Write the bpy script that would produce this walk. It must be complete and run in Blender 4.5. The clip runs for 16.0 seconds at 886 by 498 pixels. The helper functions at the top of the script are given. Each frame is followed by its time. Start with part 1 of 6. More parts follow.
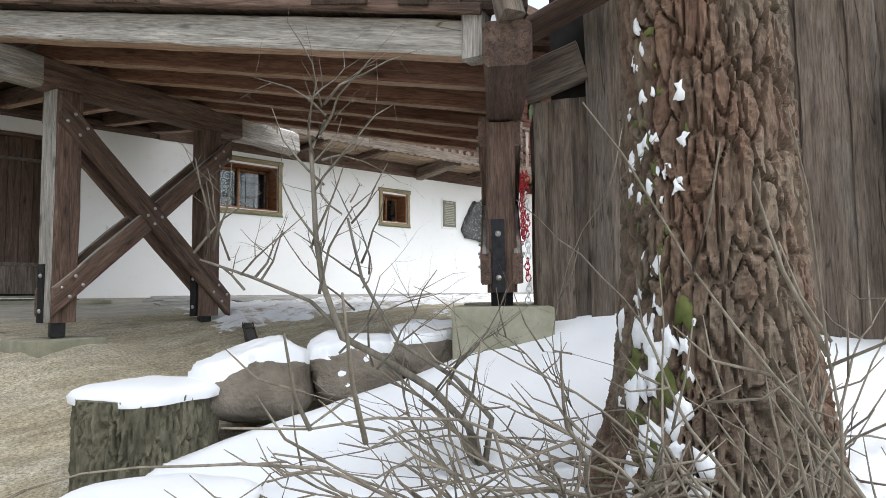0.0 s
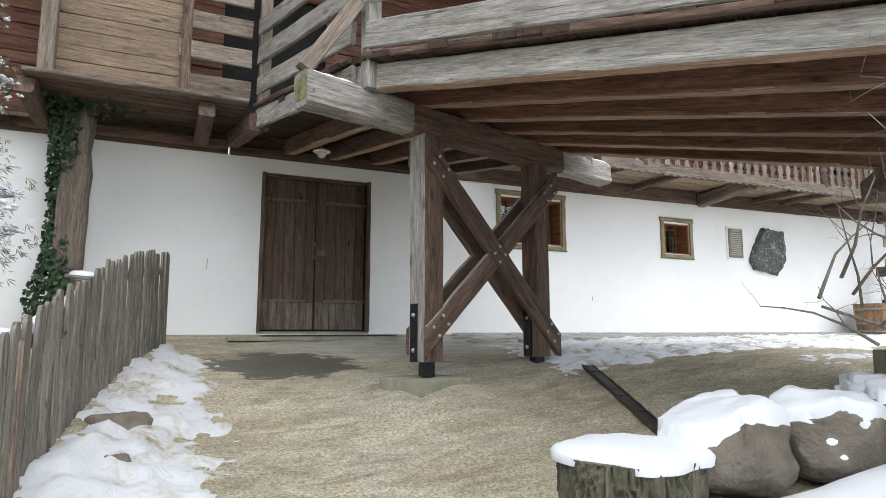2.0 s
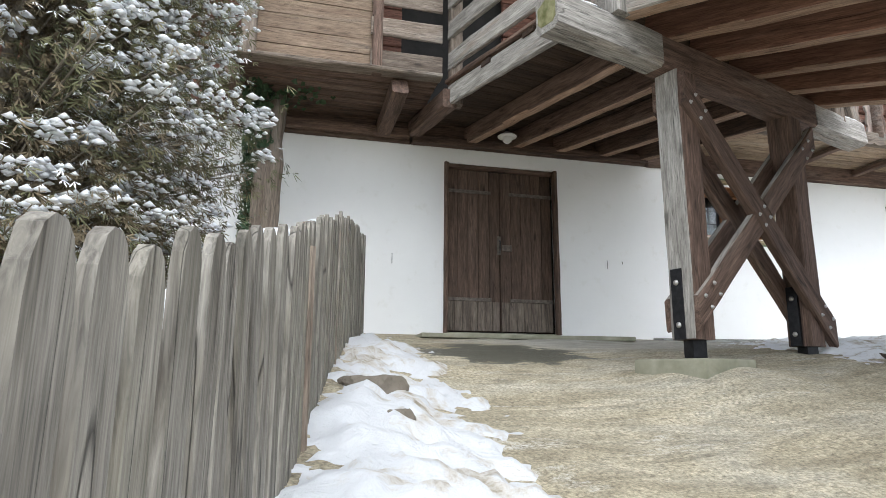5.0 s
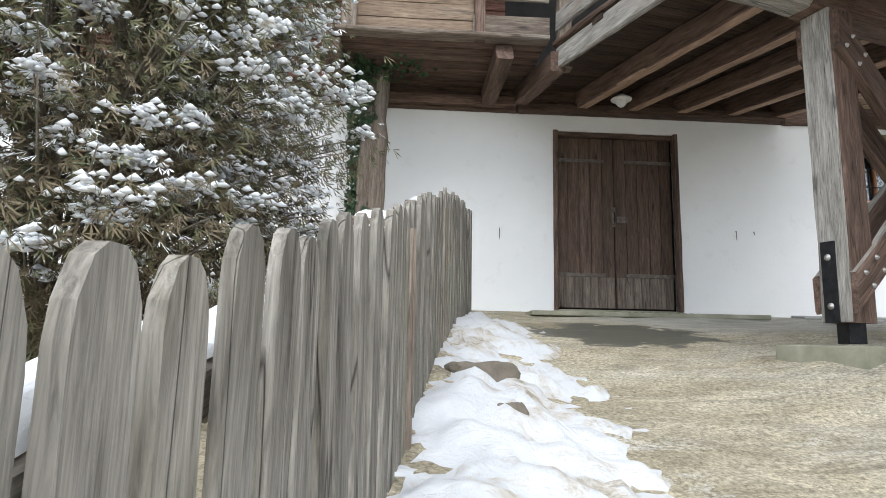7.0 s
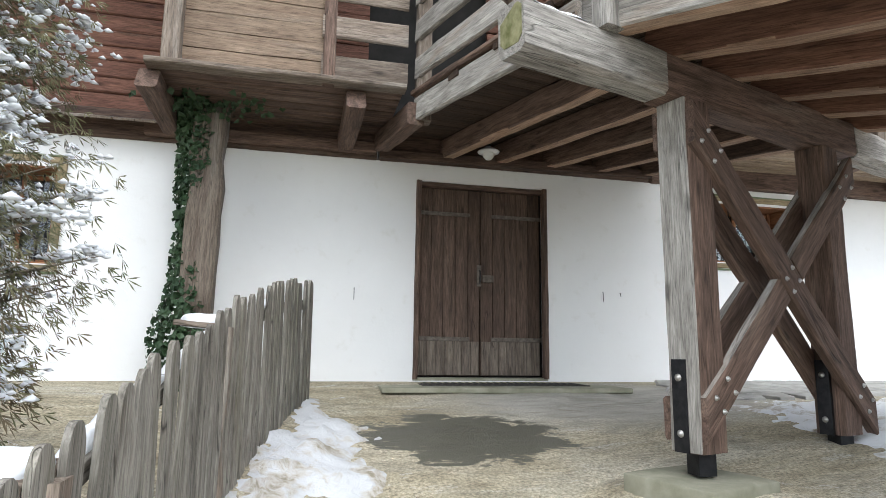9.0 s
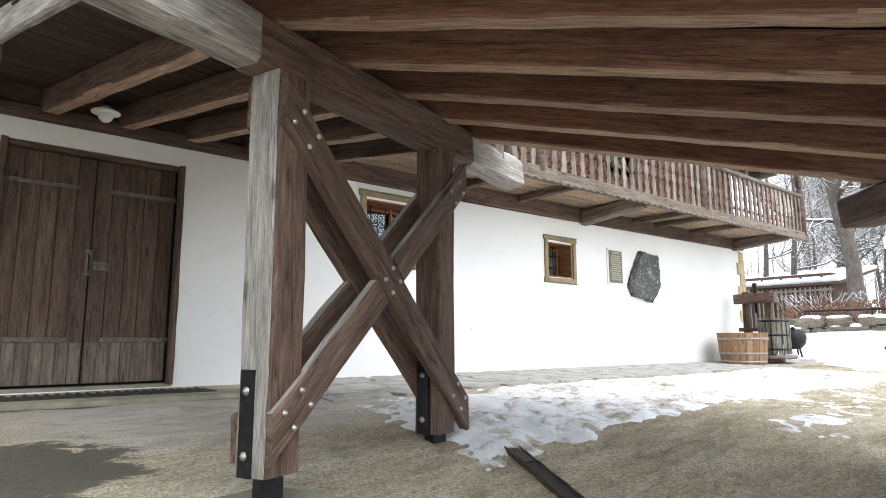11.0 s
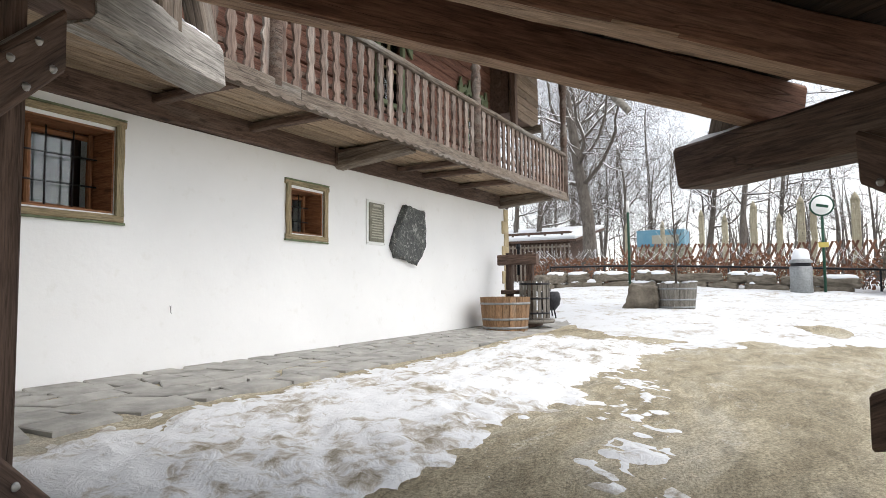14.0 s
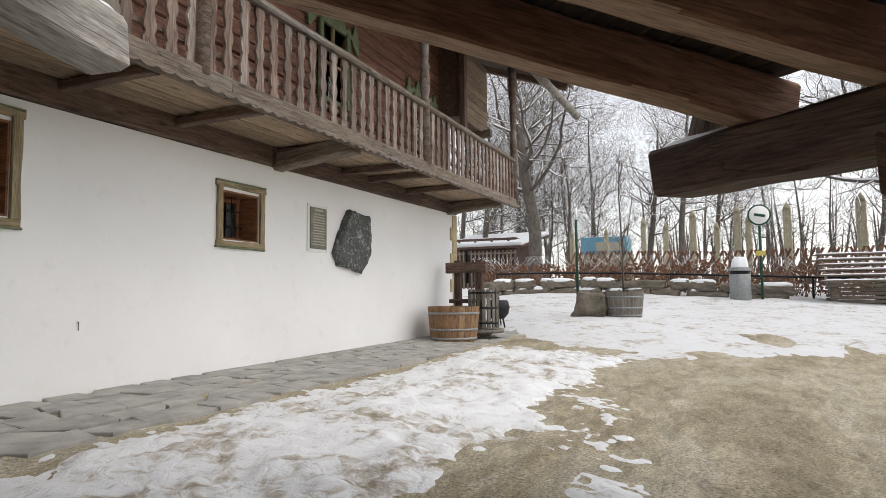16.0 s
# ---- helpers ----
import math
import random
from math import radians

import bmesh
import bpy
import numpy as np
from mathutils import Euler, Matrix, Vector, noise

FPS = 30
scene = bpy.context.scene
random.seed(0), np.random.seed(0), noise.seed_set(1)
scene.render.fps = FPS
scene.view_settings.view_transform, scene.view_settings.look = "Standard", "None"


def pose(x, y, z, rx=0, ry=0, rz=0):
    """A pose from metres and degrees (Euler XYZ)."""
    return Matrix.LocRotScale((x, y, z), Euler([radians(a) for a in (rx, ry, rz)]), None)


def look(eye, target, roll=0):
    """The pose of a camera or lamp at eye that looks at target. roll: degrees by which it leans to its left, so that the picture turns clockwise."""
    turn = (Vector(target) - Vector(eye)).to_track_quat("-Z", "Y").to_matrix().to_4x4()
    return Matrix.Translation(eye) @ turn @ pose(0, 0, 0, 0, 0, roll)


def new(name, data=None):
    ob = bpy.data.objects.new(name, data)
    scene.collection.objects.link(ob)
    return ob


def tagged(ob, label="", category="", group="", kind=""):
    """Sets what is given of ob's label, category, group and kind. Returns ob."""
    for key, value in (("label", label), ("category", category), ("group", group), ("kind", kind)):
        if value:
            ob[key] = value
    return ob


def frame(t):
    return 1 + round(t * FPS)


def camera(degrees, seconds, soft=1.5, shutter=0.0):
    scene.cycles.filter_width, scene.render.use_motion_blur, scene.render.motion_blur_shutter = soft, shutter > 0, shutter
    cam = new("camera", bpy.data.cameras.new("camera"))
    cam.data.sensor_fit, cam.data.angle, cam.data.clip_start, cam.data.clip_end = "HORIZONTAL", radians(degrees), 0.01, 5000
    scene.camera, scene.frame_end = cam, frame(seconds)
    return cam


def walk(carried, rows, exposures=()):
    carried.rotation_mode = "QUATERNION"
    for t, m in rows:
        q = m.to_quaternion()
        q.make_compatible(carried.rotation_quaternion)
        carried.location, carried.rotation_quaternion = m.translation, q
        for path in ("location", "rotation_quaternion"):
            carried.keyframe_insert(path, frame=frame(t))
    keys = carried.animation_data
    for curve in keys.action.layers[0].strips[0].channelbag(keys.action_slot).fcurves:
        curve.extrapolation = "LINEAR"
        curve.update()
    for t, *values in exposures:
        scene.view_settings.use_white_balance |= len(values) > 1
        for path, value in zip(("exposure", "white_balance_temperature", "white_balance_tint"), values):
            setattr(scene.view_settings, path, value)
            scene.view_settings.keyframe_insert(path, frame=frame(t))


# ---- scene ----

cam = camera(71.6, 16.0, 0.8)
PATH = [
    (0, (0.611, 0.286, -0.027), (1.965, 1.751, 0.12), -0.6),
    (0.5, (0.418, 0.582, -0.01), (1.568, 2.212, 0.138), -0.4),
    (1, (0.217, 0.891, 0.045), (1.205, 2.62, 0.228), -0.1),
    (1.5, (-0.025, 1.18, 0.028), (0.851, 2.963, 0.26), 0.1),
    (2, (-0.327, 1.446, 0.048), (0.488, 3.255, 0.306), 0.1),
    (2.5, (-0.525, 1.734, 0.029), (0.221, 3.569, 0.305), 0.1),
    (3, (-0.695, 2.049, 0.014), (0.016, 3.896, 0.303), 0.2),
    (3.5, (-0.898, 2.286, -0.075), (-0.2, 4.133, 0.243), 0.2),
    (4, (-0.983, 2.453, -0.17), (-0.325, 4.302, 0.213), 0.2),
    (4.5, (-1.008, 2.552, -0.335), (-0.45, 4.431, 0.064), 0.3),
    (5, (-1.006, 2.629, -0.478), (-0.537, 4.532, -0.081), 0.4),
    (5.2, (-1.011, 2.617, -0.476), (-0.576, 4.533, -0.106), 0.4),
    (7.3, (-0.948, 2.984, -0.358), (-0.838, 4.958, -0.056), 1.2),
    (7.5, (-0.882, 3.101, -0.307), (-0.775, 5.073, 0.009), 1.2),
    (8, (-0.694, 3.303, -0.021), (-0.571, 5.272, 0.307), 1.2),
    (8.5, (-0.515, 3.395, 0.209), (-0.289, 5.356, 0.532), 1.2),
    (9, (-0.427, 3.354, 0.295), (0.022, 5.276, 0.621), 0.8),
    (9.5, (-0.295, 3.326, 0.338), (0.389, 5.179, 0.657), 0.6),
    (10, (-0.076, 3.325, 0.325), (0.842, 5.073, 0.647), 0.3),
    (10.2, (0.025, 3.329, 0.337), (1.025, 5.031, 0.659), 0.2),
    (12.3, (1.131, 4.164, 0.55), (2.683, 5.402, 0.786), -0.2),
    (12.5, (1.24, 4.256, 0.589), (2.826, 5.453, 0.815), -0.2),
    (13, (1.539, 4.453, 0.649), (3.208, 5.543, 0.814), -0.4),
    (13.5, (1.901, 4.567, 0.713), (3.617, 5.585, 0.854), -0.5),
    (14, (2.255, 4.693, 0.726), (4.008, 5.648, 0.854), -0.5),
    (14.5, (2.6, 4.814, 0.796), (4.385, 5.709, 0.916), -0.5),
    (15, (2.963, 4.969, 0.805), (4.77, 5.817, 0.925), -0.5),
    (15.5, (3.013, 5.009, 0.771), (4.836, 5.82, 0.904), -0.5),
    (16, (2.65, 4.918, 0.796), (4.479, 5.714, 0.939), -0.5),
]
walk(cam, [(t, look(eye, target, roll)) for t, eye, target, roll in PATH],
     [(0, 1.16, 6300, 9), (2, 1.2, 6250, 8), (5, 1.5, 6150, 8), (9, 1.64, 6150, 8), (10.2, 1.74, 6250, 9), (12.5, 1.45, 6400, 9), (13.2, 1.32, 6450, 9), (14, 1.08, 6600, 10), (14.9, 0.86, 6750, 11), (15.4, 0.66, 6850, 11), (16, 0.64, 6800, 11)])

# ---- world and light: an overcast winter sky ----
world = bpy.data.worlds.new("overcast_sky")
world.use_nodes = True
scene.world = world
wn, wl = world.node_tree.nodes, world.node_tree.links
sky = wn.new("ShaderNodeTexSky")
sky.sky_type, sky.sun_disc = "NISHITA", False
sky.sun_elevation, sky.sun_rotation = radians(48), radians(150)
sky.air_density, sky.dust_density, sky.ozone_density = 1.0, 1.2, 1.0
flat = wn.new("ShaderNodeHueSaturation")
flat.inputs["Saturation"].default_value = 0.30
wl.new(sky.outputs[0], flat.inputs["Color"])
wl.new(flat.outputs[0], wn["Background"].inputs["Color"])
wn["Background"].inputs["Strength"].default_value = 0.15

sun = new("sun", bpy.data.lights.new("sun", "SUN"))
sun.data.energy, sun.data.angle, sun.data.color = 1.0, radians(60), (1.0, 0.97, 0.93)
sun.matrix_basis = look((0, 0, 20), (6, 9, 0))

# ---- small helpers ----
WORLD_OF = {}
rng = np.random.default_rng(7)


def smooth(a, b, x):
    k = np.clip((np.asarray(x, float) - a) / (b - a), 0, 1)
    return k * k * (3 - 2 * k)


def hang(ob, m, parent):
    """Puts ob at the world pose m, under parent."""
    ob.matrix_basis = m
    WORLD_OF[ob] = m
    if parent is not None:
        ob.parent = parent
        ob.matrix_parent_inverse = WORLD_OF[parent].inverted()
    return ob


def thing(name, m, label, category, group="", kind=""):
    ob = new(name)
    ob.empty_display_size = 0.1
    hang(ob, m, None)
    return tagged(ob, label, category, group, kind)


def mesh_from(name, verts, faces, material, smooth_shade=False):
    me = bpy.data.meshes.new(name)
    me.from_pydata([tuple(map(float, v)) for v in verts], [], faces)
    me.update()
    if material:
        me.materials.append(material)
    if smooth_shade:
        me.polygons.foreach_set("use_smooth", [True] * len(me.polygons))
    return me


def part(name, me, parent, m=None, label=""):
    ob = new(name, me)
    hang(ob, m if m is not None else Matrix(), parent)
    return tagged(ob, label)


def grid_mesh(name, xs, ys, zs, material, keep=None):
    """A sheet over the lines xs and ys with heights zs[j][i]."""
    nx, ny = len(xs), len(ys)
    X, Y = np.meshgrid(xs, ys)
    co = np.stack([X, Y, zs], -1).reshape(-1, 3)
    j, i = np.mgrid[0:ny - 1, 0:nx - 1]
    a = (j * nx + i).ravel()
    quads = np.stack([a, a + 1, a + nx + 1, a + nx], 1)
    if keep is not None:
        k = keep.ravel()
        quads = quads[k[quads].any(1)]
        used, inverse = np.unique(quads, return_inverse=True)
        co, quads = co[used], inverse.reshape(-1, 4)
    me = bpy.data.meshes.new(name)
    me.from_pydata(co.tolist(), [], quads.tolist())
    me.polygons.foreach_set("use_smooth", [True] * len(me.polygons))
    me.update()
    me.materials.append(material)
    return me


def block(w, d, h, material, bevel=0.01, rough=0.0, cuts=0, seed=1, name="block"):
    """A bevelled block, base in the middle of z = 0; rough moves its vertices."""
    bm = bmesh.new()
    bmesh.ops.create_cube(bm, size=1)
    bmesh.ops.scale(bm, vec=(w, d, h), verts=bm.verts)
    bmesh.ops.translate(bm, vec=(0, 0, h / 2), verts=bm.verts)
    if bevel:
        bmesh.ops.bevel(bm, geom=bm.edges[:], offset=bevel, segments=2, profile=0.6, affect="EDGES")
    if cuts:
        bmesh.ops.subdivide_edges(bm, edges=bm.edges[:], cuts=cuts, use_grid_fill=True)
    if rough:
        for v in bm.verts:
            v.co += noise.noise_vector(v.co * 2.7 + Vector((seed * 7.1, 0, 0))) * rough + noise.noise_vector(v.co * 9 + Vector((0, seed * 3.3, 0))) * rough * 0.35
    me = bpy.data.meshes.new(name)
    bm.to_mesh(me)
    bm.free()
    me.materials.append(material)
    if rough:
        me.polygons.foreach_set("use_smooth", [True] * len(me.polygons))
    return me


def timber_mesh(length, w, h, material, chamfer=0.012, wane=0.004, seed=0, cut0=0.0, cut1=0.0, step=0.25, name="timber"):
    """A sawn timber along +x from 0 to length, w wide (y) and h high (z, from 0 to h), with worn arrises. cut0 and cut1 slant its ends."""
    r = np.random.default_rng(seed + 11)
    c = min(chamfer, w * 0.3, h * 0.3)
    ring = np.array([(-w / 2 + c, 0), (w / 2 - c, 0), (w / 2, c), (w / 2, h - c), (w / 2 - c, h), (-w / 2 + c, h), (-w / 2, h - c), (-w / 2, c)])
    n = max(2, int(length / step) + 1)
    verts, faces = [], []
    for k in range(n):
        s = k / (n - 1)
        off = r.normal(0, wane * 0.5, 2)
        for y, z in ring + r.normal(0, wane * 0.5, ring.shape):
            x = s * length + (cut0 * (z / h - 0.5) * (1 - s) + cut1 * (z / h - 0.5) * s)
            verts.append((x, y + off[0], z + off[1]))
    for k in range(n - 1):
        for i in range(8):
            a, b = k * 8 + i, k * 8 + (i + 1) % 8
            faces.append((a, b, b + 8, a + 8))
    faces.append(tuple(range(7, -1, -1)))
    faces.append(tuple(range((n - 1) * 8, n * 8)))
    return mesh_from(name, verts, faces, material)


def along(p0, p1, up=(0, 0, 1)):
    """The pose at p0 whose x axis points to p1 and whose z axis is as near to up as can be."""
    p0, p1 = Vector(p0), Vector(p1)
    x = (p1 - p0).normalized()
    z = Vector(up) - x * x.dot(Vector(up))
    z.normalize()
    y = z.cross(x)
    m = Matrix((x, y, z)).transposed().to_4x4()
    m.translation = p0
    return m


TIMBERS = [0]


def timber(name, p0, p1, w, h, material, parent, label="", up=(0, 0, 1), **more):
    """A timber whose bottom middle line runs from p0 to p1."""
    TIMBERS[0] += 1
    me = timber_mesh((Vector(p1) - Vector(p0)).length, w, h, material, seed=TIMBERS[0], name=name, **more)
    return part(name, me, parent, along(p0, p1, up), label)


def lathe(profile, n, material, name="lathe", caps=True):
    """Turns (radius, z) pairs round z."""
    verts, faces = [], []
    for r, z in profile:
        for k in range(n):
            a = 2 * math.pi * k / n
            verts.append((r * math.cos(a), r * math.sin(a), z))
    for j in range(len(profile) - 1):
        for k in range(n):
            a, b = j * n + k, j * n + (k + 1) % n
            faces.append((a, b, b + n, a + n))
    if caps:
        faces.append(tuple(range(n - 1, -1, -1)))
        faces.append(tuple(range((len(profile) - 1) * n, len(profile) * n)))
    return mesh_from(name, verts, faces, material, True)


def tubes(paths, material, sides=5, name="branches"):
    """One mesh of tapered tubes; each path is a list of (point, radius)."""
    verts, faces = [], []
    for path in paths:
        base = len(verts)
        for k, (p, r) in enumerate(path):
            q0 = Vector(path[max(k - 1, 0)][0])
            q1 = Vector(path[min(k + 1, len(path) - 1)][0])
            t = (q1 - q0).normalized()
            a = t.orthogonal().normalized() if abs(t.z) > 0.9 else t.cross(Vector((0, 0, 1))).normalized()
            b = t.cross(a)
            for i in range(sides):
                g = 2 * math.pi * i / sides
                verts.append(Vector(p) + (a * math.cos(g) + b * math.sin(g)) * r)
        for k in range(len(path) - 1):
            for i in range(sides):
                u, w = base + k * sides + i, base + k * sides + (i + 1) % sides
                faces.append((u, w, w + sides, u + sides))
        faces.append(tuple(base + i for i in range(sides - 1, -1, -1)))
        faces.append(tuple(base + (len(path) - 1) * sides + i for i in range(sides)))
    return mesh_from(name, verts, faces, material, True)


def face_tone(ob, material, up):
    """Give the upper (up=1) or lower (up=-1) faces of a timber a second material."""
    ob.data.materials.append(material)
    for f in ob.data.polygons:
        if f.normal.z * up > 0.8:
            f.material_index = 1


# ---- materials ----
def nodes_of(name, rough=0.85):
    m = bpy.data.materials.new(name)
    m.use_nodes = True
    nt = m.node_tree
    b = nt.nodes["Principled BSDF"]
    b.inputs["Roughness"].default_value = rough
    b.inputs["Specular IOR Level"].default_value = 0.25
    return m, nt.nodes, nt.links, b


def coords(N, L, scale, kind="Object", spread=7.0):
    """Texture coordinates, stretched, and shifted from object to object."""
    tc, mp, info = N.new("ShaderNodeTexCoord"), N.new("ShaderNodeMapping"), N.new("ShaderNodeObjectInfo")
    mp.inputs["Scale"].default_value = scale
    if spread:
        mul = N.new("ShaderNodeVectorMath")
        mul.operation = "SCALE"
        mul.inputs[0].default_value = (spread, spread * 1.7, spread * 0.6)
        L.new(info.outputs["Random"], mul.inputs["Scale"])
        L.new(mul.outputs[0], mp.inputs["Location"])
    L.new(tc.outputs[kind], mp.inputs["Vector"])
    return mp.outputs[0], info


def noise_node(N, L, vec, scale, detail=5, rough=0.55, distort=0.0):
    t = N.new("ShaderNodeTexNoise")
    t.inputs["Scale"].default_value, t.inputs["Detail"].default_value = scale, detail
    t.inputs["Roughness"].default_value, t.inputs["Distortion"].default_value = rough, distort
    L.new(vec, t.inputs["Vector"])
    return t.outputs["Fac"]


def ramp(N, L, fac, stops):
    r = N.new("ShaderNodeValToRGB")
    e = r.color_ramp.elements
    while len(e) < len(stops):
        e.new(0.5)
    for k, (at, c) in enumerate(stops):
        e[k].position, e[k].color = at, (*c, 1) if len(c) == 3 else c
    L.new(fac, r.inputs["Fac"])
    return r.outputs["Color"]


def mix(N, L, fac, a, b, mode="MIX"):
    m = N.new("ShaderNodeMix")
    m.data_type, m.blend_type = "RGBA", mode
    for sock, val in ((m.inputs["Factor"], fac), (m.inputs["A"], a), (m.inputs["B"], b)):
        if isinstance(val, (int, float)):
            sock.default_value = val
        elif isinstance(val, tuple):
            sock.default_value = (*val, 1)
        else:
            L.new(val, sock)
    return m.outputs["Result"]


def bump(N, L, b, height, strength=0.4, distance=0.01, before=None):
    n = N.new("ShaderNodeBump")
    n.inputs["Strength"].default_value, n.inputs["Distance"].default_value = strength, distance
    L.new(height, n.inputs["Height"])
    if before is not None:
        L.new(before, n.inputs["Normal"])
    L.new(n.outputs[0], b.inputs["Normal"])
    return n.outputs[0]


def grey(c):
    return (c, c, c)


def wood(name, dark, light, crack=0.35, rough=0.8, weather=None, amount=0.0, spread=0.35):
    """Grained wood, the grain along the object's x axis; weather: a second tone in long patches; dark drying cracks and knots."""
    m, N, L, b = nodes_of(name, rough)
    vec, info = coords(N, L, (0.9, 9, 9))
    band = noise_node(N, L, vec, 2.2, 6, 0.6, 0.8)
    fine, _ = coords(N, L, (4.0, 60, 60))
    fib = noise_node(N, L, fine, 2.0, 4, 0.65, 0.6)
    col = mix(N, L, band, dark, light)
    ramped = ramp(N, L, band, [(0.3, grey(0.0)), (0.7, grey(1.0))])
    col = mix(N, L, ramped, dark, light)
    if weather is not None:
        wv, _ = coords(N, L, (0.35, 2.5, 2.5))
        patch = ramp(N, L, noise_node(N, L, wv, 1.6, 5, 0.65, 0.4), [(0.62 - 0.3 * amount, grey(0.0)), (0.85 - 0.3 * amount, grey(1.0))])
        col = mix(N, L, patch, col, weather)
    col = mix(N, L, 0.72, col, ramp(N, L, fib, [(0.28, grey(0.24)), (0.50, grey(0.95)), (0.66, grey(1.35))]), "MULTIPLY")
    # drying cracks, long and thin
    cv, _ = coords(N, L, (0.28, 6.5, 6.5), spread=13.0)
    crk = ramp(N, L, noise_node(N, L, cv, 1.5, 2, 0.4, 0.5), [(0.492, grey(1.0)), (0.5, grey(0.12)), (0.508, grey(1.0))])
    col = mix(N, L, crack, col, crk, "MULTIPLY")
    # knots
    kv, _ = coords(N, L, (1.5, 5, 5), spread=5.0)
    vo = N.new("ShaderNodeTexVoronoi")
    vo.inputs["Scale"].default_value = 1.3
    L.new(kv, vo.inputs["Vector"])
    knot = ramp(N, L, vo.outputs["Distance"], [(0.07, grey(0.22)), (0.13, grey(0.75)), (0.20, grey(1.0))])
    col = mix(N, L, 0.7, col, knot, "MULTIPLY")
    # each piece has its own tone
    tone = ramp(N, L, info.outputs["Random"], [(0.0, grey(1 - spread)), (1.0, grey(1.0))])
    col = mix(N, L, 1.0, col, tone, "MULTIPLY")
    L.new(col, b.inputs["Base Color"])
    first = bump(N, L, b, fib, 0.35, 0.004)
    bump(N, L, b, crk, 0.6, 0.008, first)
    return m


def plain(name, dark, light, scale=6.0, rough=0.8, metal=0.0, bumps=0.2, dist=0.005, detail=6, kind="Object"):
    m, N, L, b = nodes_of(name, rough)
    vec, info = coords(N, L, (1, 1, 1), kind)
    f = noise_node(N, L, vec, scale, detail, 0.6, 0.2)
    L.new(ramp(N, L, f, [(0.3, dark), (0.7, light)]), b.inputs["Base Color"])
    b.inputs["Metallic"].default_value = metal
    g = noise_node(N, L, vec, scale * 6, 4, 0.6)
    bump(N, L, b, g, bumps, dist)
    return m


def snow_material():
    m, N, L, b = nodes_of("snow", 0.6)
    vec, _ = coords(N, L, (1, 1, 1), "Object", 0)
    big = noise_node(N, L, vec, 1.3, 5)
    small = noise_node(N, L, vec, 28, 6, 0.7)
    L.new(mix(N, L, big, (0.72, 0.745, 0.78), (0.80, 0.815, 0.835)), b.inputs["Base Color"])
    b.inputs["Subsurface Weight"].default_value = 0.0
    first = bump(N, L, b, big, 0.3, 0.03)
    bump(N, L, b, small, 0.35, 0.012, first)
    return m


def trodden_snow_material(name, shift, white=1.0):
    """Thin, trodden and dirty snow, the sand showing through it; shift: less or more sand."""
    m, N, L, b = nodes_of(name, 0.65)
    vec, _ = coords(N, L, (1, 1, 1), "Object", 0)
    big = noise_node(N, L, vec, 1.6, 6, 0.65, 0.4)
    mid = noise_node(N, L, vec, 7.0, 6, 0.7, 0.6)
    small = noise_node(N, L, vec, 40, 5, 0.7)
    dirt = mix(N, L, 0.5, big, mid)
    col = ramp(N, L, dirt, [(0.36 + shift, (0.27, 0.235, 0.17)), (0.42 + shift, (0.50, 0.47, 0.42)), (0.48 + shift, (0.72 * white, 0.735 * white, 0.75 * white)), (0.75, (0.80 * white, 0.815 * white, 0.83 * white))])
    L.new(col, b.inputs["Base Color"])
    first = bump(N, L, b, mid, 0.8, 0.03)
    bump(N, L, b, small, 0.4, 0.01, first)
    return m


def plaster_material():
    m, N, L, b = nodes_of("lime_plaster", 0.9)
    vec, _ = coords(N, L, (1, 1, 1), "Object", 0)
    big = noise_node(N, L, vec, 0.7, 5, 0.6)
    mid = noise_node(N, L, vec, 5, 6, 0.65)
    fine = noise_node(N, L, vec, 60, 4, 0.6)
    col = ramp(N, L, big, [(0.3, (0.80, 0.80, 0.79)), (0.7, (0.86, 0.86, 0.85))])
    spots = ramp(N, L, mid, [(0.30, (0.90, 0.89, 0.86)), (0.42, grey(1.0))])
    L.new(mix(N, L, 0.6, col, spots, "MULTIPLY"), b.inputs["Base Color"])
    first = bump(N, L, b, mid, 0.25, 0.02)
    bump(N, L, b, fine, 0.15, 0.003, first)
    return m


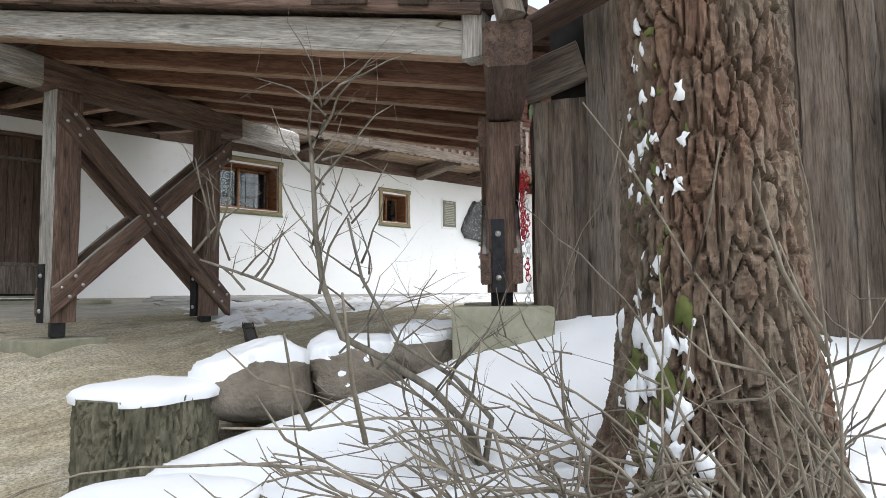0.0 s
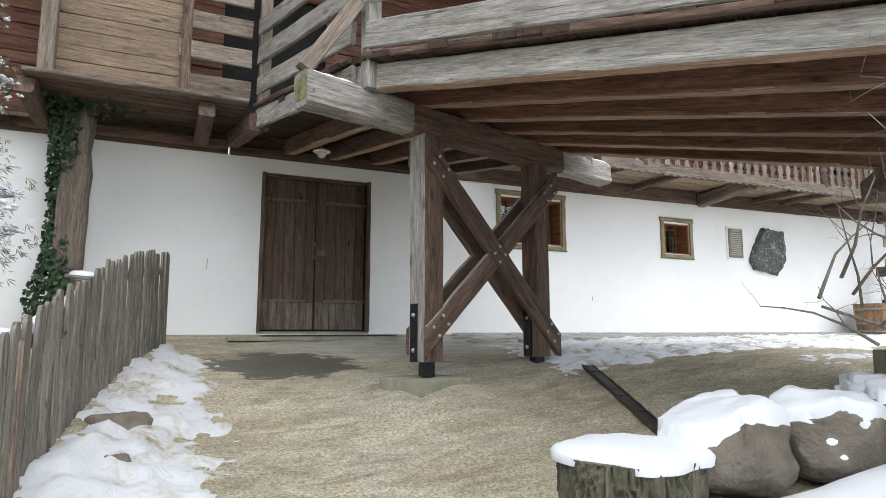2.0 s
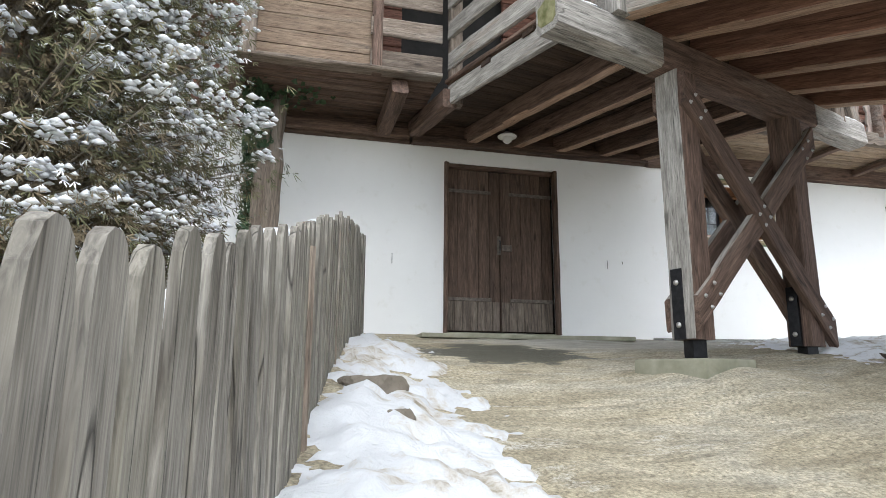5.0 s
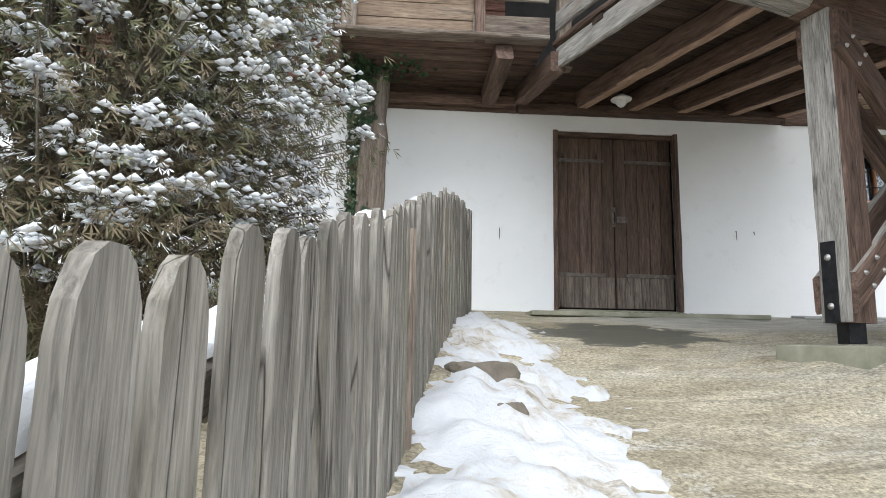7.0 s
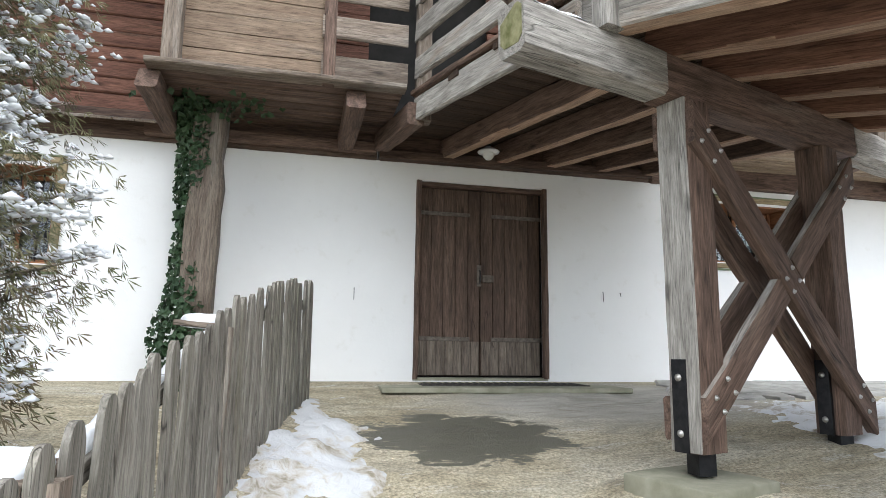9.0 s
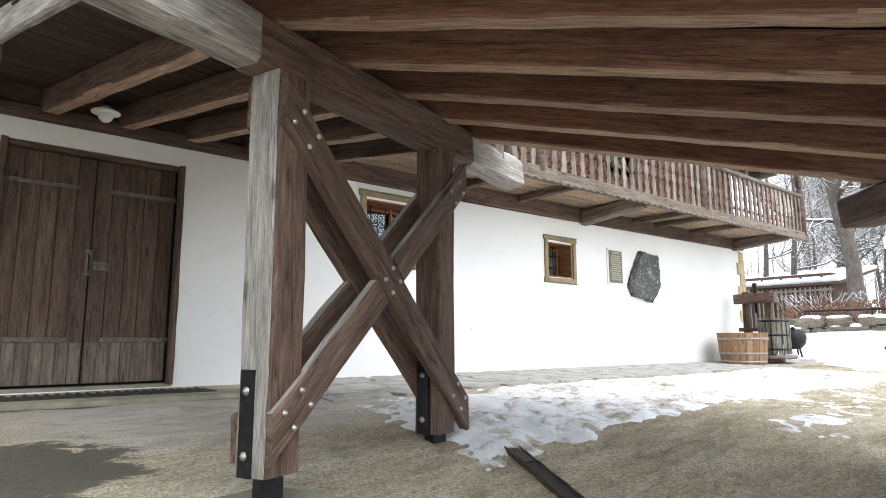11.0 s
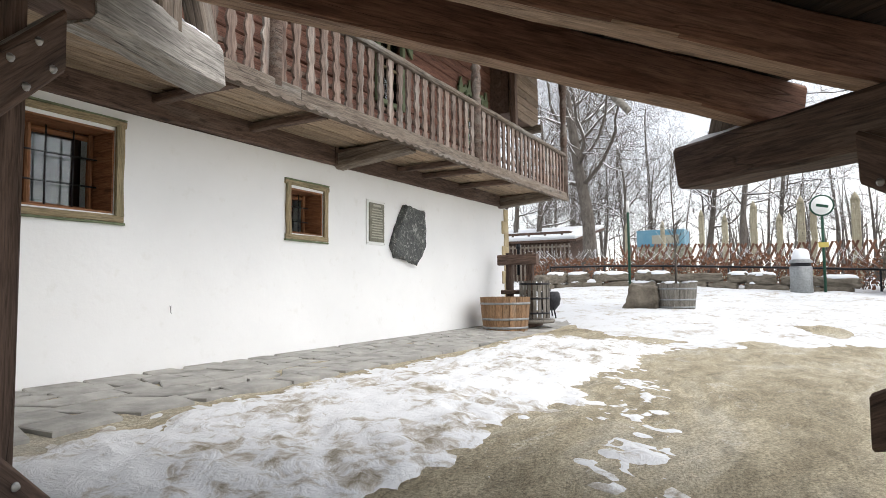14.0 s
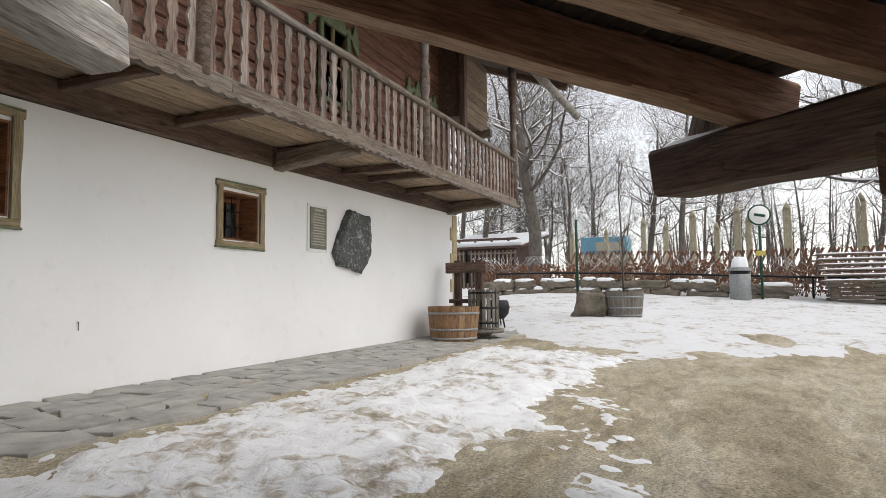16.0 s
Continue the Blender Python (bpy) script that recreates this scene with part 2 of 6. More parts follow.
def ground_material():
    """Sandy, half-frozen earth with pale and dark stretches, grit, a concrete apron and a wet patch before the door."""
    m, N, L, b = nodes_of("sandy_earth", 0.9)
    vec, _ = coords(N, L, (1, 1, 1), "Object", 0)
    streak, _ = coords(N, L, (0.6, 1.6, 1), "Object", 0)
    big = noise_node(N, L, streak, 0.9, 6, 0.6, 0.7)
    mid = noise_node(N, L, streak, 4.2, 7, 0.7, 0.9)
    fine = noise_node(N, L, vec, 55, 5, 0.75)
    col = ramp(N, L, big, [(0.30, (0.27, 0.23, 0.155)), (0.50, (0.42, 0.37, 0.265)), (0.72, (0.52, 0.485, 0.395))])
    col = mix(N, L, 0.75, col, ramp(N, L, mid, [(0.34, grey(0.55)), (0.50, grey(0.95)), (0.66, grey(1.25))]), "MULTIPLY")
    col = mix(N, L, 0.8, col, ramp(N, L, fine, [(0.34, grey(0.40)), (0.62, grey(1.42))]), "MULTIPLY")
    grit = N.new("ShaderNodeTexVoronoi")
    grit.inputs["Scale"].default_value = 42
    L.new(vec, grit.inputs["Vector"])
    stones = ramp(N, L, grit.outputs["Distance"], [(0.10, grey(1.5)), (0.22, grey(1.0)), (0.62, grey(1.0)), (0.80, grey(0.55))])
    col = mix(N, L, ramp(N, L, mid, [(0.40, grey(0.15)), (0.62, grey(0.8))]), col, mix(N, L, 1.0, col, stones, "MULTIPLY"))
    frost = ramp(N, L, noise_node(N, L, streak, 2.1, 8, 0.75, 1.2), [(0.565, grey(0.0)), (0.66, grey(1.0))])
    frost = mix(N, L, 1.0, frost, ramp(N, L, fine, [(0.42, grey(0.0)), (0.6, grey(0.8))]), "MULTIPLY")
    col = mix(N, L, frost, col, (0.62, 0.61, 0.57))

    def spot(cx, cy, rx, ry, edge, wob):
        tc = N.new("ShaderNodeTexCoord")
        mp = N.new("ShaderNodeMapping")
        mp.inputs["Location"].default_value = (-cx / rx, -cy / ry, 0)
        mp.inputs["Scale"].default_value = (1 / rx, 1 / ry, 0)
        L.new(tc.outputs["Object"], mp.inputs["Vector"])
        ln = N.new("ShaderNodeVectorMath")
        ln.operation = "LENGTH"
        L.new(mp.outputs[0], ln.inputs[0])
        ad = N.new("ShaderNodeMath")
        ad.operation = "MULTIPLY_ADD"
        ad.inputs[1].default_value = wob
        L.new(mid, ad.inputs[0])
        L.new(ln.outputs["Value"], ad.inputs[2])
        return ramp(N, L, ad.outputs[0], [(1.0 + wob / 2 - edge - 0.4, grey(1.0)), (min(1.0, 1.0 + wob / 2 - 0.4), grey(0.0))])

    apron = spot(2.6, 8.7, 3.6, 1.9, 0.25, 0.5)
    col = mix(N, L, apron, col, mix(N, L, 0.7, ramp(N, L, mid, [(0.3, (0.33, 0.31, 0.255)), (0.6, (0.54, 0.515, 0.455))]), ramp(N, L, fine, [(0.3, grey(0.8)), (0.65, grey(1.1))]), "MULTIPLY"))
    wet = spot(0.75, 7.7, 1.5, 1.0, 0.14, 1.0)
    col = mix(N, L, wet, col, (0.115, 0.11, 0.085))
    L.new(col, b.inputs["Base Color"])
    L.new(ramp(N, L, wet, [(0.0, grey(0.92)), (1.0, grey(0.5))]), b.inputs["Roughness"])
    first = bump(N, L, b, mid, 0.6, 0.04)
    bump(N, L, b, fine, 0.8, 0.015, first)
    return m


def bark_material(name, dark, light, red=None, snowy=False, scale=1.0):
    m, N, L, b = nodes_of(name, 0.92)
    vec, _ = coords(N, L, (scale, scale, scale * 0.35), "Object")
    f = noise_node(N, L, vec, 9, 6, 0.7, 0.4)
    g = noise_node(N, L, vec, 45, 5, 0.7)
    col = ramp(N, L, f, [(0.28, dark), (0.62, light)])
    if red is not None:
        col = mix(N, L, ramp(N, L, noise_node(N, L, vec, 2.0, 5, 0.6), [(0.45, grey(0.0)), (0.68, grey(0.8))]), col, red)
    col = mix(N, L, 0.7, col, ramp(N, L, g, [(0.3, grey(0.5)), (0.62, grey(1.15))]), "MULTIPLY")
    if snowy:
        geo, sep = N.new("ShaderNodeNewGeometry"), N.new("ShaderNodeSeparateXYZ")
        L.new(geo.outputs["Normal"], sep.inputs[0])
        ad = N.new("ShaderNodeMath")
        ad.operation = "MULTIPLY_ADD"
        ad.inputs[1].default_value = 0.9
        L.new(noise_node(N, L, vec, 1.5, 3, 0.5), ad.inputs[0])
        L.new(sep.outputs["Z"], ad.inputs[2])
        col = mix(N, L, ramp(N, L, ad.outputs[0], [(0.86, grey(0.0)), (0.95, grey(1.0))]), col, (0.84, 0.85, 0.87))
    L.new(col, b.inputs["Base Color"])
    bump(N, L, b, g, 0.6, 0.012)
    return m


def glass_material():
    m, N, L, b = nodes_of("window_glass", 0.03)
    b.inputs["Base Color"].default_value = (0.9, 0.95, 0.95, 1)
    b.inputs["Transmission Weight"].default_value = 1.0
    b.inputs["IOR"].default_value = 1.45
    return m


SNOW = snow_material()
TRODDEN = trodden_snow_material("trodden_snow", 0.015, 1.04)
CRUST = trodden_snow_material("crusty_snow", 0.0, 0.80)
FIELD = trodden_snow_material("field_snow", 0.0, 0.9)
PLASTER = plaster_material()
EARTH = ground_material()
BROWN = wood("brown_stained_timber", (0.078, 0.052, 0.041), (0.225, 0.148, 0.113), 0.55, weather=(0.29, 0.22, 0.175), amount=0.18)
JOIST = wood("reddish_joist_timber", (0.135, 0.066, 0.045), (0.34, 0.18, 0.12), 0.5, weather=(0.34, 0.20, 0.145), amount=0.2)
# paler wood for joist undersides, with the snow's upward light in its colour
JOISTPALE = wood("pale_lit_underside", (0.26, 0.155, 0.10), (0.54, 0.375, 0.265), 0.5, weather=(0.42, 0.32, 0.24), amount=0.25)
DARK = wood("dark_timber", (0.065, 0.043, 0.035), (0.204, 0.134, 0.101), 0.4, weather=(0.295, 0.221, 0.170), amount=0.1)
GREY = wood("weathered_grey_timber", (0.225, 0.210, 0.188), (0.520, 0.490, 0.448), 0.65, weather=(0.30, 0.205, 0.137), amount=0.20, spread=0.25)
GREYBROWN = wood("weathered_brown_boards", (0.139, 0.104, 0.080), (0.327, 0.271, 0.218), 0.5, weather=(0.304, 0.287, 0.260), amount=0.35, spread=0.35)
FLOORTAN = wood("pale_floor_boards", (0.27, 0.19, 0.125), (0.50, 0.38, 0.265), 0.5, weather=(0.40, 0.34, 0.27), amount=0.3, spread=0.35)
SHEDWOOD = wood("weathered_shed_boards", (0.085, 0.064, 0.050), (0.235, 0.188, 0.148), 0.7, weather=(0.22, 0.20, 0.175), amount=0.3, spread=0.4)
TAN = wood("tan_boards", (0.216, 0.149, 0.103), (0.357, 0.269, 0.193), 0.4, weather=(0.304, 0.263, 0.221), amount=0.2, spread=0.3)
RED = wood("red_brown_log_boards", (0.125, 0.058, 0.043), (0.30, 0.150, 0.105), 0.45, weather=(0.163, 0.117, 0.088), amount=0.1, spread=0.25)
FENCE = wood("silvery_fence_wood", (0.125, 0.110, 0.090), (0.370, 0.345, 0.300), 0.85, weather=(0.150, 0.140, 0.100), amount=0.30, spread=0.35)
DOORWOOD = wood("dark_door_boards", (0.072, 0.049, 0.038), (0.178, 0.120, 0.090), 0.4, weather=(0.215, 0.168, 0.132), amount=0.15, spread=0.3)
KICKWOOD = wood("worn_kick_boards", (0.10, 0.080, 0.064), (0.25, 0.205, 0.165), 0.6, weather=(0.16, 0.13, 0.10), amount=0.3, spread=0.2)
WINWOOD = wood("orange_larch", (0.22, 0.095, 0.045), (0.36, 0.17, 0.085), 0.3, spread=0.15)
BALUSTER = wood("weathered_baluster_wood", (0.130, 0.085, 0.068), (0.345, 0.255, 0.208), 0.6, weather=(0.48, 0.445, 0.40), amount=0.4, spread=0.45)
TRIMPAINT = wood("worn_ochre_trim", (0.26, 0.20, 0.115), (0.40, 0.32, 0.20), 0.3, weather=(0.16, 0.17, 0.10), amount=0.4, spread=0.1)
# deck planks darkened so the colour holds the shade between the joists
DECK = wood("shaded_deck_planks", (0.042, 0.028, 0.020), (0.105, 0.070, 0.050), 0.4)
GREEN = plain("faded_green_paint", (0.10, 0.12, 0.07), (0.19, 0.22, 0.13), 9)
HINGE = plain("rusty_grey_iron", (0.085, 0.070, 0.058), (0.21, 0.185, 0.155), 24, 0.7, 0.3)
IRON = plain("black_iron", (0.018, 0.018, 0.020), (0.04, 0.04, 0.043), 20, 0.45, 0.6)
STEEL = plain("bolt_steel", (0.35, 0.34, 0.33), (0.55, 0.54, 0.52), 30, 0.4, 0.8)
CONCRETE = plain("mossy_concrete", (0.20, 0.20, 0.14), (0.36, 0.345, 0.27), 5, 0.95, bumps=0.5, dist=0.01)
STONE = plain("grey_brown_rock", (0.10, 0.085, 0.065), (0.24, 0.21, 0.17), 4, 0.9, bumps=0.9, dist=0.03)
SLATE = plain("grey_slab_stone", (0.22, 0.215, 0.20), (0.44, 0.43, 0.40), 3.5, 0.7, bumps=0.5, dist=0.01)
SAND_STONE = plain("yellow_sandstone", (0.38, 0.30, 0.17), (0.55, 0.46, 0.30), 6, 0.9, bumps=0.4)
GLASS = glass_material()
# near-black colour stands for the lack of light behind openings and board joints
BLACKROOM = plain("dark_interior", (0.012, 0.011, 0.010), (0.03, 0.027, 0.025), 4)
BARK = bark_material("near_trunk_bark", (0.042, 0.031, 0.023), (0.185, 0.148, 0.110), (0.170, 0.085, 0.056))
STUMPBARK = bark_material("mossy_stump_bark", (0.045, 0.042, 0.028), (0.16, 0.15, 0.105))
FARBARK = bark_material("snowy_branch_bark", (0.07, 0.061, 0.053), (0.17, 0.148, 0.128), snowy=True)
END_ALGAE = plain("algae_on_end_grain", (0.10, 0.105, 0.035), (0.30, 0.285, 0.16), 16, 0.9, bumps=0.4)
TWIG = bark_material("twig_bark", (0.10, 0.085, 0.065), (0.24, 0.21, 0.165))


# ---- the lie of the land ----
LEFT_Y = (-60, -6, 0, 2, 3, 4, 5, 6, 7, 8.2, 9.0, 9.8, 14)
LEFT_Z = (-3.0, -1.75, -1.52, -1.44, -1.28, -1.07, -0.88, -0.67, -0.44, -0.22, -0.12, -0.03, -0.03)
RIGHT_Y = (-60, -6, 0, 3, 5, 6, 7, 8.4, 9.8, 14)
RIGHT_Z = (-1.2, -0.7, -0.45, -0.30, -0.22, -0.18, -0.12, -0.09, -0.03, -0.03)


def land(x, y):
    """Height of the bare ground."""
    x, y = np.asarray(x, float), np.asarray(y, float)
    s = smooth(0.4, 6.2, x)
    z = np.interp(y, LEFT_Y, LEFT_Z) * (1 - s) + np.interp(y, RIGHT_Y, RIGHT_Z) * s
    z = z + smooth(-0.1, -1.0, x) * 0.16 * smooth(3.0, 5.0, y) * smooth(9.5, 8.0, y)
    z = z + 0.10 * np.exp(-((x - 1.80) ** 2 + (y - 6.25) ** 2) / 0.22) + 0.06 * np.exp(-((x - 2.5) ** 2 + (y - 3.75) ** 2) / 0.5)
    z = z + 0.24 * np.exp(-((x - 4.35) ** 2 + (y - 2.6) ** 2) / 0.9)
    out = np.maximum(x - 12.5, 0)
    z = z + np.where(out < 16, 0.052 * out * smooth(0, 4, out), 0.052 * 16 + 0.02 * (np.minimum(out, 90) - 16))
    return z


def wobble(x, y, f, seed=0.0):
    flatx, flaty = np.ravel(x), np.ravel(y)
    v = [noise.noise((a * f + seed, b * f, seed * 1.7)) for a, b in zip(flatx, flaty)]
    return np.reshape(v, np.shape(x))


FENCE_S = lambda y: (np.asarray(y, float) - 6) / 3
FENCE_X = lambda y: -0.07 * smooth(5.0, 3.2, y) - 0.81 + 0.45 * FENCE_S(y) + 0.103 * FENCE_S(y) ** 2
FENCE_Z = lambda y: 0.035 * smooth(8.1, 8.8, y) + 0.38 + 0.823 * FENCE_S(y) - 0.17 * FENCE_S(y) ** 2 - 0.218 * FENCE_S(y) ** 3


def spread_lines(lo, a, b, hi, fine, grow=1.35):
    mid = np.arange(a, b + fine / 2, fine)
    left, right, d = [], [], fine
    p = a
    while p > lo:
        d *= grow
        p -= d
        left.append(max(p, lo))
    p, d = b, fine
    while p < hi:
        d = min(d * grow, 25)
        p += d
        right.append(min(p, hi))
    return np.array(left[::-1] + list(mid) + right)


gx = spread_lines(-400, -2.6, 13.0, 600, 0.075, 1.2)
gy = spread_lines(-400, -0.4, 9.9, 500, 0.075, 1.25)
GX, GY = np.meshgrid(gx, gy)
near = (GX > -4) & (GX < 16) & (GY > -3) & (GY < 11)
rut = np.zeros_like(GX)
rut[near] = wobble(GX[near], GY[near], 0.9, 3.0) * 0.035 + wobble(GX[near], GY[near] * 2.2, 2.6, 9.0) * 0.018
GZ = land(GX, GY) + rut * smooth(9.75, 9.0, GY)
ground = part("ground", grid_mesh("ground", gx, gy, GZ, EARTH), None)
tagged(ground, "sandy half-frozen earth yard sloping up to the house", "ground", kind="structure")

# ---- snow lying on it ----
sx = np.arange(-1.6, 13.6, 0.055)
sy = np.arange(-0.6, 9.6, 0.055)
SX, SY = np.meshgrid(sx, sy)
SN4 = wobble(SX, SY, 13.0, 31.0)
SN1, SN2, SN3 = wobble(SX, SY, 0.8, 21.0), wobble(SX, SY, 2.6, 5.0), wobble(SX, SY, 7.0, 2.0)
BASE = land(SX, SY) + wobble(SX, SY, 0.9, 3.0) * 0.035 + wobble(SX, SY * 2.2, 2.6, 9.0) * 0.018

strip = np.minimum.reduce([SY - 6.25 + 0.03 * (SX - 6), 8.30 - SY, (SX - 3.3) * 0.9, (12.3 - SX) * 0.5])
strip_t = 0.055 * np.tanh(strip * 3.0) + 0.026 * SN2 + 0.028 * SN3 + 0.012 * SN1 + 0.022 * SN4
strip_t = np.where(strip < -0.5, -1, strip_t - 0.008)
thin = np.minimum.reduce([0.35 - np.abs(SY - 5.6 - 0.2 * np.sin(SX)), (SX - 5.2), (8.6 - SX)])
strip_t = np.maximum(strip_t, np.where(thin > -0.3, 0.02 * np.tanh(thin * 4) + 0.03 * SN2 + 0.02 * SN3 + 0.025 * SN4 - 0.020, -1))
me = grid_mesh("trodden_snow", sx, sy, BASE + strip_t, TRODDEN, strip_t > -0.004)
tagged(part("trodden_snow", me, None), "trodden dirty strip of snow beside the paving", "snow", kind="stuff")

fx = FENCE_X(SY)
bank = np.minimum.reduce([SX - fx + 0.12, 0.02 + 0.22 * SN1 + 0.14 * SN2 - 0.12 * np.maximum(4.6 - SY, 0) - SX, 8.9 - SY, SY - 2.6])
bank_t = np.where(bank > -0.4, (0.09 + 0.12 * np.exp(-((SY - 4.2) / 0.6) ** 2)) * np.tanh(bank * 2.0) + 0.05 * SN2 + 0.045 * SN3 + 0.04 * SN4 - 0.02, -1)
me = grid_mesh("snow_bank", sx, sy, BASE + bank_t, CRUST, bank_t > -0.004)
tagged(part("snow_bank", me, None), "crusty white snow bank along the picket fence", "snow", kind="stuff")

bed = np.minimum.reduce([SX - (1.18 + 0.22 * (SY - 2.5)), 3.78 - 0.16 * (SX - 1.6) - SY, 5.6 - SX])
bed_t = np.where(bed > -0.4, 0.25 * np.tanh(bed * 5.0) + 0.05 * SN1 + 0.02 * SN2 + 0.006 * SN3, -1)
me = grid_mesh("snow_bed", sx, sy, BASE + bed_t, SNOW, bed_t > -0.004)
tagged(part("snow_bed", me, None), "clean white snow over the planting bed", "snow", kind="stuff")

fxs = np.concatenate([np.arange(11.5, 30, 0.22), np.arange(30, 140, 2.5)])
fys = np.concatenate([np.arange(-70, -14, 2.5), np.arange(-14, 26, 0.3), np.arange(26, 120, 3.0)])
FX, FY = np.meshgrid(fxs, fys)
F1, F2 = wobble(FX, FY * 2, 0.35, 4.0), wobble(FX, FY * 1.6, 1.1, 8.0)
far_edge = FX - 13.4 - 0.7 * np.sin(FY * 0.7) - 1.5 * smooth(8.0, 10.0, FY)
far_t = np.where((FX < 22) & (FY > 9.7) & (FX < 15.2), -1, 0.05 * np.tanh(far_edge * 0.5) + 0.045 * F1 + 0.04 * F2 + np.where(FX > 24, 0.05, 0) - 0.004)
me = grid_mesh("snow_field", fxs, fys, land(FX, FY) + far_t, FIELD, far_t > -0.01)
tagged(part("snow_field", me, None), "patchy snow over the far yard and woodland floor", "snow", kind="stuff")

# ---- the house: white wall with deep openings ----
RISE = 0.0125


def top_at(x):
    return 2.33 + RISE * max(0.0, x - 6.5)


WALL_Y, WALL_BACK = 9.8, 10.35
openings = [(-3.55, -2.75, 1.05, 2.0), (0.77, 2.29, -0.02, 2.14), (4.43, 5.58, 1.405, 2.145), (7.80, 8.41, 1.405, 1.955)]
edges = [-9.0]
for o in openings:
    edges += [o[0], o[1]]
edges.append(14.5)


def slab(bm, x0, x1, y0, y1, z0, z1, z1b=None):
    z1b = z1 if z1b is None else z1b
    v = [bm.verts.new(c) for c in ((x0, y0, z0), (x1, y0, z0), (x1, y1, z0), (x0, y1, z0), (x0, y0, z1), (x1, y0, z1b), (x1, y1, z1b), (x0, y1, z1))]
    for f in ((0, 3, 2, 1), (4, 5, 6, 7), (0, 1, 5, 4), (1, 2, 6, 5), (2, 3, 7, 6), (3, 0, 4, 7)):
        bm.faces.new([v[i] for i in f])


bm = bmesh.new()
for k in range(0, len(edges) - 1):
    x0, x1 = edges[k], edges[k + 1]
    if k % 2 == 0:
        slab(bm, x0, x1, WALL_Y, WALL_BACK, -0.7, top_at(x0), top_at(x1))
    else:
        o = openings[k // 2]
        slab(bm, x0, x1, WALL_Y, WALL_BACK, -0.7, o[2])
        slab(bm, x0, x1, WALL_Y, WALL_BACK, o[3], top_at(x0), top_at(x1))
me = bpy.data.meshes.new("wall_north")
bm.to_mesh(me)
bm.free()
me.materials.append(PLASTER)
tagged(part("wall_north", me, None), "white lime-plastered ground-floor wall of the farmhouse", "wall", kind="structure")

bm = bmesh.new()
slab(bm, 14.0, 14.5, WALL_BACK, 20, -0.5, 2.42)
slab(bm, -9.0, -8.5, WALL_BACK, 20, -0.7, 2.33)
slab(bm, -9.0, 14.5, 20, 20.4, -0.7, 2.4)
me = bpy.data.meshes.new("wall_rear")
bm.to_mesh(me)
bm.free()
me.materials.append(PLASTER)
tagged(part("wall_rear", me, None), "plain plastered side and rear walls of the farmhouse", "wall", kind="structure")

quoins = thing("corner_stones", pose(14.5, 9.8, 0), "yellow sandstone quoins on the corner of the house", "quoin", kind="structure")
for k in range(9):
    w = 0.34 if k % 2 else 0.22
    part("stone", block(w, w, 0.262, SAND_STONE, 0.012, 0.006, 1, k, "stone"), quoins, pose(14.505 - w / 2 + 0.06, 9.775 + w / 2, 0.02 + k * 0.265))

# log sill and upper walls
sill = thing("sill_beam", pose(0, 9.8, 2.33), "dark brown hewn sill beams on top of the plastered wall", "beam", kind="structure")
for x0, x1, mat in ((-9, 0.32, DARK), (0.36, 3.6, DARK), (3.64, 8.6, BROWN), (8.62, 14.55, BROWN)):
    timber("beam", (x0, 9.93, top_at(x0)), (x1, 9.93, top_at(x1)), 0.36, 0.30, mat, sill, chamfer=0.02)


def board_wall(name, x0, x1, y, z0, z1, board, mat, label, gaps=()):
    w = thing(name, pose(x0, y, z0), label, "wall", kind="structure")
    z, k = z0, 0
    while z < z1 - 0.01:
        h = min(board * rng.uniform(0.9, 1.1), z1 - z)
        spans = [(x0, x1)]
        for a, b, c, d in gaps:
            if z + h > c and z < d:
                spans = [s for p, q in spans for s in ((p, min(q, a)), (max(p, b), q)) if s[1] - s[0] > 0.02]
        for p, q in spans:
            timber("board", (p, y + rng.normal(0, 0.003), z), (q, y + rng.normal(0, 0.003), z), 0.07, h - 0.008, mat, w, chamfer=0.014, step=1.5)
        z += h
        k += 1
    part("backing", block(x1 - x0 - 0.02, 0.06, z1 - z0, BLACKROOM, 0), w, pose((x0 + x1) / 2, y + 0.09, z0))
    return w


upper_windows = [(9.75, 10.45, 3.55, 4.75), (12.75, 13.45, 3.5, 4.55)]
board_wall("log_wall_east", 3.6, 14.4, 9.95, 2.66, 6.2, 0.2, RED, "red-brown horizontal log wall behind the balcony", upper_windows)
board_wall("log_wall_west", -9.0, 3.58, 9.9, 2.64, 6.2, 0.17, RED, "dark red-brown board cladding of the upper storey", [(0.2, 1.6, 2.7, 4.6)])

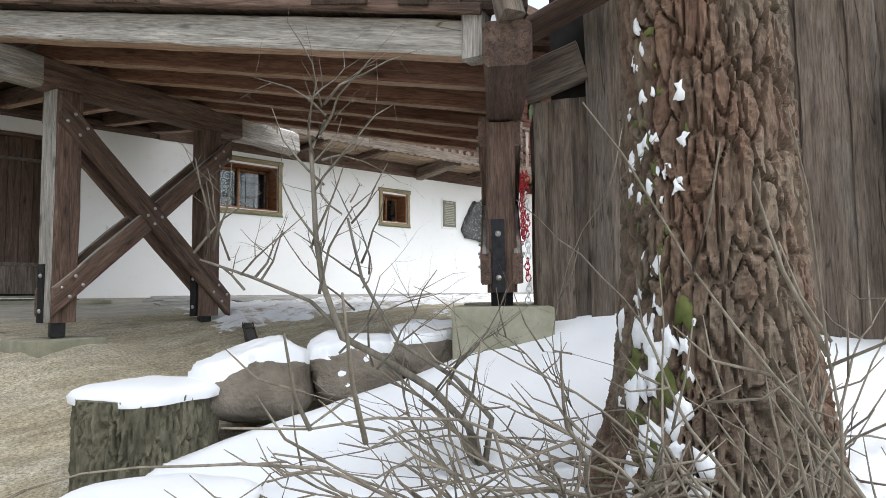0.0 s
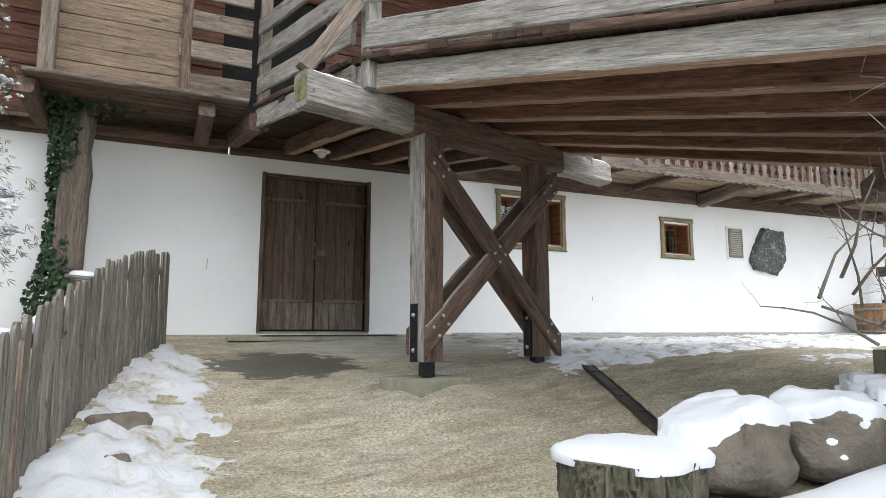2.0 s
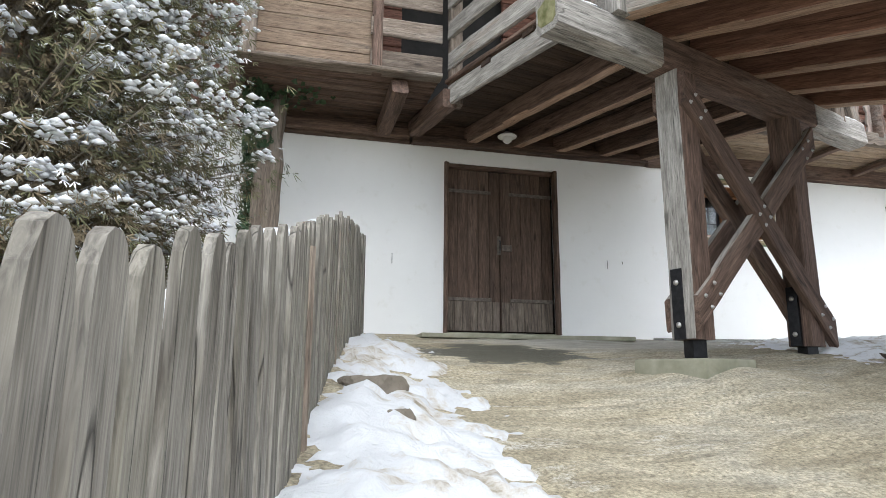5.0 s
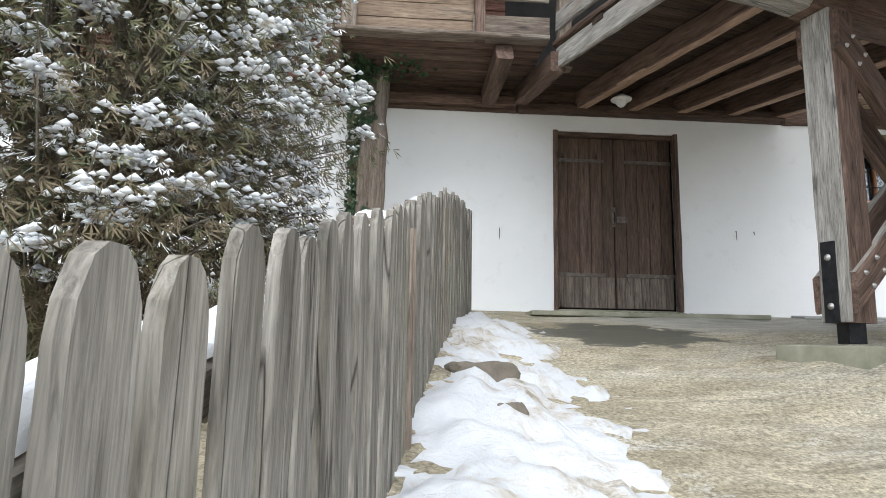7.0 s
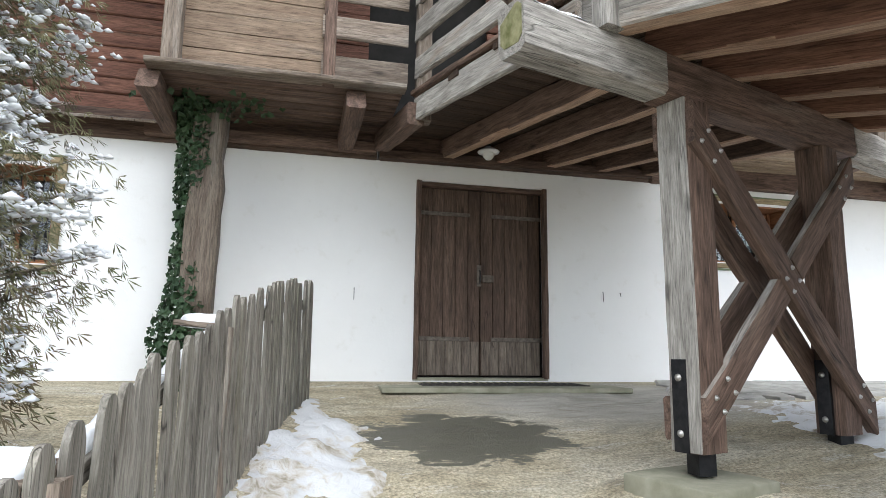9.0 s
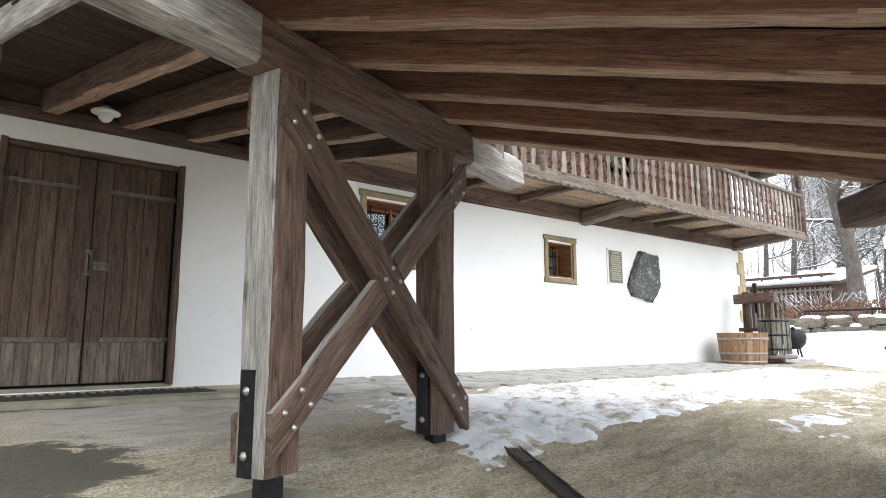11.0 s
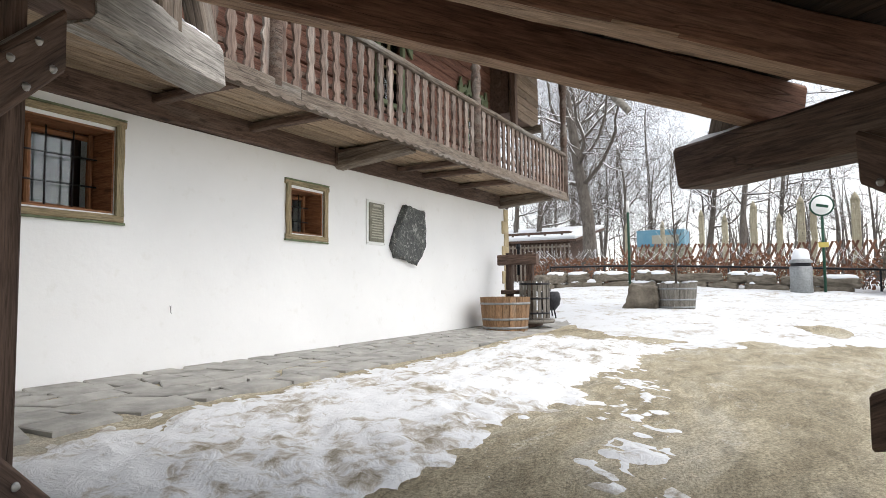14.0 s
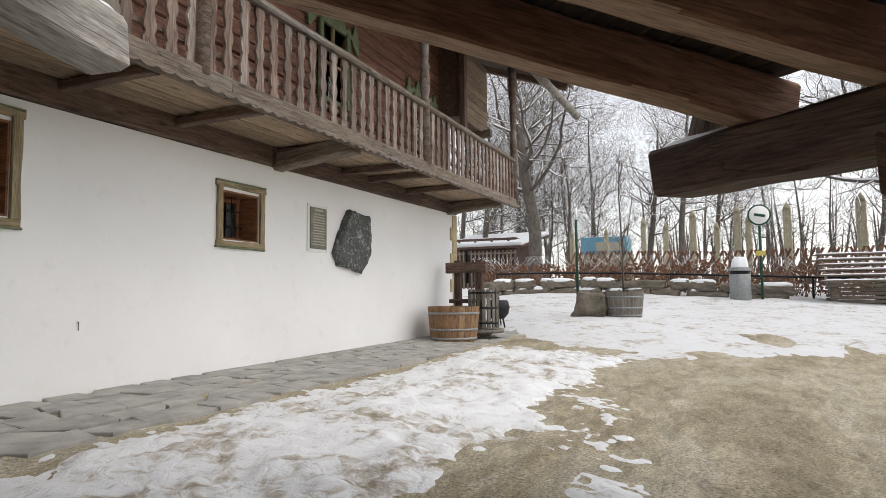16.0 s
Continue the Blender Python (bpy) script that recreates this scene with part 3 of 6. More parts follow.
# door recess and double door
door = thing("door_1", pose(1.53, 9.9, 0), "closed dark brown double plank door with iron strap hinges", "door", kind="structure")
for x in (0.795, 2.265):
    timber("door_frame", (x, 9.86, 0), (x, 9.86, 2.14), 0.05, 0.10, DARK, door, up=(0, -1, 0))
timber("door_frame", (0.77, 9.86, 2.09), (2.29, 9.86, 2.09), 0.10, 0.05, DARK, door)
for side, (a, b) in enumerate(((0.825, 1.525), (1.535, 2.235))):
    leaf = timber("door_leaf", (a, 9.93, 0.03), (b, 9.93, 0.03), 0.03, 2.055, DOORWOOD, door)
    n = 5
    for k in range(n):
        w = (b - a) / n
        cx = a + (k + 0.5) * w
        me = timber_mesh(2.05, w - 0.004, 0.022, DOORWOOD, 0.004, 0.0015, seed=90 + side * 9 + k, name="plank")
        part("plank", me, leaf, along((cx, 9.914, 0.035), (cx, 9.914, 2.085), (0, -1, 0)))
    for z in (0.42, 1.80):
        x0, x1 = (a - 0.01, b - 0.12) if side == 0 else (b + 0.01, a + 0.12)
        me = timber_mesh(abs(x1 - x0), 0.045, 0.010, HINGE, 0.003, 0.001, name="strap_hinge")
        part("strap_hinge", me, leaf, along((x0, 9.882, z), (x1, 9.882, z), (0, -1, 0)), "rusty grey iron strap hinge")
    kick = (b - a - 0.02) / 7
    for q in range(7):
        kx = a + 0.01 + (q + 0.5) * kick
        me = timber_mesh(0.36, kick - 0.004, 0.012, KICKWOOD, 0.003, 0.001, seed=31 + side * 7 + q, name="kick_board")
        part("kick_board", me, leaf, along((kx, 9.892, 0.035), (kx, 9.892, 0.395), (0, -1, 0)), "worn grey-brown kick board")
part("latch_plate", block(0.05, 0.012, 0.24, HINGE, 0.004), door, pose(1.515, 9.885, 1.0), "black iron latch plate")
part("door_handle", tubes([[((1.515, 9.885, 1.19), 0.008), ((1.515, 9.84, 1.17), 0.008), ((1.515, 9.84, 1.05), 0.008), ((1.515, 9.885, 1.03), 0.008)]], IRON, 6), door, None, "black iron handle")
part("lock_case", block(0.13, 0.02, 0.08, HINGE, 0.005), door, pose(1.62, 9.885, 1.05), "rusty iron lock case")
part("threshold", block(1.52, 0.5, 0.03, CONCRETE, 0.005), door, pose(1.53, 10.05, -0.02))
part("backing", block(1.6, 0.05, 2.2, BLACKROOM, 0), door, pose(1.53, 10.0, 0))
threshold_slab = thing("door_slab", pose(1.65, 9.45, 0), "flat worn concrete slab before the double door", "slab")
zs_ = float(land(1.6, 9.45))
part("sheet", block(2.5, 0.75, 0.05, CONCRETE, 0.012, 0.006, 3, 7), threshold_slab, pose(1.62, 9.42, zs_ - 0.035, 0, 0, -2))
RUBBER = plain("dark_rubber_mat", (0.030, 0.028, 0.026), (0.075, 0.070, 0.062), 22, 0.85, bumps=0.5)
door_mat = thing("door_mat", pose(1.68, 9.52, zs_), "dark grey ribbed rubber mat lying before the double door", "mat")
part("base", block(1.75, 0.44, 0.010, RUBBER, 0.003), door_mat, pose(1.68, 9.56, zs_ + 0.016, 0, 0, -2))
for k in range(22):
    part("rib", block(0.030, 0.42, 0.007, RUBBER, 0.002), door_mat, pose(0.88 + k * 0.0762, 9.56 - 0.035 * (k * 0.0762 - 0.8), zs_ + 0.026, 0, 0, -2))


def small_window(name, x0, x1, z0, z1, bars):
    """A deep-set window: painted architrave, splayed larch reveal, sash and iron bars."""
    w = thing(name, pose((x0 + x1) / 2, 9.8, z0), "small deep-set window with ochre painted trim and orange larch reveal", "window", kind="structure")
    t = 0.075
    for x in (x0 - t / 2, x1 + t / 2):
        timber("window_frame", (x, 9.80, z0 - 0.02), (x, 9.80, z1 + 0.05), t, 0.035, TRIMPAINT, w, up=(0, -1, 0), chamfer=0.006)
    timber("window_frame", (x0 - t - 0.02, 9.797, z1 + 0.03), (x1 + t + 0.02, 9.797, z1 + 0.03), 0.045, 0.06, TRIMPAINT, w, chamfer=0.006)
    timber("window_frame", (x0 - t - 0.02, 9.795, z1 + 0.09), (x1 + t + 0.02, 9.795, z1 + 0.09), 0.05, 0.018, GREEN, w, chamfer=0.004)
    timber("window_sill", (x0 - t - 0.01, 9.797, z0 - 0.075), (x1 + t + 0.01, 9.797, z0 - 0.075), 0.045, 0.06, TRIMPAINT, w, chamfer=0.006)
    timber("window_sill", (x0 - t - 0.02, 9.795, z0 - 0.095), (x1 + t + 0.02, 9.795, z0 - 0.095), 0.05, 0.02, GREEN, w, chamfer=0.004)
    y1 = 10.12
    for p, q in (((x0 + 0.012, 9.81), (x0 + 0.012, y1)), ((x1 - 0.012, 9.81), (x1 - 0.012, y1))):
        timber("reveal", (p[0], p[1], z0), (q[0], q[1], z0), 0.02, z1 - z0, WINWOOD, w, chamfer=0.002)
    timber("reveal", (x0, 9.965, z0), (x1, 9.965, z0), 0.31, 0.02, WINWOOD, w, chamfer=0.002)
    timber("reveal", (x0, 9.965, z1 - 0.02), (x1, 9.965, z1 - 0.02), 0.31, 0.02, WINWOOD, w, chamfer=0.002)
    sash = timber("sash", (x0 + 0.03, y1 - 0.01, z0 + 0.02), (x1 - 0.03, y1 - 0.01, z0 + 0.02), 0.05, 0.05, WINWOOD, w)
    timber("rail", (x0 + 0.03, y1 - 0.01, z1 - 0.075), (x1 - 0.03, y1 - 0.01, z1 - 0.075), 0.05, 0.05, WINWOOD, sash)
    for x in (x0 + 0.05, (x0 + x1) / 2, x1 - 0.05):
        timber("rail", (x, y1 - 0.01, z0 + 0.02), (x, y1 - 0.01, z1 - 0.02), 0.045, 0.05, WINWOOD, sash, up=(0, -1, 0))
    pane = part("pane", block(x1 - x0 - 0.06, 0.006, z1 - z0 - 0.06, GLASS, 0), w, pose((x0 + x1) / 2, y1 + 0.002, z0 + 0.03))
    pane.visible_shadow = False
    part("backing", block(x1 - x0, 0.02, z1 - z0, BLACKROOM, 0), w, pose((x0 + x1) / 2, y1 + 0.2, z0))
    paths = []
    for k in range(bars):
        x = x0 + (k + 1) * (x1 - x0) / (bars + 1)
        paths.append([((x, 10.03, z0 + 0.02), 0.008), ((x, 10.03, z1 - 0.02), 0.008)])
    for p in paths:
        part("iron_bar", tubes([p], IRON, 6, "iron_bar"), w)
    for k in range(2):
        z = z0 + (k + 1) * (z1 - z0) / 3
        part("iron_bar", tubes([[((x0 + 0.02, 10.03, z), 0.008), ((x1 - 0.02, 10.03, z), 0.008)]], IRON, 6, "iron_bar"), w)


small_window("window_1", 4.43, 5.58, 1.405, 2.145, 4)
small_window("window_2", 7.80, 8.41, 1.405, 1.955, 2)
small_window("window_3", -3.55, -2.75, 1.05, 2.0, 3)

# ---- roof over the house ----
roof = thing("roof", pose(3, 10, 5.6), "wide dark timber eaves of the farmhouse roof", "roof", kind="structure")
bm = bmesh.new()
for a, b in (((-9.5, 7.6), (16.6, 7.6)),):
    v = [bm.verts.new(c) for c in ((-9.5, 7.7, 5.35), (16.6, 7.7, 5.5), (16.6, 16, 8.6), (-9.5, 16, 8.6), (-9.5, 7.7, 5.47), (16.6, 7.7, 5.62), (16.6, 16, 8.75), (-9.5, 16, 8.75))]
    for f in ((0, 3, 2, 1), (4, 5, 6, 7), (0, 1, 5, 4), (1, 2, 6, 5), (2, 3, 7, 6), (3, 0, 4, 7)):
        bm.faces.new([v[i] for i in f])
me = bpy.data.meshes.new("deck")
bm.to_mesh(me)
bm.free()
me.materials.append(DARK)
part("roof_deck", me, roof)
for k in range(22):
    x = -9 + k * 1.2
    timber("rafter", (x, 7.75, 5.22 + 0.006 * x), (x, 11.5, 6.62 + 0.006 * x), 0.12, 0.15, DARK, roof, step=1.0)
timber("fascia", (-9.5, 7.68, 5.3), (16.6, 7.68, 5.45), 0.04, 0.2, BROWN, roof, step=2.0)


# ---- the timber bridge that leads up to the upper floor ----
U, V = Vector((0.948, 0.317, 0)), Vector((-0.317, 0.948, 0))
O = Vector((2.405, 6.716, 0))
U2, V2 = Vector((0.740, 0.673, 0)), Vector((-0.673, 0.740, 0))
O2 = Vector((3.19, 2.53, 0))


def at(u, v, z):
    return O + U * u + V * v + Vector((0, 0, z))


def at2(s, v, z):
    return O2 + U2 * s + V2 * v + Vector((0, 0, z))


bridge = thing("timber_bridge", pose(2.4, 6.7, -0.4), "covered-looking timber footbridge of brown beams rising to the upper floor", "bridge")
timber("cross_beam", at(-0.90, -0.019, 1.775), at(1.32, 0.001, 1.808), 0.20, 0.268, BROWN, bridge, chamfer=0.018)
timber("beam_end", at(-1.975, -0.029, 1.755), at(-0.901, -0.019, 1.773), 0.204, 0.277, GREY, bridge, "weathered grey beam end with green algae", chamfer=0.03, wane=0.008)
timber("beam_end", at(1.321, 0.001, 1.81), at(2.285, 0.010, 1.828), 0.204, 0.258, GREY, bridge, "weathered grey beam end", chamfer=0.03, wane=0.008)
timber("algae_patch", at(-1.979, -0.029, 1.80), at(-1.965, -0.029, 1.80), 0.17, 0.215, END_ALGAE, bridge, "yellow-green algae on the sawn beam end", chamfer=0.03, step=0.005)
timber("cross_beam", at2(-0.30, 0, 1.15), at2(3.78, 0.02, 1.268), 0.25, 0.238, DARK, bridge, chamfer=0.02, cut1=0.05)


def bolt(p, n, parent, r=0.0105):
    me = lathe([(r * 1.5, 0), (r * 1.5, 0.004), (r, 0.005), (r * 0.8, 0.014), (r * 0.3, 0.016)], 10, STEEL, "bolt")
    part("bolt", me, parent, Matrix.Translation(p) @ Vector(n).to_track_quat("Z", "Y").to_matrix().to_4x4(), "steel bolt head")


def bent(place, axis_u, axis_v, u_front, u_back, ztop_f, ztop_b, zbot_f, zbot_b, cross, ends, front_mat):
    """Two posts with a pair of crossed braces on each side. place(u, v, z) gives the world point."""
    w, d_ = 0.225, 0.20
    for u0, zt, zb, mat in ((u_front, ztop_f, zbot_f, front_mat), (u_back, ztop_b, zbot_b, BROWN)):
        post = timber("post", place(u0 + w / 2, 0, zb), place(u0 + w / 2, 0, zt), w, d_, mat, bridge, up=-axis_v, chamfer=0.014)
        post.matrix_basis = Matrix.Translation(axis_v * (d_ / 2)) @ post.matrix_basis
        WORLD_OF[post] = post.matrix_basis
        plate = part("base_plate", block(0.03, 0.09, 0.50, IRON, 0.002), post, Matrix.Translation(place(u0 - 0.012, 0.022, zb)) @ Matrix((axis_u, axis_v, Vector((0, 0, 1)))).transposed().to_4x4(), "black steel strap plate")
        for z in (0.10, 0.40):
            bolt(place(u0 - 0.028, 0.022, zb + z), -axis_u, plate, 0.014)
        part("steel_foot", block(0.11, 0.11, 0.13, IRON, 0.004), post, Matrix.Translation(place(u0 + w / 2, 0, zb - 0.125)))
    for side in (-1, 1):
        off = side * 0.108
        (ua, za), (ub, zb_) = ends[0]
        sl = 0.19 * (zb_ - za) / (ub - ua)
        b1 = timber("brace", place(ua, off, za), place(ub, off, zb_), 0.075, 0.19, BROWN, bridge, cut0=sl, cut1=sl)
        b1.matrix_basis = b1.matrix_basis @ Matrix.Translation((0, 0, -0.095))
        WORLD_OF[b1] = b1.matrix_basis
        (uc, zc), (ud, zd) = ends[1]
        cx, cz = cross
        d = Vector((ud - uc, zd - zc)).normalized()
        gap = 0.105
        for (p, q) in (((uc, zc), (cx - d.x * gap, cz - d.y * gap)), ((cx + d.x * gap, cz + d.y * gap), (ud, zd))):
            b2 = timber("brace", place(p[0], off, p[1]), place(q[0], off, q[1]), 0.07, 0.18, BROWN, bridge, cut0=0.18 * d.y / d.x if p[0] == uc else 0.0, cut1=0.18 * d.y / d.x if q[0] == ud else 0.0)
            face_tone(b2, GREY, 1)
            b2.matrix_basis = b2.matrix_basis @ Matrix.Translation((0, 0, -0.09))
            WORLD_OF[b2] = b2.matrix_basis
        for n in (axis_v * side,):
            o2 = off + side * 0.040
            for du, dz in ((0, 0.075), (-0.075, 0), (0.08, 0), (0, -0.075)):
                bolt(place(cx + du, o2, cz + dz), n, b1)
            for (pu, pz), sgn in (((ua, za), 1), ((ub, zb_), -1)):
                dd = Vector((ub - ua, zb_ - za)).normalized() * sgn
                for s, t in ((0.12, 0.05), (0.12, -0.05), (0.27, 0.05), (0.27, -0.05)):
                    bolt(place(pu + dd.x * s - dd.y * t, o2, pz + dd.y * s + dd.x * t), n, b1)
            for (pu, pz), sgn in (((uc, zc), 1), ((ud, zd), -1)):
                dd = Vector((ud - uc, zd - zc)).normalized() * sgn
                for s, t in ((0.13, 0.05), (0.13, -0.05), (0.28, 0.05), (0.28, -0.05)):
                    bolt(place(pu + dd.x * s - dd.y * t, o2 - side * 0.003, pz + dd.y * s + dd.x * t), n, b1)


bent(lambda u, v, z: at(u, v - 0.045 + 0.027 * (u + 0.67), z), U, V, -0.79, 0.79, 1.775, 1.80, -0.235, -0.235, (0.151, 0.767), (((-0.785, 1.62), (1.135, -0.12)), ((-0.79, -0.06), (1.135, 1.635))), BROWN)
bent(lambda s, v, z: at2(s, v + 0.04, z), U2, V2, 0.78, 2.24, 1.16, 1.22, -0.02, -0.02, (1.60, 0.66), (((0.80, 1.10), (2.60, 0.22)), ((0.72, 0.14), (2.60, 1.20))), BROWN)
# the sun-bleached outer face of the front post
timber("cover_board", at(-0.792, -0.047, -0.23), at(-0.792, -0.047, 1.772), 0.19, 0.012, GREY, bridge, "bleached grey board face of the post", up=-U)

# concrete pads
for name_at, z0, d in ((at(-0.68, -0.03, 0), -0.62, 0.58), (at(0.89, 0.0, 0), -0.60, 0.5)):
    pad = thing("concrete_pad", pose(name_at.x, name_at.y, z0), "low mossy concrete footing under a bridge post", "footing", "footings of the bridge")
    top = -0.37 if d > 0.55 else -0.36
    part("slab", block(d, d, top - z0, CONCRETE, 0.015, 0.008, 2, 3), pad, pose(name_at.x, name_at.y, z0, 0, 0, 18.5))
for s in (0.88, 2.42):
    c = at2(s, 0.04, 0)
    pad = thing("concrete_pad", pose(c.x, c.y, -0.9), "square mossy concrete footing under a bridge post", "footing", "footings of the bridge")
    part("slab", block(0.62, 0.66, 0.79, CONCRETE, 0.015, 0.008, 2, 5), pad, pose(c.x, c.y, -0.9, 0, 0, 42.3))

# joists of the outer span, from beam to beam
N_J = 6
for k in range(N_J):
    f = k / (N_J - 1)
    a = at(-1.33 + f * 2.74, -0.02, 2.042 + 0.012 * f)
    b = at2(0.08 + f * 3.14, 0.05, 1.325 + 0.165 * f)
    d = (b - a).normalized()
    outer = k == 0
    joist = timber("joist", a - d * 0.12, b + d * 0.16, 0.15 if outer else 0.13, 0.212 if outer else 0.22, GREY if outer else JOIST, bridge, "weathered grey outer joist" if outer else "", chamfer=0.012)
    # downward faces take the paler tone that stands for light from below
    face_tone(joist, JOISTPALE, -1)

# joists of the inner span, from the beam to the house
for k in range(1, 6):
    f = k / 5
    a = at(-1.36 + f * 3.0, 0.0, 2.045)
    b = Vector((0.46 + f * 3.05, 9.84, 2.40))
    joist = timber("joist", a, b, 0.13, 0.21, BROWN, bridge, chamfer=0.012)
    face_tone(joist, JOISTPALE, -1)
timber("joist", (0.36, 9.72, 2.40), (0.52, 8.55, 2.30), 0.16, 0.2, BROWN, bridge)
timber("ledger", (0.34, 9.74, 2.33), (3.6, 9.74, 2.36), 0.12, 0.1, DARK, bridge)


def plank_between(name, a0, a1, b0, b1, t, mat, parent):
    """A plank with corners a0, a1 at one end and b0, b1 at the other, t thick; its mesh runs along x."""
    m = along((a0 + a1) / 2, (b0 + b1) / 2)
    inv = m.inverted()
    low = [inv @ p for p in (a0, b0, b1, a1)]
    verts = [tuple(p) for p in low] + [(p.x, p.y, p.z + t) for p in low]
    faces = [(3, 2, 1, 0), (4, 5, 6, 7), (0, 1, 5, 4), (1, 2, 6, 5), (2, 3, 7, 6), (3, 0, 4, 7)]
    me = mesh_from(name, verts, faces, mat)
    if me.polygons[1].normal.z < 0:
        me.flip_normals()
    return part(name, me, parent, m)


# deck planks, laid across the joists
outer_l, outer_r = (lambda s, z: at(-1.44 + s * 3.05, -0.02, z)), (lambda s, z: at2(-0.04 + s * 3.4, 0.0, z))
N_P = 24
for k in range(N_P):
    f0, f1 = k / N_P, (k + 0.955) / N_P
    def row(s, f):
        a, b = outer_l(s, 2.268), outer_r(s, 1.555 + 0.18 * s)
        return a.lerp(b, f * 1.06 - 0.03)
    e0, e1 = rng.uniform(-0.035, 0.0), 1 + rng.uniform(0, 0.02)
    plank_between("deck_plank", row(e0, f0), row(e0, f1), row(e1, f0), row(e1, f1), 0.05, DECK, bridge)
for k in range(20):
    f0, f1 = k / 20, (k + 0.955) / 20
    def row2(s, f):
        a = at(-1.44 + s * 3.2, 0.02, 2.262)
        b = Vector((0.36 + s * 3.2, 9.85, 2.62))
        return a.lerp(b, f)
    e0 = rng.uniform(-0.03, 0.0)
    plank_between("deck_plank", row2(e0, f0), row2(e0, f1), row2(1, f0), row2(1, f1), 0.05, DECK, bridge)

# railings along the outer edge
def rail_run(p, q, heights, mats, posts, h_post, drop=0.25):
    for (h, w), mat in zip(heights, mats):
        timber("rail_board", p + Vector((0, 0, h)), q + Vector((0, 0, h)), 0.045, w, mat, bridge)
    for f in posts:
        c = p.lerp(q, f)
        timber("rail_post", c + Vector((0, 0, -drop)), c + Vector((0, 0, h_post)), 0.13, 0.13, GREY, bridge, up=(1, 0.3, 0))


pa, pb = at(-1.45, -0.12, 2.315), at2(-0.04, 0.14, 1.60)
rail_run(pa, pb, ((0.035, 0.24), (0.44, 0.21), (0.82, 0.17)), (GREY, GREY, GREY), (0.0, 0.985), 1.05, 0.30)
timber("edge_board", at(-1.47, -0.14, 2.258), at2(-0.06, 0.14, 1.545), 0.06, 0.058, DARK, bridge)
# struts from the beam ends to the posts
for end, tip in ((at(-1.9, -0.03, 2.025), at(-1.46, -0.10, 2.72)), (at2(-0.26, 0.0, 1.37), at2(-0.03, 0.1, 2.0)), (at2(3.50, 0.0, 1.49), at2(3.22, 0.0, 2.2)), (at(2.2, 0, 2.06), at(1.82, -0.02, 2.8))):
    timber("strut", end, tip, 0.12, 0.12, GREYBROWN, bridge)
timber("rail_post", at2(3.3, 0.0, 1.5), at2(3.3, 0.0, 2.7), 0.13, 0.13, GREYBROWN, bridge, up=(1, 0, 0))
timber("rail_post", at(1.80, 0.0, 2.0), at(1.80, 0.0, 3.3), 0.13, 0.13, GREYBROWN, bridge, up=(1, 0, 0))

# railing from the house corner post to the front post
qa, qb = Vector((0.525, 8.62, 2.62)), at(-1.45, 0.05, 2.315)
for h, w, mat in ((-0.27, 0.22, GREY), (0.14, 0.20, GREY), (0.50, 0.21, GREY), (0.86, 0.2, GREY)):
    timber("rail_board", qa + Vector((0, 0, h)), qb + Vector((0, 0, h)), 0.05, w, mat, bridge)
timber("edge_board", qa + Vector((-0.02, 0, -0.03)), qb + Vector((-0.02, 0, -0.03)), 0.07, 0.05, DARK, bridge)
timber("rail_post", (0.525, 8.60, 2.345), (0.525, 8.60, 4.2), 0.145, 0.13, GREYBROWN, bridge, up=(1, 0, 0))

# snow on the beam ends and the deck edge
def snow_strip(name, p, q, w, t, parent, seed):
    r = np.random.default_rng(seed)
    n = max(4, int((q - p).length / 0.06))
    m = along(p, q)
    L_ = (q - p).length
    verts, faces = [], []
    for k in range(n + 1):
        s = k / n
        tt, ww = t * (0.55 + 0.6 * r.random()) * min(1, 6 * s + 0.3, 6 * (1 - s) + 0.3), w * (0.8 + 0.3 * r.random())
        for y, z in ((-ww / 2, 0), (-ww * 0.42, tt * 0.8), (0, tt * 1.1), (ww * 0.42, tt * 0.8), (ww / 2, 0)):
            verts.append((s * L_, y, z))
    for k in range(n):
        for i in range(4):
            a = k * 5 + i
            faces.append((a, a + 5, a + 6, a + 1))
    return part(name, mesh_from(name, verts, faces, SNOW, True), parent, m)


def cap_mesh(rx, ry, t, seed, lobes=0.12):
    """A soft domed cap of snow with an uneven rim."""
    verts, faces, n = [], [], 40
    rings = ((1.04, -0.035), (1.06, 0.0), (1.0, 0.45), (0.86, 0.82), (0.6, 0.97), (0.3, 1.0))
    for f, h in rings:
        for k in range(n):
            a = 2 * math.pi * k / n
            w = f * (1 + lobes * noise.noise((math.cos(a) * 1.7 + seed * 5, math.sin(a) * 1.7, seed)) + 0.05 * noise.noise((math.cos(a) * 6, math.sin(a) * 6, seed)) * (f > 0.9))
            verts.append((rx * w * math.cos(a), ry * w * math.sin(a), t * h * (1 + 0.3 * noise.noise((math.cos(a) * f * 2, math.sin(a) * f * 2, seed + 3))) if h > 0 else h))
    for j in range(len(rings) - 1):
        for k in range(n):
            a, b = j * n + k, j * n + (k + 1) % n
            faces.append((a, b, b + n, a + n))
    faces.append(tuple(range((len(rings) - 1) * n, len(rings) * n)))
    return mesh_from("snow_cap", verts, faces, SNOW, True)


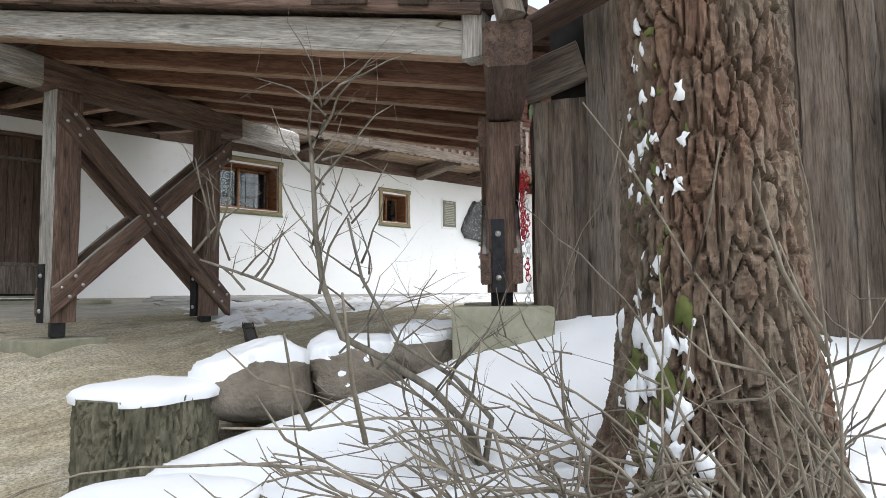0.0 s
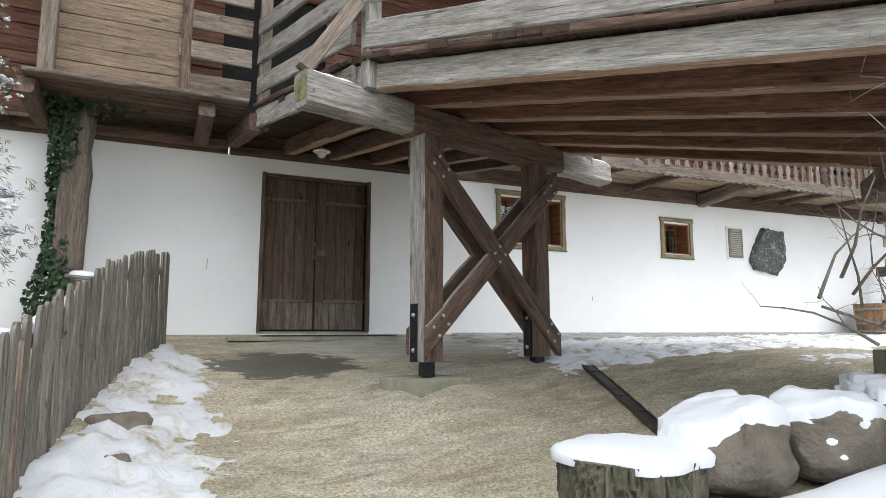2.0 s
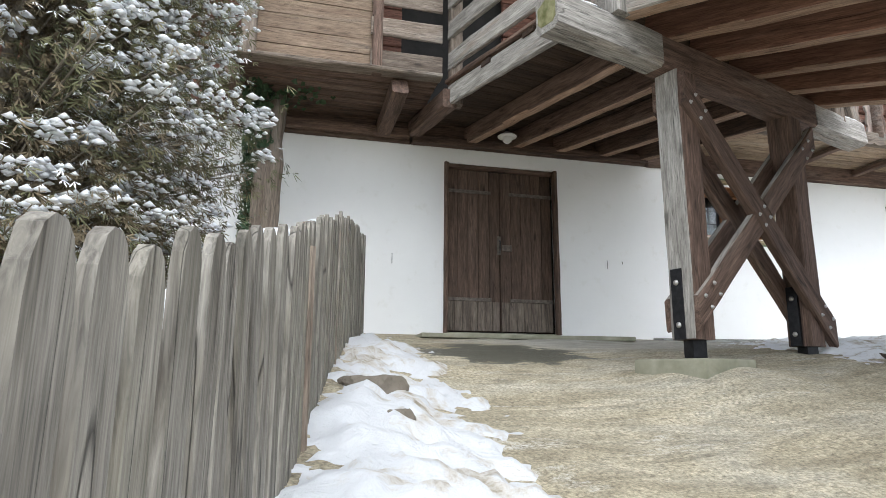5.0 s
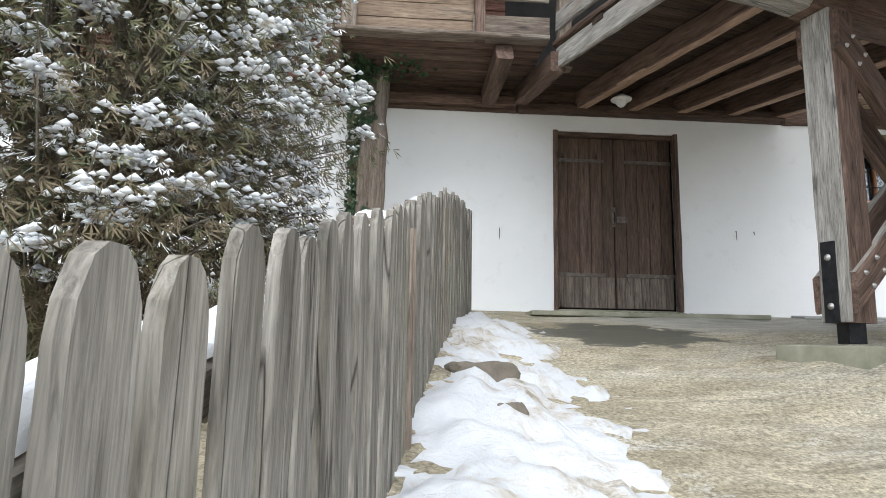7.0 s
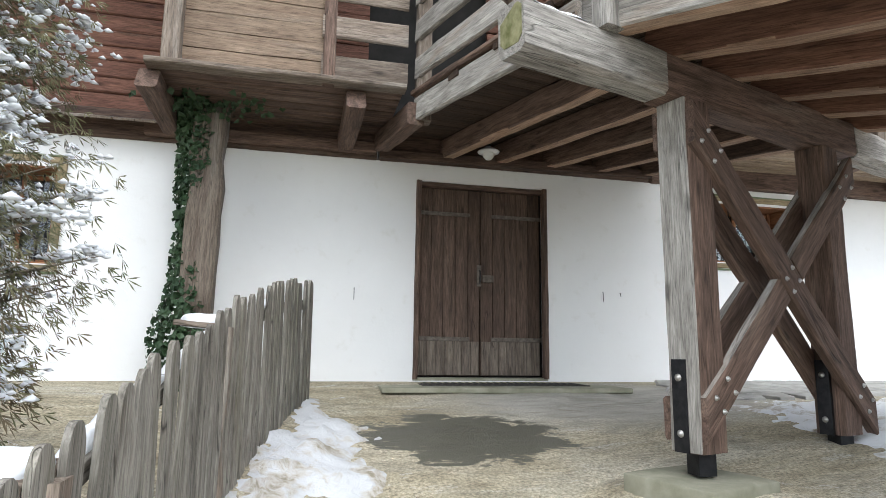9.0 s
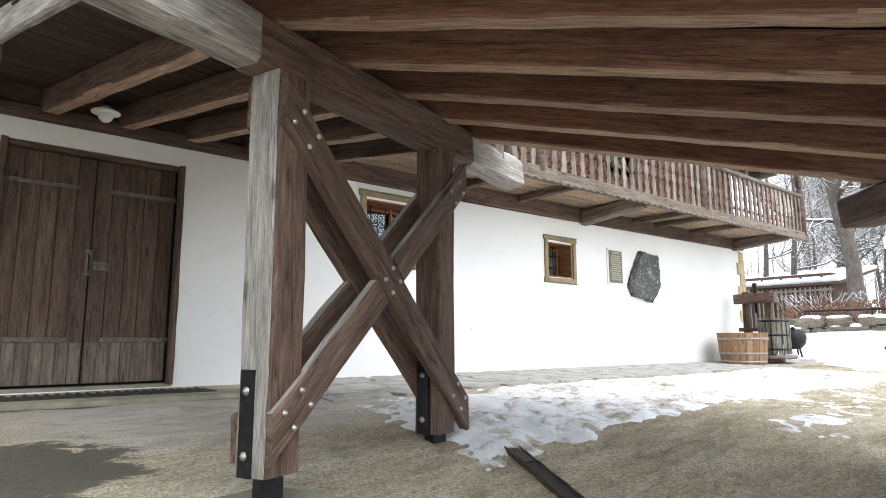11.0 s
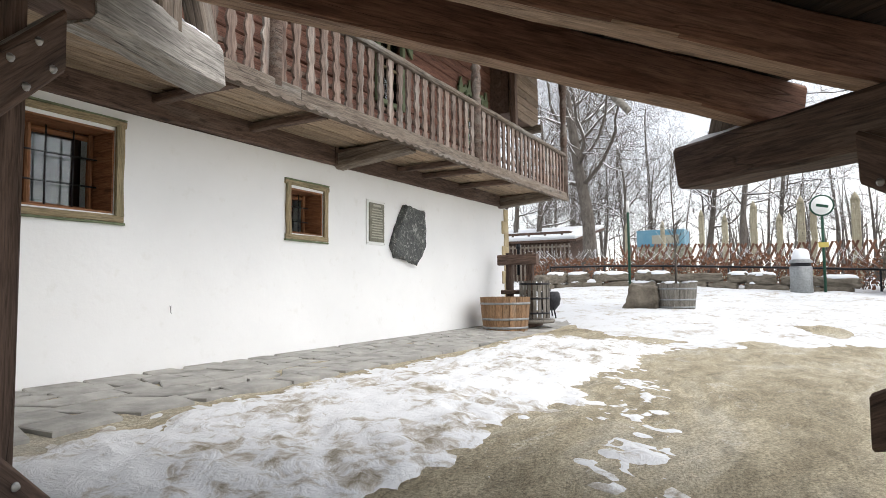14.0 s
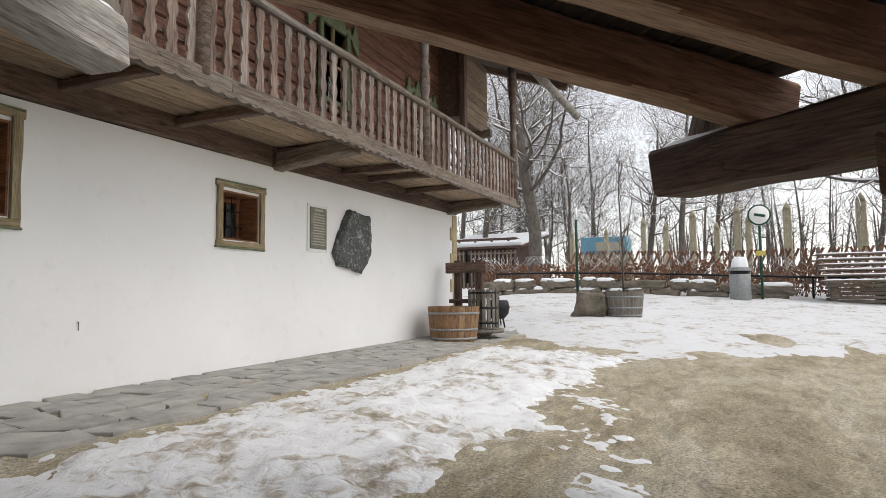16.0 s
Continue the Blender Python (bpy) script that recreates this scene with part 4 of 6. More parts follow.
snow_strip("snow_cap", at(-1.95, -0.02, 2.032), at(-1.5, -0.02, 2.038), 0.17, 0.028, bridge, 1)
snow_strip("snow_cap", at(1.8, 0.01, 2.078), at(2.26, 0.01, 2.085), 0.17, 0.03, bridge, 2)
snow_strip("snow_cap", at2(-0.28, 0.0, 1.388), at2(-0.06, 0.0, 1.393), 0.19, 0.08, bridge, 3)
snow_strip("snow_cap", at2(3.3, 0.01, 1.492), at2(3.75, 0.02, 1.505), 0.20, 0.035, bridge, 4)
snow_strip("snow_cap", at(-1.42, -0.10, 2.317), at2(0.0, 0.16, 1.60), 0.07, 0.022, bridge, 5)


# ---- the long balcony ----
BALC_Y = 8.62


def bz(x):
    return 2.46 + RISE * max(0.0, x - 6.5)


balcony = thing("balcony", pose(9, 9.2, 2.45), "long weathered wooden balcony with sawn baluster boards along the house", "balcony")
for x0, x1 in ((3.9, 6.6), (6.605, 10.7), (10.705, 15.0)):
    timber("edge_beam", (x0, BALC_Y, bz(x0)), (x1, BALC_Y, bz(x1)), 0.12, 0.16, GREYBROWN, balcony, chamfer=0.015)
for k in range(8):
    y0 = BALC_Y + 0.07 + k * 0.155
    timber("floor_board", (3.9, y0 + 0.075, bz(3.9) + 0.10), (14.95, y0 + 0.075, bz(14.95) + 0.10), 0.147, 0.035, FLOORTAN, balcony, step=2.0, chamfer=0.004)
timber("handrail", (3.9, BALC_Y, bz(3.9) + 0.93), (15.0, BALC_Y, bz(15.0) + 0.93), 0.13, 0.075, GREYBROWN, balcony, chamfer=0.02)
timber("lower_rail", (3.9, BALC_Y + 0.05, bz(3.9) + 0.30), (15.0, BALC_Y + 0.05, bz(15.0) + 0.30), 0.03, 0.05, BROWN, balcony)


def baluster_mesh(seed):
    """A flat board sawn to a wavy outline, 0.79 m long."""
    r = np.random.default_rng(seed)
    zs = np.array([0, 0.06, 0.10, 0.14, 0.18, 0.24, 0.30, 0.34, 0.38, 0.42, 0.46, 0.52, 0.58, 0.63, 0.67, 0.72, 0.79])
    ws = np.array([0.052, 0.052, 0.034, 0.048, 0.050, 0.036, 0.028, 0.044, 0.052, 0.044, 0.028, 0.036, 0.050, 0.046, 0.034, 0.052, 0.052]) * r.uniform(1.06, 1.2, 17)
    verts = []
    for y in (-0.014, 0.014):
        for sgn in (-1, 1):
            verts += [(z, sgn * w, y) for z, w in zip(zs, ws)]
    n = len(zs)
    faces = []
    for i in range(n - 1):
        a, b, c, d = i, n + i, 2 * n + i, 3 * n + i
        faces += [(a, a + 1, b + 1, b), (c, d, d + 1, c + 1), (a, c, c + 1, a + 1), (b, b + 1, d + 1, d)]
    faces += [(0, n, 3 * n, 2 * n), (n - 1, 3 * n - 1, 4 * n - 1, 2 * n - 1)]
    return mesh_from("baluster", verts, faces, BALUSTER)


shapes = [baluster_mesh(s) for s in range(4)]
x, k = 4.0, 0
while x < 14.95:
    if abs(x - 10.55) > 0.1 and abs(x - 14.9) > 0.06:
        part("baluster", shapes[k % 4], balcony, along((x, BALC_Y, bz(x) + 0.15), (x + rng.normal(0, 0.006), BALC_Y, bz(x) + 1.0), (0, -1, 0)))
    x += 0.20
    k += 1
# turned posts that carry the eaves
for x in (6.3, 10.55, 14.9):
    prof = [(0.075, 0), (0.075, 0.95), (0.085, 0.97), (0.05, 1.02), (0.075, 1.12), (0.08, 1.3), (0.055, 1.42), (0.085, 1.46), (0.05, 1.52), (0.062, 1.7), (0.075, 2.0), (0.055, 2.15), (0.085, 2.2), (0.085, 3.0)]
    part("turned_post", lathe(prof, 14, BALUSTER, "turned_post"), balcony, pose(x, BALC_Y, bz(x) + 0.1), "turned weathered balcony post")
for x, big in ((5.95, 0), (7.15, 0), (8.75, 1), (10.15, 0), (10.9, 0), (12.2, 0), (14.15, 1)):
    if big:
        timber("console", (x, 9.85, bz(x) - 0.17), (x, 8.72, bz(x) - 0.06), 0.20, 0.22, GREYBROWN, balcony, chamfer=0.03, cut1=-0.16)
        timber("console", (x, 9.85, bz(x) - 0.02), (x, 8.66, bz(x) - 0.02), 0.18, 0.11, BROWN, balcony)
    else:
        timber("floor_joist", (x, 9.85, bz(x) + 0.01), (x, 8.72, bz(x) + 0.01), 0.10, 0.085, BROWN, balcony)
# scalloped trim under the edge beam
def scallop(x0, x1, y, zf, parent, mat):
    n = int((x1 - x0) / 0.028)
    verts, faces = [], []
    for k in range(n + 1):
        x = x0 + (x1 - x0) * k / n
        z = zf(x) + 0.035
        low = 0.035 + 0.028 * abs(math.sin(math.pi * (x - x0) / 0.16))
        for yy in (y, y + 0.018):
            verts += [(x, yy, z), (x, yy, z - low)]
    for k in range(n):
        a = k * 4
        faces += [(a, a + 1, a + 5, a + 4), (a + 2, a + 6, a + 7, a + 3), (a + 1, a + 3, a + 7, a + 5), (a, a + 4, a + 6, a + 2)]
    faces += [(0, 2, 3, 1), (n * 4, n * 4 + 1, n * 4 + 3, n * 4 + 2)]
    part("scalloped_trim", mesh_from("scalloped_trim", verts, faces, mat), parent)


scallop(3.9, 14.95, BALC_Y - 0.082, bz, balcony, GREYBROWN)

# ---- upper windows with carved green heads ----
def carved_window(name, x0, x1, z0, z1):
    w = thing(name, pose((x0 + x1) / 2, 9.9, z0), "upper window with a carved green-painted scroll head", "window", kind="structure")
    for x in (x0, x1):
        timber("window_frame", (x, 9.90, z0), (x, 9.90, z1), 0.09, 0.06, GREEN, w, up=(0, -1, 0))
    for z in (z0, z1 - 0.05):
        timber("window_frame", (x0, 9.89, z), (x1, 9.89, z), 0.06, 0.08, GREEN, w)
    timber("sash", ((x0 + x1) / 2, 9.93, z0), ((x0 + x1) / 2, 9.93, z1), 0.05, 0.05, TRIMPAINT, w, up=(0, -1, 0))
    timber("sash", (x0, 9.94, (z0 + z1) / 2), (x1, 9.94, (z0 + z1) / 2), 0.04, 0.05, TRIMPAINT, w)
    part("pane", block(x1 - x0, 0.006, z1 - z0, GLASS, 0), w, pose((x0 + x1) / 2, 9.96, z0))
    part("backing", block(x1 - x0, 0.02, z1 - z0, BLACKROOM, 0), w, pose((x0 + x1) / 2, 10.02, z0))
    n, cx, half = 60, (x0 + x1) / 2, (x1 - x0) * 0.95
    top, bot = [], []
    for k in range(n + 1):
        s = -1 + 2 * k / n
        a = abs(s)
        top.append((cx + s * half, z1 + 0.06 + 0.16 * math.exp(-((a - 0.25) / 0.16) ** 2) + 0.11 * math.exp(-((a - 0.86) / 0.1) ** 2) + 0.05 * math.cos(a * 22)))
        bot.append((cx + s * half, z1 - 0.04 - (0.20 * smooth(0.62, 0.98, a))))
    verts = [(x, 9.86, z) for x, z in top + bot] + [(x, 9.895, z) for x, z in top + bot]
    m_ = n + 1
    faces = []
    for k in range(n):
        faces += [(k, m_ + k, m_ + k + 1, k + 1), (2 * m_ + k, 2 * m_ + k + 1, 3 * m_ + k + 1, 3 * m_ + k), (k, k + 1, 2 * m_ + k + 1, 2 * m_ + k), (m_ + k, 3 * m_ + k, 3 * m_ + k + 1, m_ + k + 1)]
    part("carved_head", mesh_from("carved_head", verts, faces, GREEN), w, None, "carved green scroll board")


carved_window("window_4", 9.75, 10.45, 3.55, 4.75)
carved_window("window_5", 12.75, 13.45, 3.5, 4.55)

# boarded oriel at the far end of the upper floor
oriel = thing("oriel", pose(14.4, 9.4, 3.9), "pale boarded oriel box under the eaves at the end of the balcony", "oriel", kind="structure")
for k in range(9):
    timber("board", (13.95, 9.45, 4.35 + k * 0.17), (15.6, 9.45, 4.35 + k * 0.17), 0.04, 0.163, TAN, oriel)
timber("corner_post", (13.95, 9.42, 3.95), (13.95, 9.42, 5.7), 0.14, 0.12, BROWN, oriel, up=(0, -1, 0))
timber("bracket", (15.35, 9.95, 4.18), (15.35, 9.25, 4.24), 0.14, 0.16, GREYBROWN, oriel)
part("backing", block(1.6, 0.5, 1.4, BROWN, 0), oriel, pose(14.8, 9.75, 4.38))
gutter = thing("gutter", pose(15.6, 7.9, 5.1), "pale hollowed log gutter sloping from the eaves", "gutter")
part("trough", tubes([[((15.0, 8.6, 6.0), 0.10), ((15.5, 8.03, 5.30), 0.10), ((15.52, 8.0, 5.27), 0.085), ((16.0, 7.45, 4.6), 0.085)]], GREY, 10), gutter)

# ---- boxed landing and loggia beside the bridge ----
loggia = thing("loggia", pose(-0.7, 9.2, 2.66), "tan boarded balcony box with open rails beside the bridge", "balcony")
for k in range(10):
    timber("board", (-1.52, 8.64, 2.655 + k * 0.172), (-0.31, 8.64, 2.655 + k * 0.172), 0.04, 0.167, TAN, loggia, chamfer=0.005)
    timber("board", (-1.50, 8.66, 2.655 + k * 0.172), (-1.50, 9.85, 2.655 + k * 0.172), 0.04, 0.167, TAN, loggia, chamfer=0.005)
timber("corner_post", (-1.57, 8.62, 2.65), (-1.57, 8.62, 4.6), 0.15, 0.12, GREYBROWN, loggia, up=(0, -1, 0))
timber("corner_post", (-0.27, 8.65, 2.60), (-0.27, 8.65, 4.6), 0.11, 0.08, BROWN, loggia, up=(0, -1, 0))
for z in (2.675, 3.055, 3.42, 3.79):
    timber("rail_board", (-0.34, 8.60, z), (0.44, 8.60, z), 0.035, 0.215, GREYBROWN, loggia)
timber("floor_edge", (-1.76, 8.56, 2.60), (0.42, 8.56, 2.60), 0.16, 0.05, GREYBROWN, loggia)
for k in range(8):
    timber("floor_board", (-1.74, 8.69 + k * 0.155, 2.60), (0.40, 8.69 + k * 0.155, 2.60), 0.148, 0.04, DARK, loggia)
for x in (-1.74, -0.02):
    timber("console", (x, 9.85, 2.37), (x, 8.58, 2.39), 0.17, 0.21, DARK, loggia, chamfer=0.02, cut1=-0.12)
timber("wall_log", (-2.0, 9.74, 2.37), (0.30, 9.74, 2.37), 0.14, 0.12, DARK, loggia)
notch = thing("tiled_ledge", pose(-3, 9.6, 2.5), "narrow ledge of weathered wooden shingles on the wall head", "ledge", kind="structure")
for k in range(34):
    x = -1.75 - k * 0.2
    m = along((x, 9.86, 2.56), (x, 9.52, 2.43))
    part("shingle", timber_mesh(0.36, 0.19, 0.022, GREYBROWN, 0.004, 0.002, seed=k % 6, name="shingle"), notch, m)

lamp = thing("wall_lamp", pose(1.477, 9.42, 2.3), "white bulkhead lamp hung under the bridge joists", "lamp")
LAMP = plain("white_enamel", (0.75, 0.75, 0.72), (0.82, 0.82, 0.80), 8, 0.35)
part("shade", lathe([(0.03, 0.1), (0.035, 0.09), (0.11, 0.05), (0.12, 0.04), (0.115, 0.03)], 20, LAMP, "shade"), lamp, pose(1.477, 9.42, 2.365))
part("globe", lathe([(0.0, -0.05), (0.03, -0.045), (0.055, -0.02), (0.06, 0.01), (0.05, 0.04)], 16, LAMP, "globe", False), lamp, pose(1.477, 9.42, 2.365))
part("cord", tubes([[((1.477, 9.42, 2.455), 0.02), ((1.477, 9.42, 2.50), 0.02)]], IRON, 8), lamp)

# ---- what hangs on the white wall ----
plaque = thing("wall_plaque", pose(9.64, 9.78, 1.72), "bronze text plaque on a white backing board", "plaque")
BRONZE = plain("dull_bronze", (0.15, 0.145, 0.115), (0.23, 0.22, 0.17), 12, 0.5, 0.3)
PALE = plain("pale_bronze_letters", (0.34, 0.33, 0.27), (0.42, 0.40, 0.33), 12, 0.5, 0.2)
part("backing_board", block(0.46, 0.012, 0.65, LAMP, 0.003), plaque, pose(9.58, 9.79, 1.36))
part("plate", block(0.37, 0.016, 0.56, BRONZE, 0.004), plaque, pose(9.58, 9.775, 1.405))
for k in range(13):
    w = 0.29 - 0.05 * ((k * 7) % 4) / 3 - (0.1 if k == 0 else 0)
    part("text_line", block(w, 0.003, 0.016 if k else 0.028, PALE, 0), plaque, pose(9.58, 9.765, 1.90 - 0.037 * k if k else 1.915))
for x, z in ((9.375, 1.378), (9.785, 1.378), (9.375, 1.985), (9.785, 1.985)):
    part("screw", block(0.014, 0.006, 0.014, STEEL, 0.002), plaque, pose(x, 9.782, z))

def speckled():
    m, N, L, b = nodes_of("speckled_dark_stone", 0.6)
    vec, _ = coords(N, L, (1, 1, 1), "Object", 0)
    vo = N.new("ShaderNodeTexVoronoi")
    vo.inputs["Scale"].default_value = 16
    L.new(vec, vo.inputs["Vector"])
    f = noise_node(N, L, vec, 11, 6, 0.75, 1.5)
    col = ramp(N, L, f, [(0.36, (0.045, 0.05, 0.05)), (0.56, (0.11, 0.115, 0.11)), (0.64, (0.38, 0.38, 0.35))])
    L.new(col, b.inputs["Base Color"])
    bump(N, L, b, f, 0.8, 0.02)
    return m


SPECK = speckled()
stone_tablet = thing("stone_tablet", pose(10.55, 9.75, 1.4), "irregular dark speckled natural stone tablet fixed to the wall", "stone tablet")
outline = [(0.36, 2.03), (0.55, 2.01), (0.92, 1.99), (0.95, 1.70), (0.93, 1.38), (0.68, 1.10), (0.50, 1.15), (0.08, 1.20), (-0.03, 1.38), (0.10, 1.64)]
rows = []
for depth, shrink in ((0.0, 1.0), (-0.06, 1.0), (-0.10, 0.93)):
    ring = []
    for k in range(len(outline)):
        a, b = outline[k], outline[(k + 1) % len(outline)]
        for s in range(4):
            px, pz = a[0] + (b[0] - a[0]) * s / 4, a[1] + (b[1] - a[1]) * s / 4
            jx, jz = rng.normal(0, 0.008, 2)
            ring.append((9.96 + 0.5 + (px - 0.5 + jx) * shrink, 9.8 + depth, 1.5 + (pz - 1.5 + jz) * shrink))
    rows.append(ring)
n = len(rows[0])
verts = sum(rows, [])
faces = [(j * n + k, j * n + (k + 1) % n, (j + 1) * n + (k + 1) % n, (j + 1) * n + k) for j in range(2) for k in range(n)] + [tuple(range(2 * n, 3 * n))]
me = mesh_from("slab", verts, faces, SPECK)
part("slab", me, stone_tablet)
for x, z, l in ((0.13, 0.87, 0.12), (2.97, 0.93, 0.10), (3.19, 0.96, 0.03), (6.17, 0.55, 0.06)):
    h = thing("wall_hook", pose(x, 9.79, z), "small rusty iron hook in the plaster", "hook", "hooks in the wall")
    part("hook", tubes([[((x, 9.81, z + l / 2), 0.004), ((x, 9.785, z + l / 2), 0.004), ((x, 9.782, z - l / 2), 0.003), ((x, 9.775, z - l / 2 - 0.01), 0.003)]], IRON, 6), h)

# ---- ivy-grown post by the wall ----
ivy_post = thing("ivy_post", pose(-1.4, 9.45, 0), "rough dark post overgrown with ivy beside the wall", "post")
timber("post", (-1.36, 9.55, -0.35), (-1.34, 9.55, 2.62), 0.30, 0.26, GREYBROWN, ivy_post, up=(0, -1, 0), chamfer=0.03, wane=0.012)
IVY = plain("ivy_leaf", (0.020, 0.045, 0.020), (0.055, 0.095, 0.045), 3, 0.45, kind="Object")


def leaf_cloud(points, size, material, name, droop=0.3, seed=3):
    """Many small folded leaves at the points, each with its own turn."""
    r = np.random.default_rng(seed)
    verts, faces = [], []
    for p, nrm in points:
        s = size * r.uniform(0.6, 1.3)
        nn = Vector(nrm) + Vector(r.normal(0, 0.5, 3))
        nn.normalize()
        t = nn.orthogonal().normalized()
        t.rotate(Matrix.Rotation(r.uniform(0, 6.28), 3, nn))
        b = nn.cross(t)
        c = len(verts)
        P = Vector(p)
        verts += [P - t * s * 0.5, P - t * 0.1 * s + b * s * 0.5 + nn * 0.1 * s, P + t * s * 0.6 - nn * s * droop, P - t * 0.1 * s - b * s * 0.5 + nn * 0.1 * s]
        faces += [(c, c + 1, c + 2), (c, c + 2, c + 3)]
    return mesh_from(name, verts, faces, material)


pts = []
for k in range(1900):
    z = rng.uniform(-0.25, 2.6)
    a = rng.uniform(-3.0, -1.10) if rng.random() < 0.85 else rng.uniform(-3.3, -0.6)
    spread = 0.165 + 0.045 * abs(math.sin(z * 2.3)) + (0.12 * smooth(0.9, 0.3, z)) + 0.08 * float(smooth(2.2, 2.6, z))
    rr = spread * rng.uniform(0.75, 1.1)
    pts.append(((-1.42 + rr * math.cos(a), 9.50 + rr * math.sin(a), z), (math.cos(a), math.sin(a), 0.2)))
for k in range(160):
    pts.append(((-1.4 + rng.normal(0, 0.28), 9.2 + rng.normal(0, 0.12), 2.60 - abs(rng.normal(0, 0.07))), (0, -0.6, -0.6)))
part("ivy", leaf_cloud(pts, 0.062, IVY, "ivy"), ivy_post, None, "dark green ivy leaves")

# ---- picket fence ----
fence = thing("picket_fence", pose(-0.9, 6, -0.6), "grey weathered picket fence with rounded tops and snowy rails", "fence")


def picket_mesh(h, w, t, seed):
    r = np.random.default_rng(seed)
    half = w / 2
    prof = [(-half, 0), (half, 0), (half, h - 0.075), (half * 0.93, h - 0.045), (half * 0.62, h - 0.012), (half * 0.25, h), (-half * 0.25, h), (-half * 0.62, h - 0.012), (-half * 0.93, h - 0.045), (-half, h - 0.075)]
    verts = [(z, y + r.normal(0, 0.001), -t / 2) for y, z in prof] + [(z, y, t / 2) for y, z in prof]
    n = len(prof)
    faces = [tuple(range(n)), tuple(range(2 * n - 1, n - 1, -1))] + [(k, k + n, (k + 1) % n + n, (k + 1) % n) for k in range(n)]
    return mesh_from("picket", verts, faces, FENCE)


pick_shapes = [picket_mesh(1.06, 0.090, 0.020, s) for s in range(5)]
y, k = 2.92, 0
while y < 8.80:
    x, z = float(FENCE_X(y)), float(FENCE_Z(y))
    dx = float(FENCE_X(y + 0.05) - FENCE_X(y)) / 0.05
    nrm = Vector((1, -dx, 0)).normalized()
    lean = rng.normal(0, 0.008)
    top = z + rng.normal(0, 0.012)
    part("picket", pick_shapes[k % 5], fence, along((x, y, top - 1.06), (x + nrm.x * lean, y + lean, top), nrm))
    y += 0.136 / math.sqrt(1 + dx * dx) * rng.uniform(0.96, 1.05)
    k += 1
for drop in (0.17, 0.80):
    ys_ = np.linspace(2.90, 8.78, 9)
    for a, b in zip(ys_[:-1], ys_[1:]):
        pa_ = Vector((float(FENCE_X(a)) - 0.055, a, float(FENCE_Z(a)) - drop - 0.06))
        pb_ = Vector((float(FENCE_X(b)) - 0.055, b, float(FENCE_Z(b)) - drop - 0.06))
        timber("rail", pa_, pb_, 0.05, 0.08, FENCE, fence)
        if drop < 0.5 and a < 8:
            snow_strip("snow_cap", pa_ + Vector((-0.01, 0, 0.078)), pb_ + Vector((-0.01, 0, 0.078)), 0.06, 0.05, fence, int(a * 10))
for x, y, z in ((-1.06, 5.0, -0.01), (-0.86, 6.45, 0.39)):
    timber("fence_post", (x, y, z - 1.0), (x, y, z), 0.11, 0.13, GREYBROWN, fence, up=(1, 0, 0))
    part("cap_board", block(0.19, 0.27, 0.025, GREYBROWN, 0.006, 0.002), fence, pose(x, y, z + 0.001, 3, 5, -8))
    part("snow_cap", cap_mesh(0.085, 0.122, 0.030, int(y * 3), 0.12), fence, pose(x, y, z + 0.030, 3, 5, -8))

# ---- snowy arborvitae behind the fence ----
def snowy_leaf(name, dark, light):
    """Evergreen sprays, white where snow lies on them."""
    m, N, L, b = nodes_of(name, 0.7)
    vec, _ = coords(N, L, (1, 1, 1), "Object", 0)
    col = ramp(N, L, noise_node(N, L, vec, 2.2, 5, 0.6), [(0.3, dark), (0.7, light)])
    geo, sep, ad = N.new("ShaderNodeNewGeometry"), N.new("ShaderNodeSeparateXYZ"), N.new("ShaderNodeMath")
    L.new(geo.outputs["Normal"], sep.inputs[0])
    ad.operation = "MULTIPLY_ADD"
    ad.inputs[1].default_value = 1.6
    L.new(noise_node(N, L, vec, 5.0, 4, 0.6), ad.inputs[0])
    L.new(sep.outputs["Z"], ad.inputs[2])
    half = N.new("ShaderNodeMath")
    half.operation = "MULTIPLY"
    half.inputs[1].default_value = 0.5
    L.new(ad.outputs[0], half.inputs[0])
    L.new(mix(N, L, ramp(N, L, half.outputs[0], [(0.70, grey(0.0)), (0.78, grey(1.0))]), col, (0.82, 0.84, 0.86)), b.inputs["Base Color"])
    return m


CONIFER = snowy_leaf("scaly_green_sprays", (0.06, 0.072, 0.036), (0.19, 0.175, 0.09))
BRONZED = plain("bronzed_sprays", (0.085, 0.066, 0.040), (0.17, 0.135, 0.08), 2.2, 0.7, kind="Object")
thuja = thing("snowy_conifer", pose(-2.52, 5.61, -0.8), "tall evergreen arborvitae with drooping sprays dusted with snow", "tree")
base = Vector((-2.52, 5.61, -0.95))
H, R = 5.6, 1.34
trunk_paths, spray_a, spray_b, flakes = [], [], [], []
for s in range(5):
    a = s * 1.3
    foot = base + Vector((0.22 * math.cos(a), 0.22 * math.sin(a), 0))
    trunk_paths.append([(foot, 0.055), (foot + Vector((0.05 * math.cos(a), 0.05 * math.sin(a), 1.2)), 0.045), (foot + Vector((0.1 * math.cos(a), 0.1 * math.sin(a), 3.4)), 0.02)])
limb_paths = []
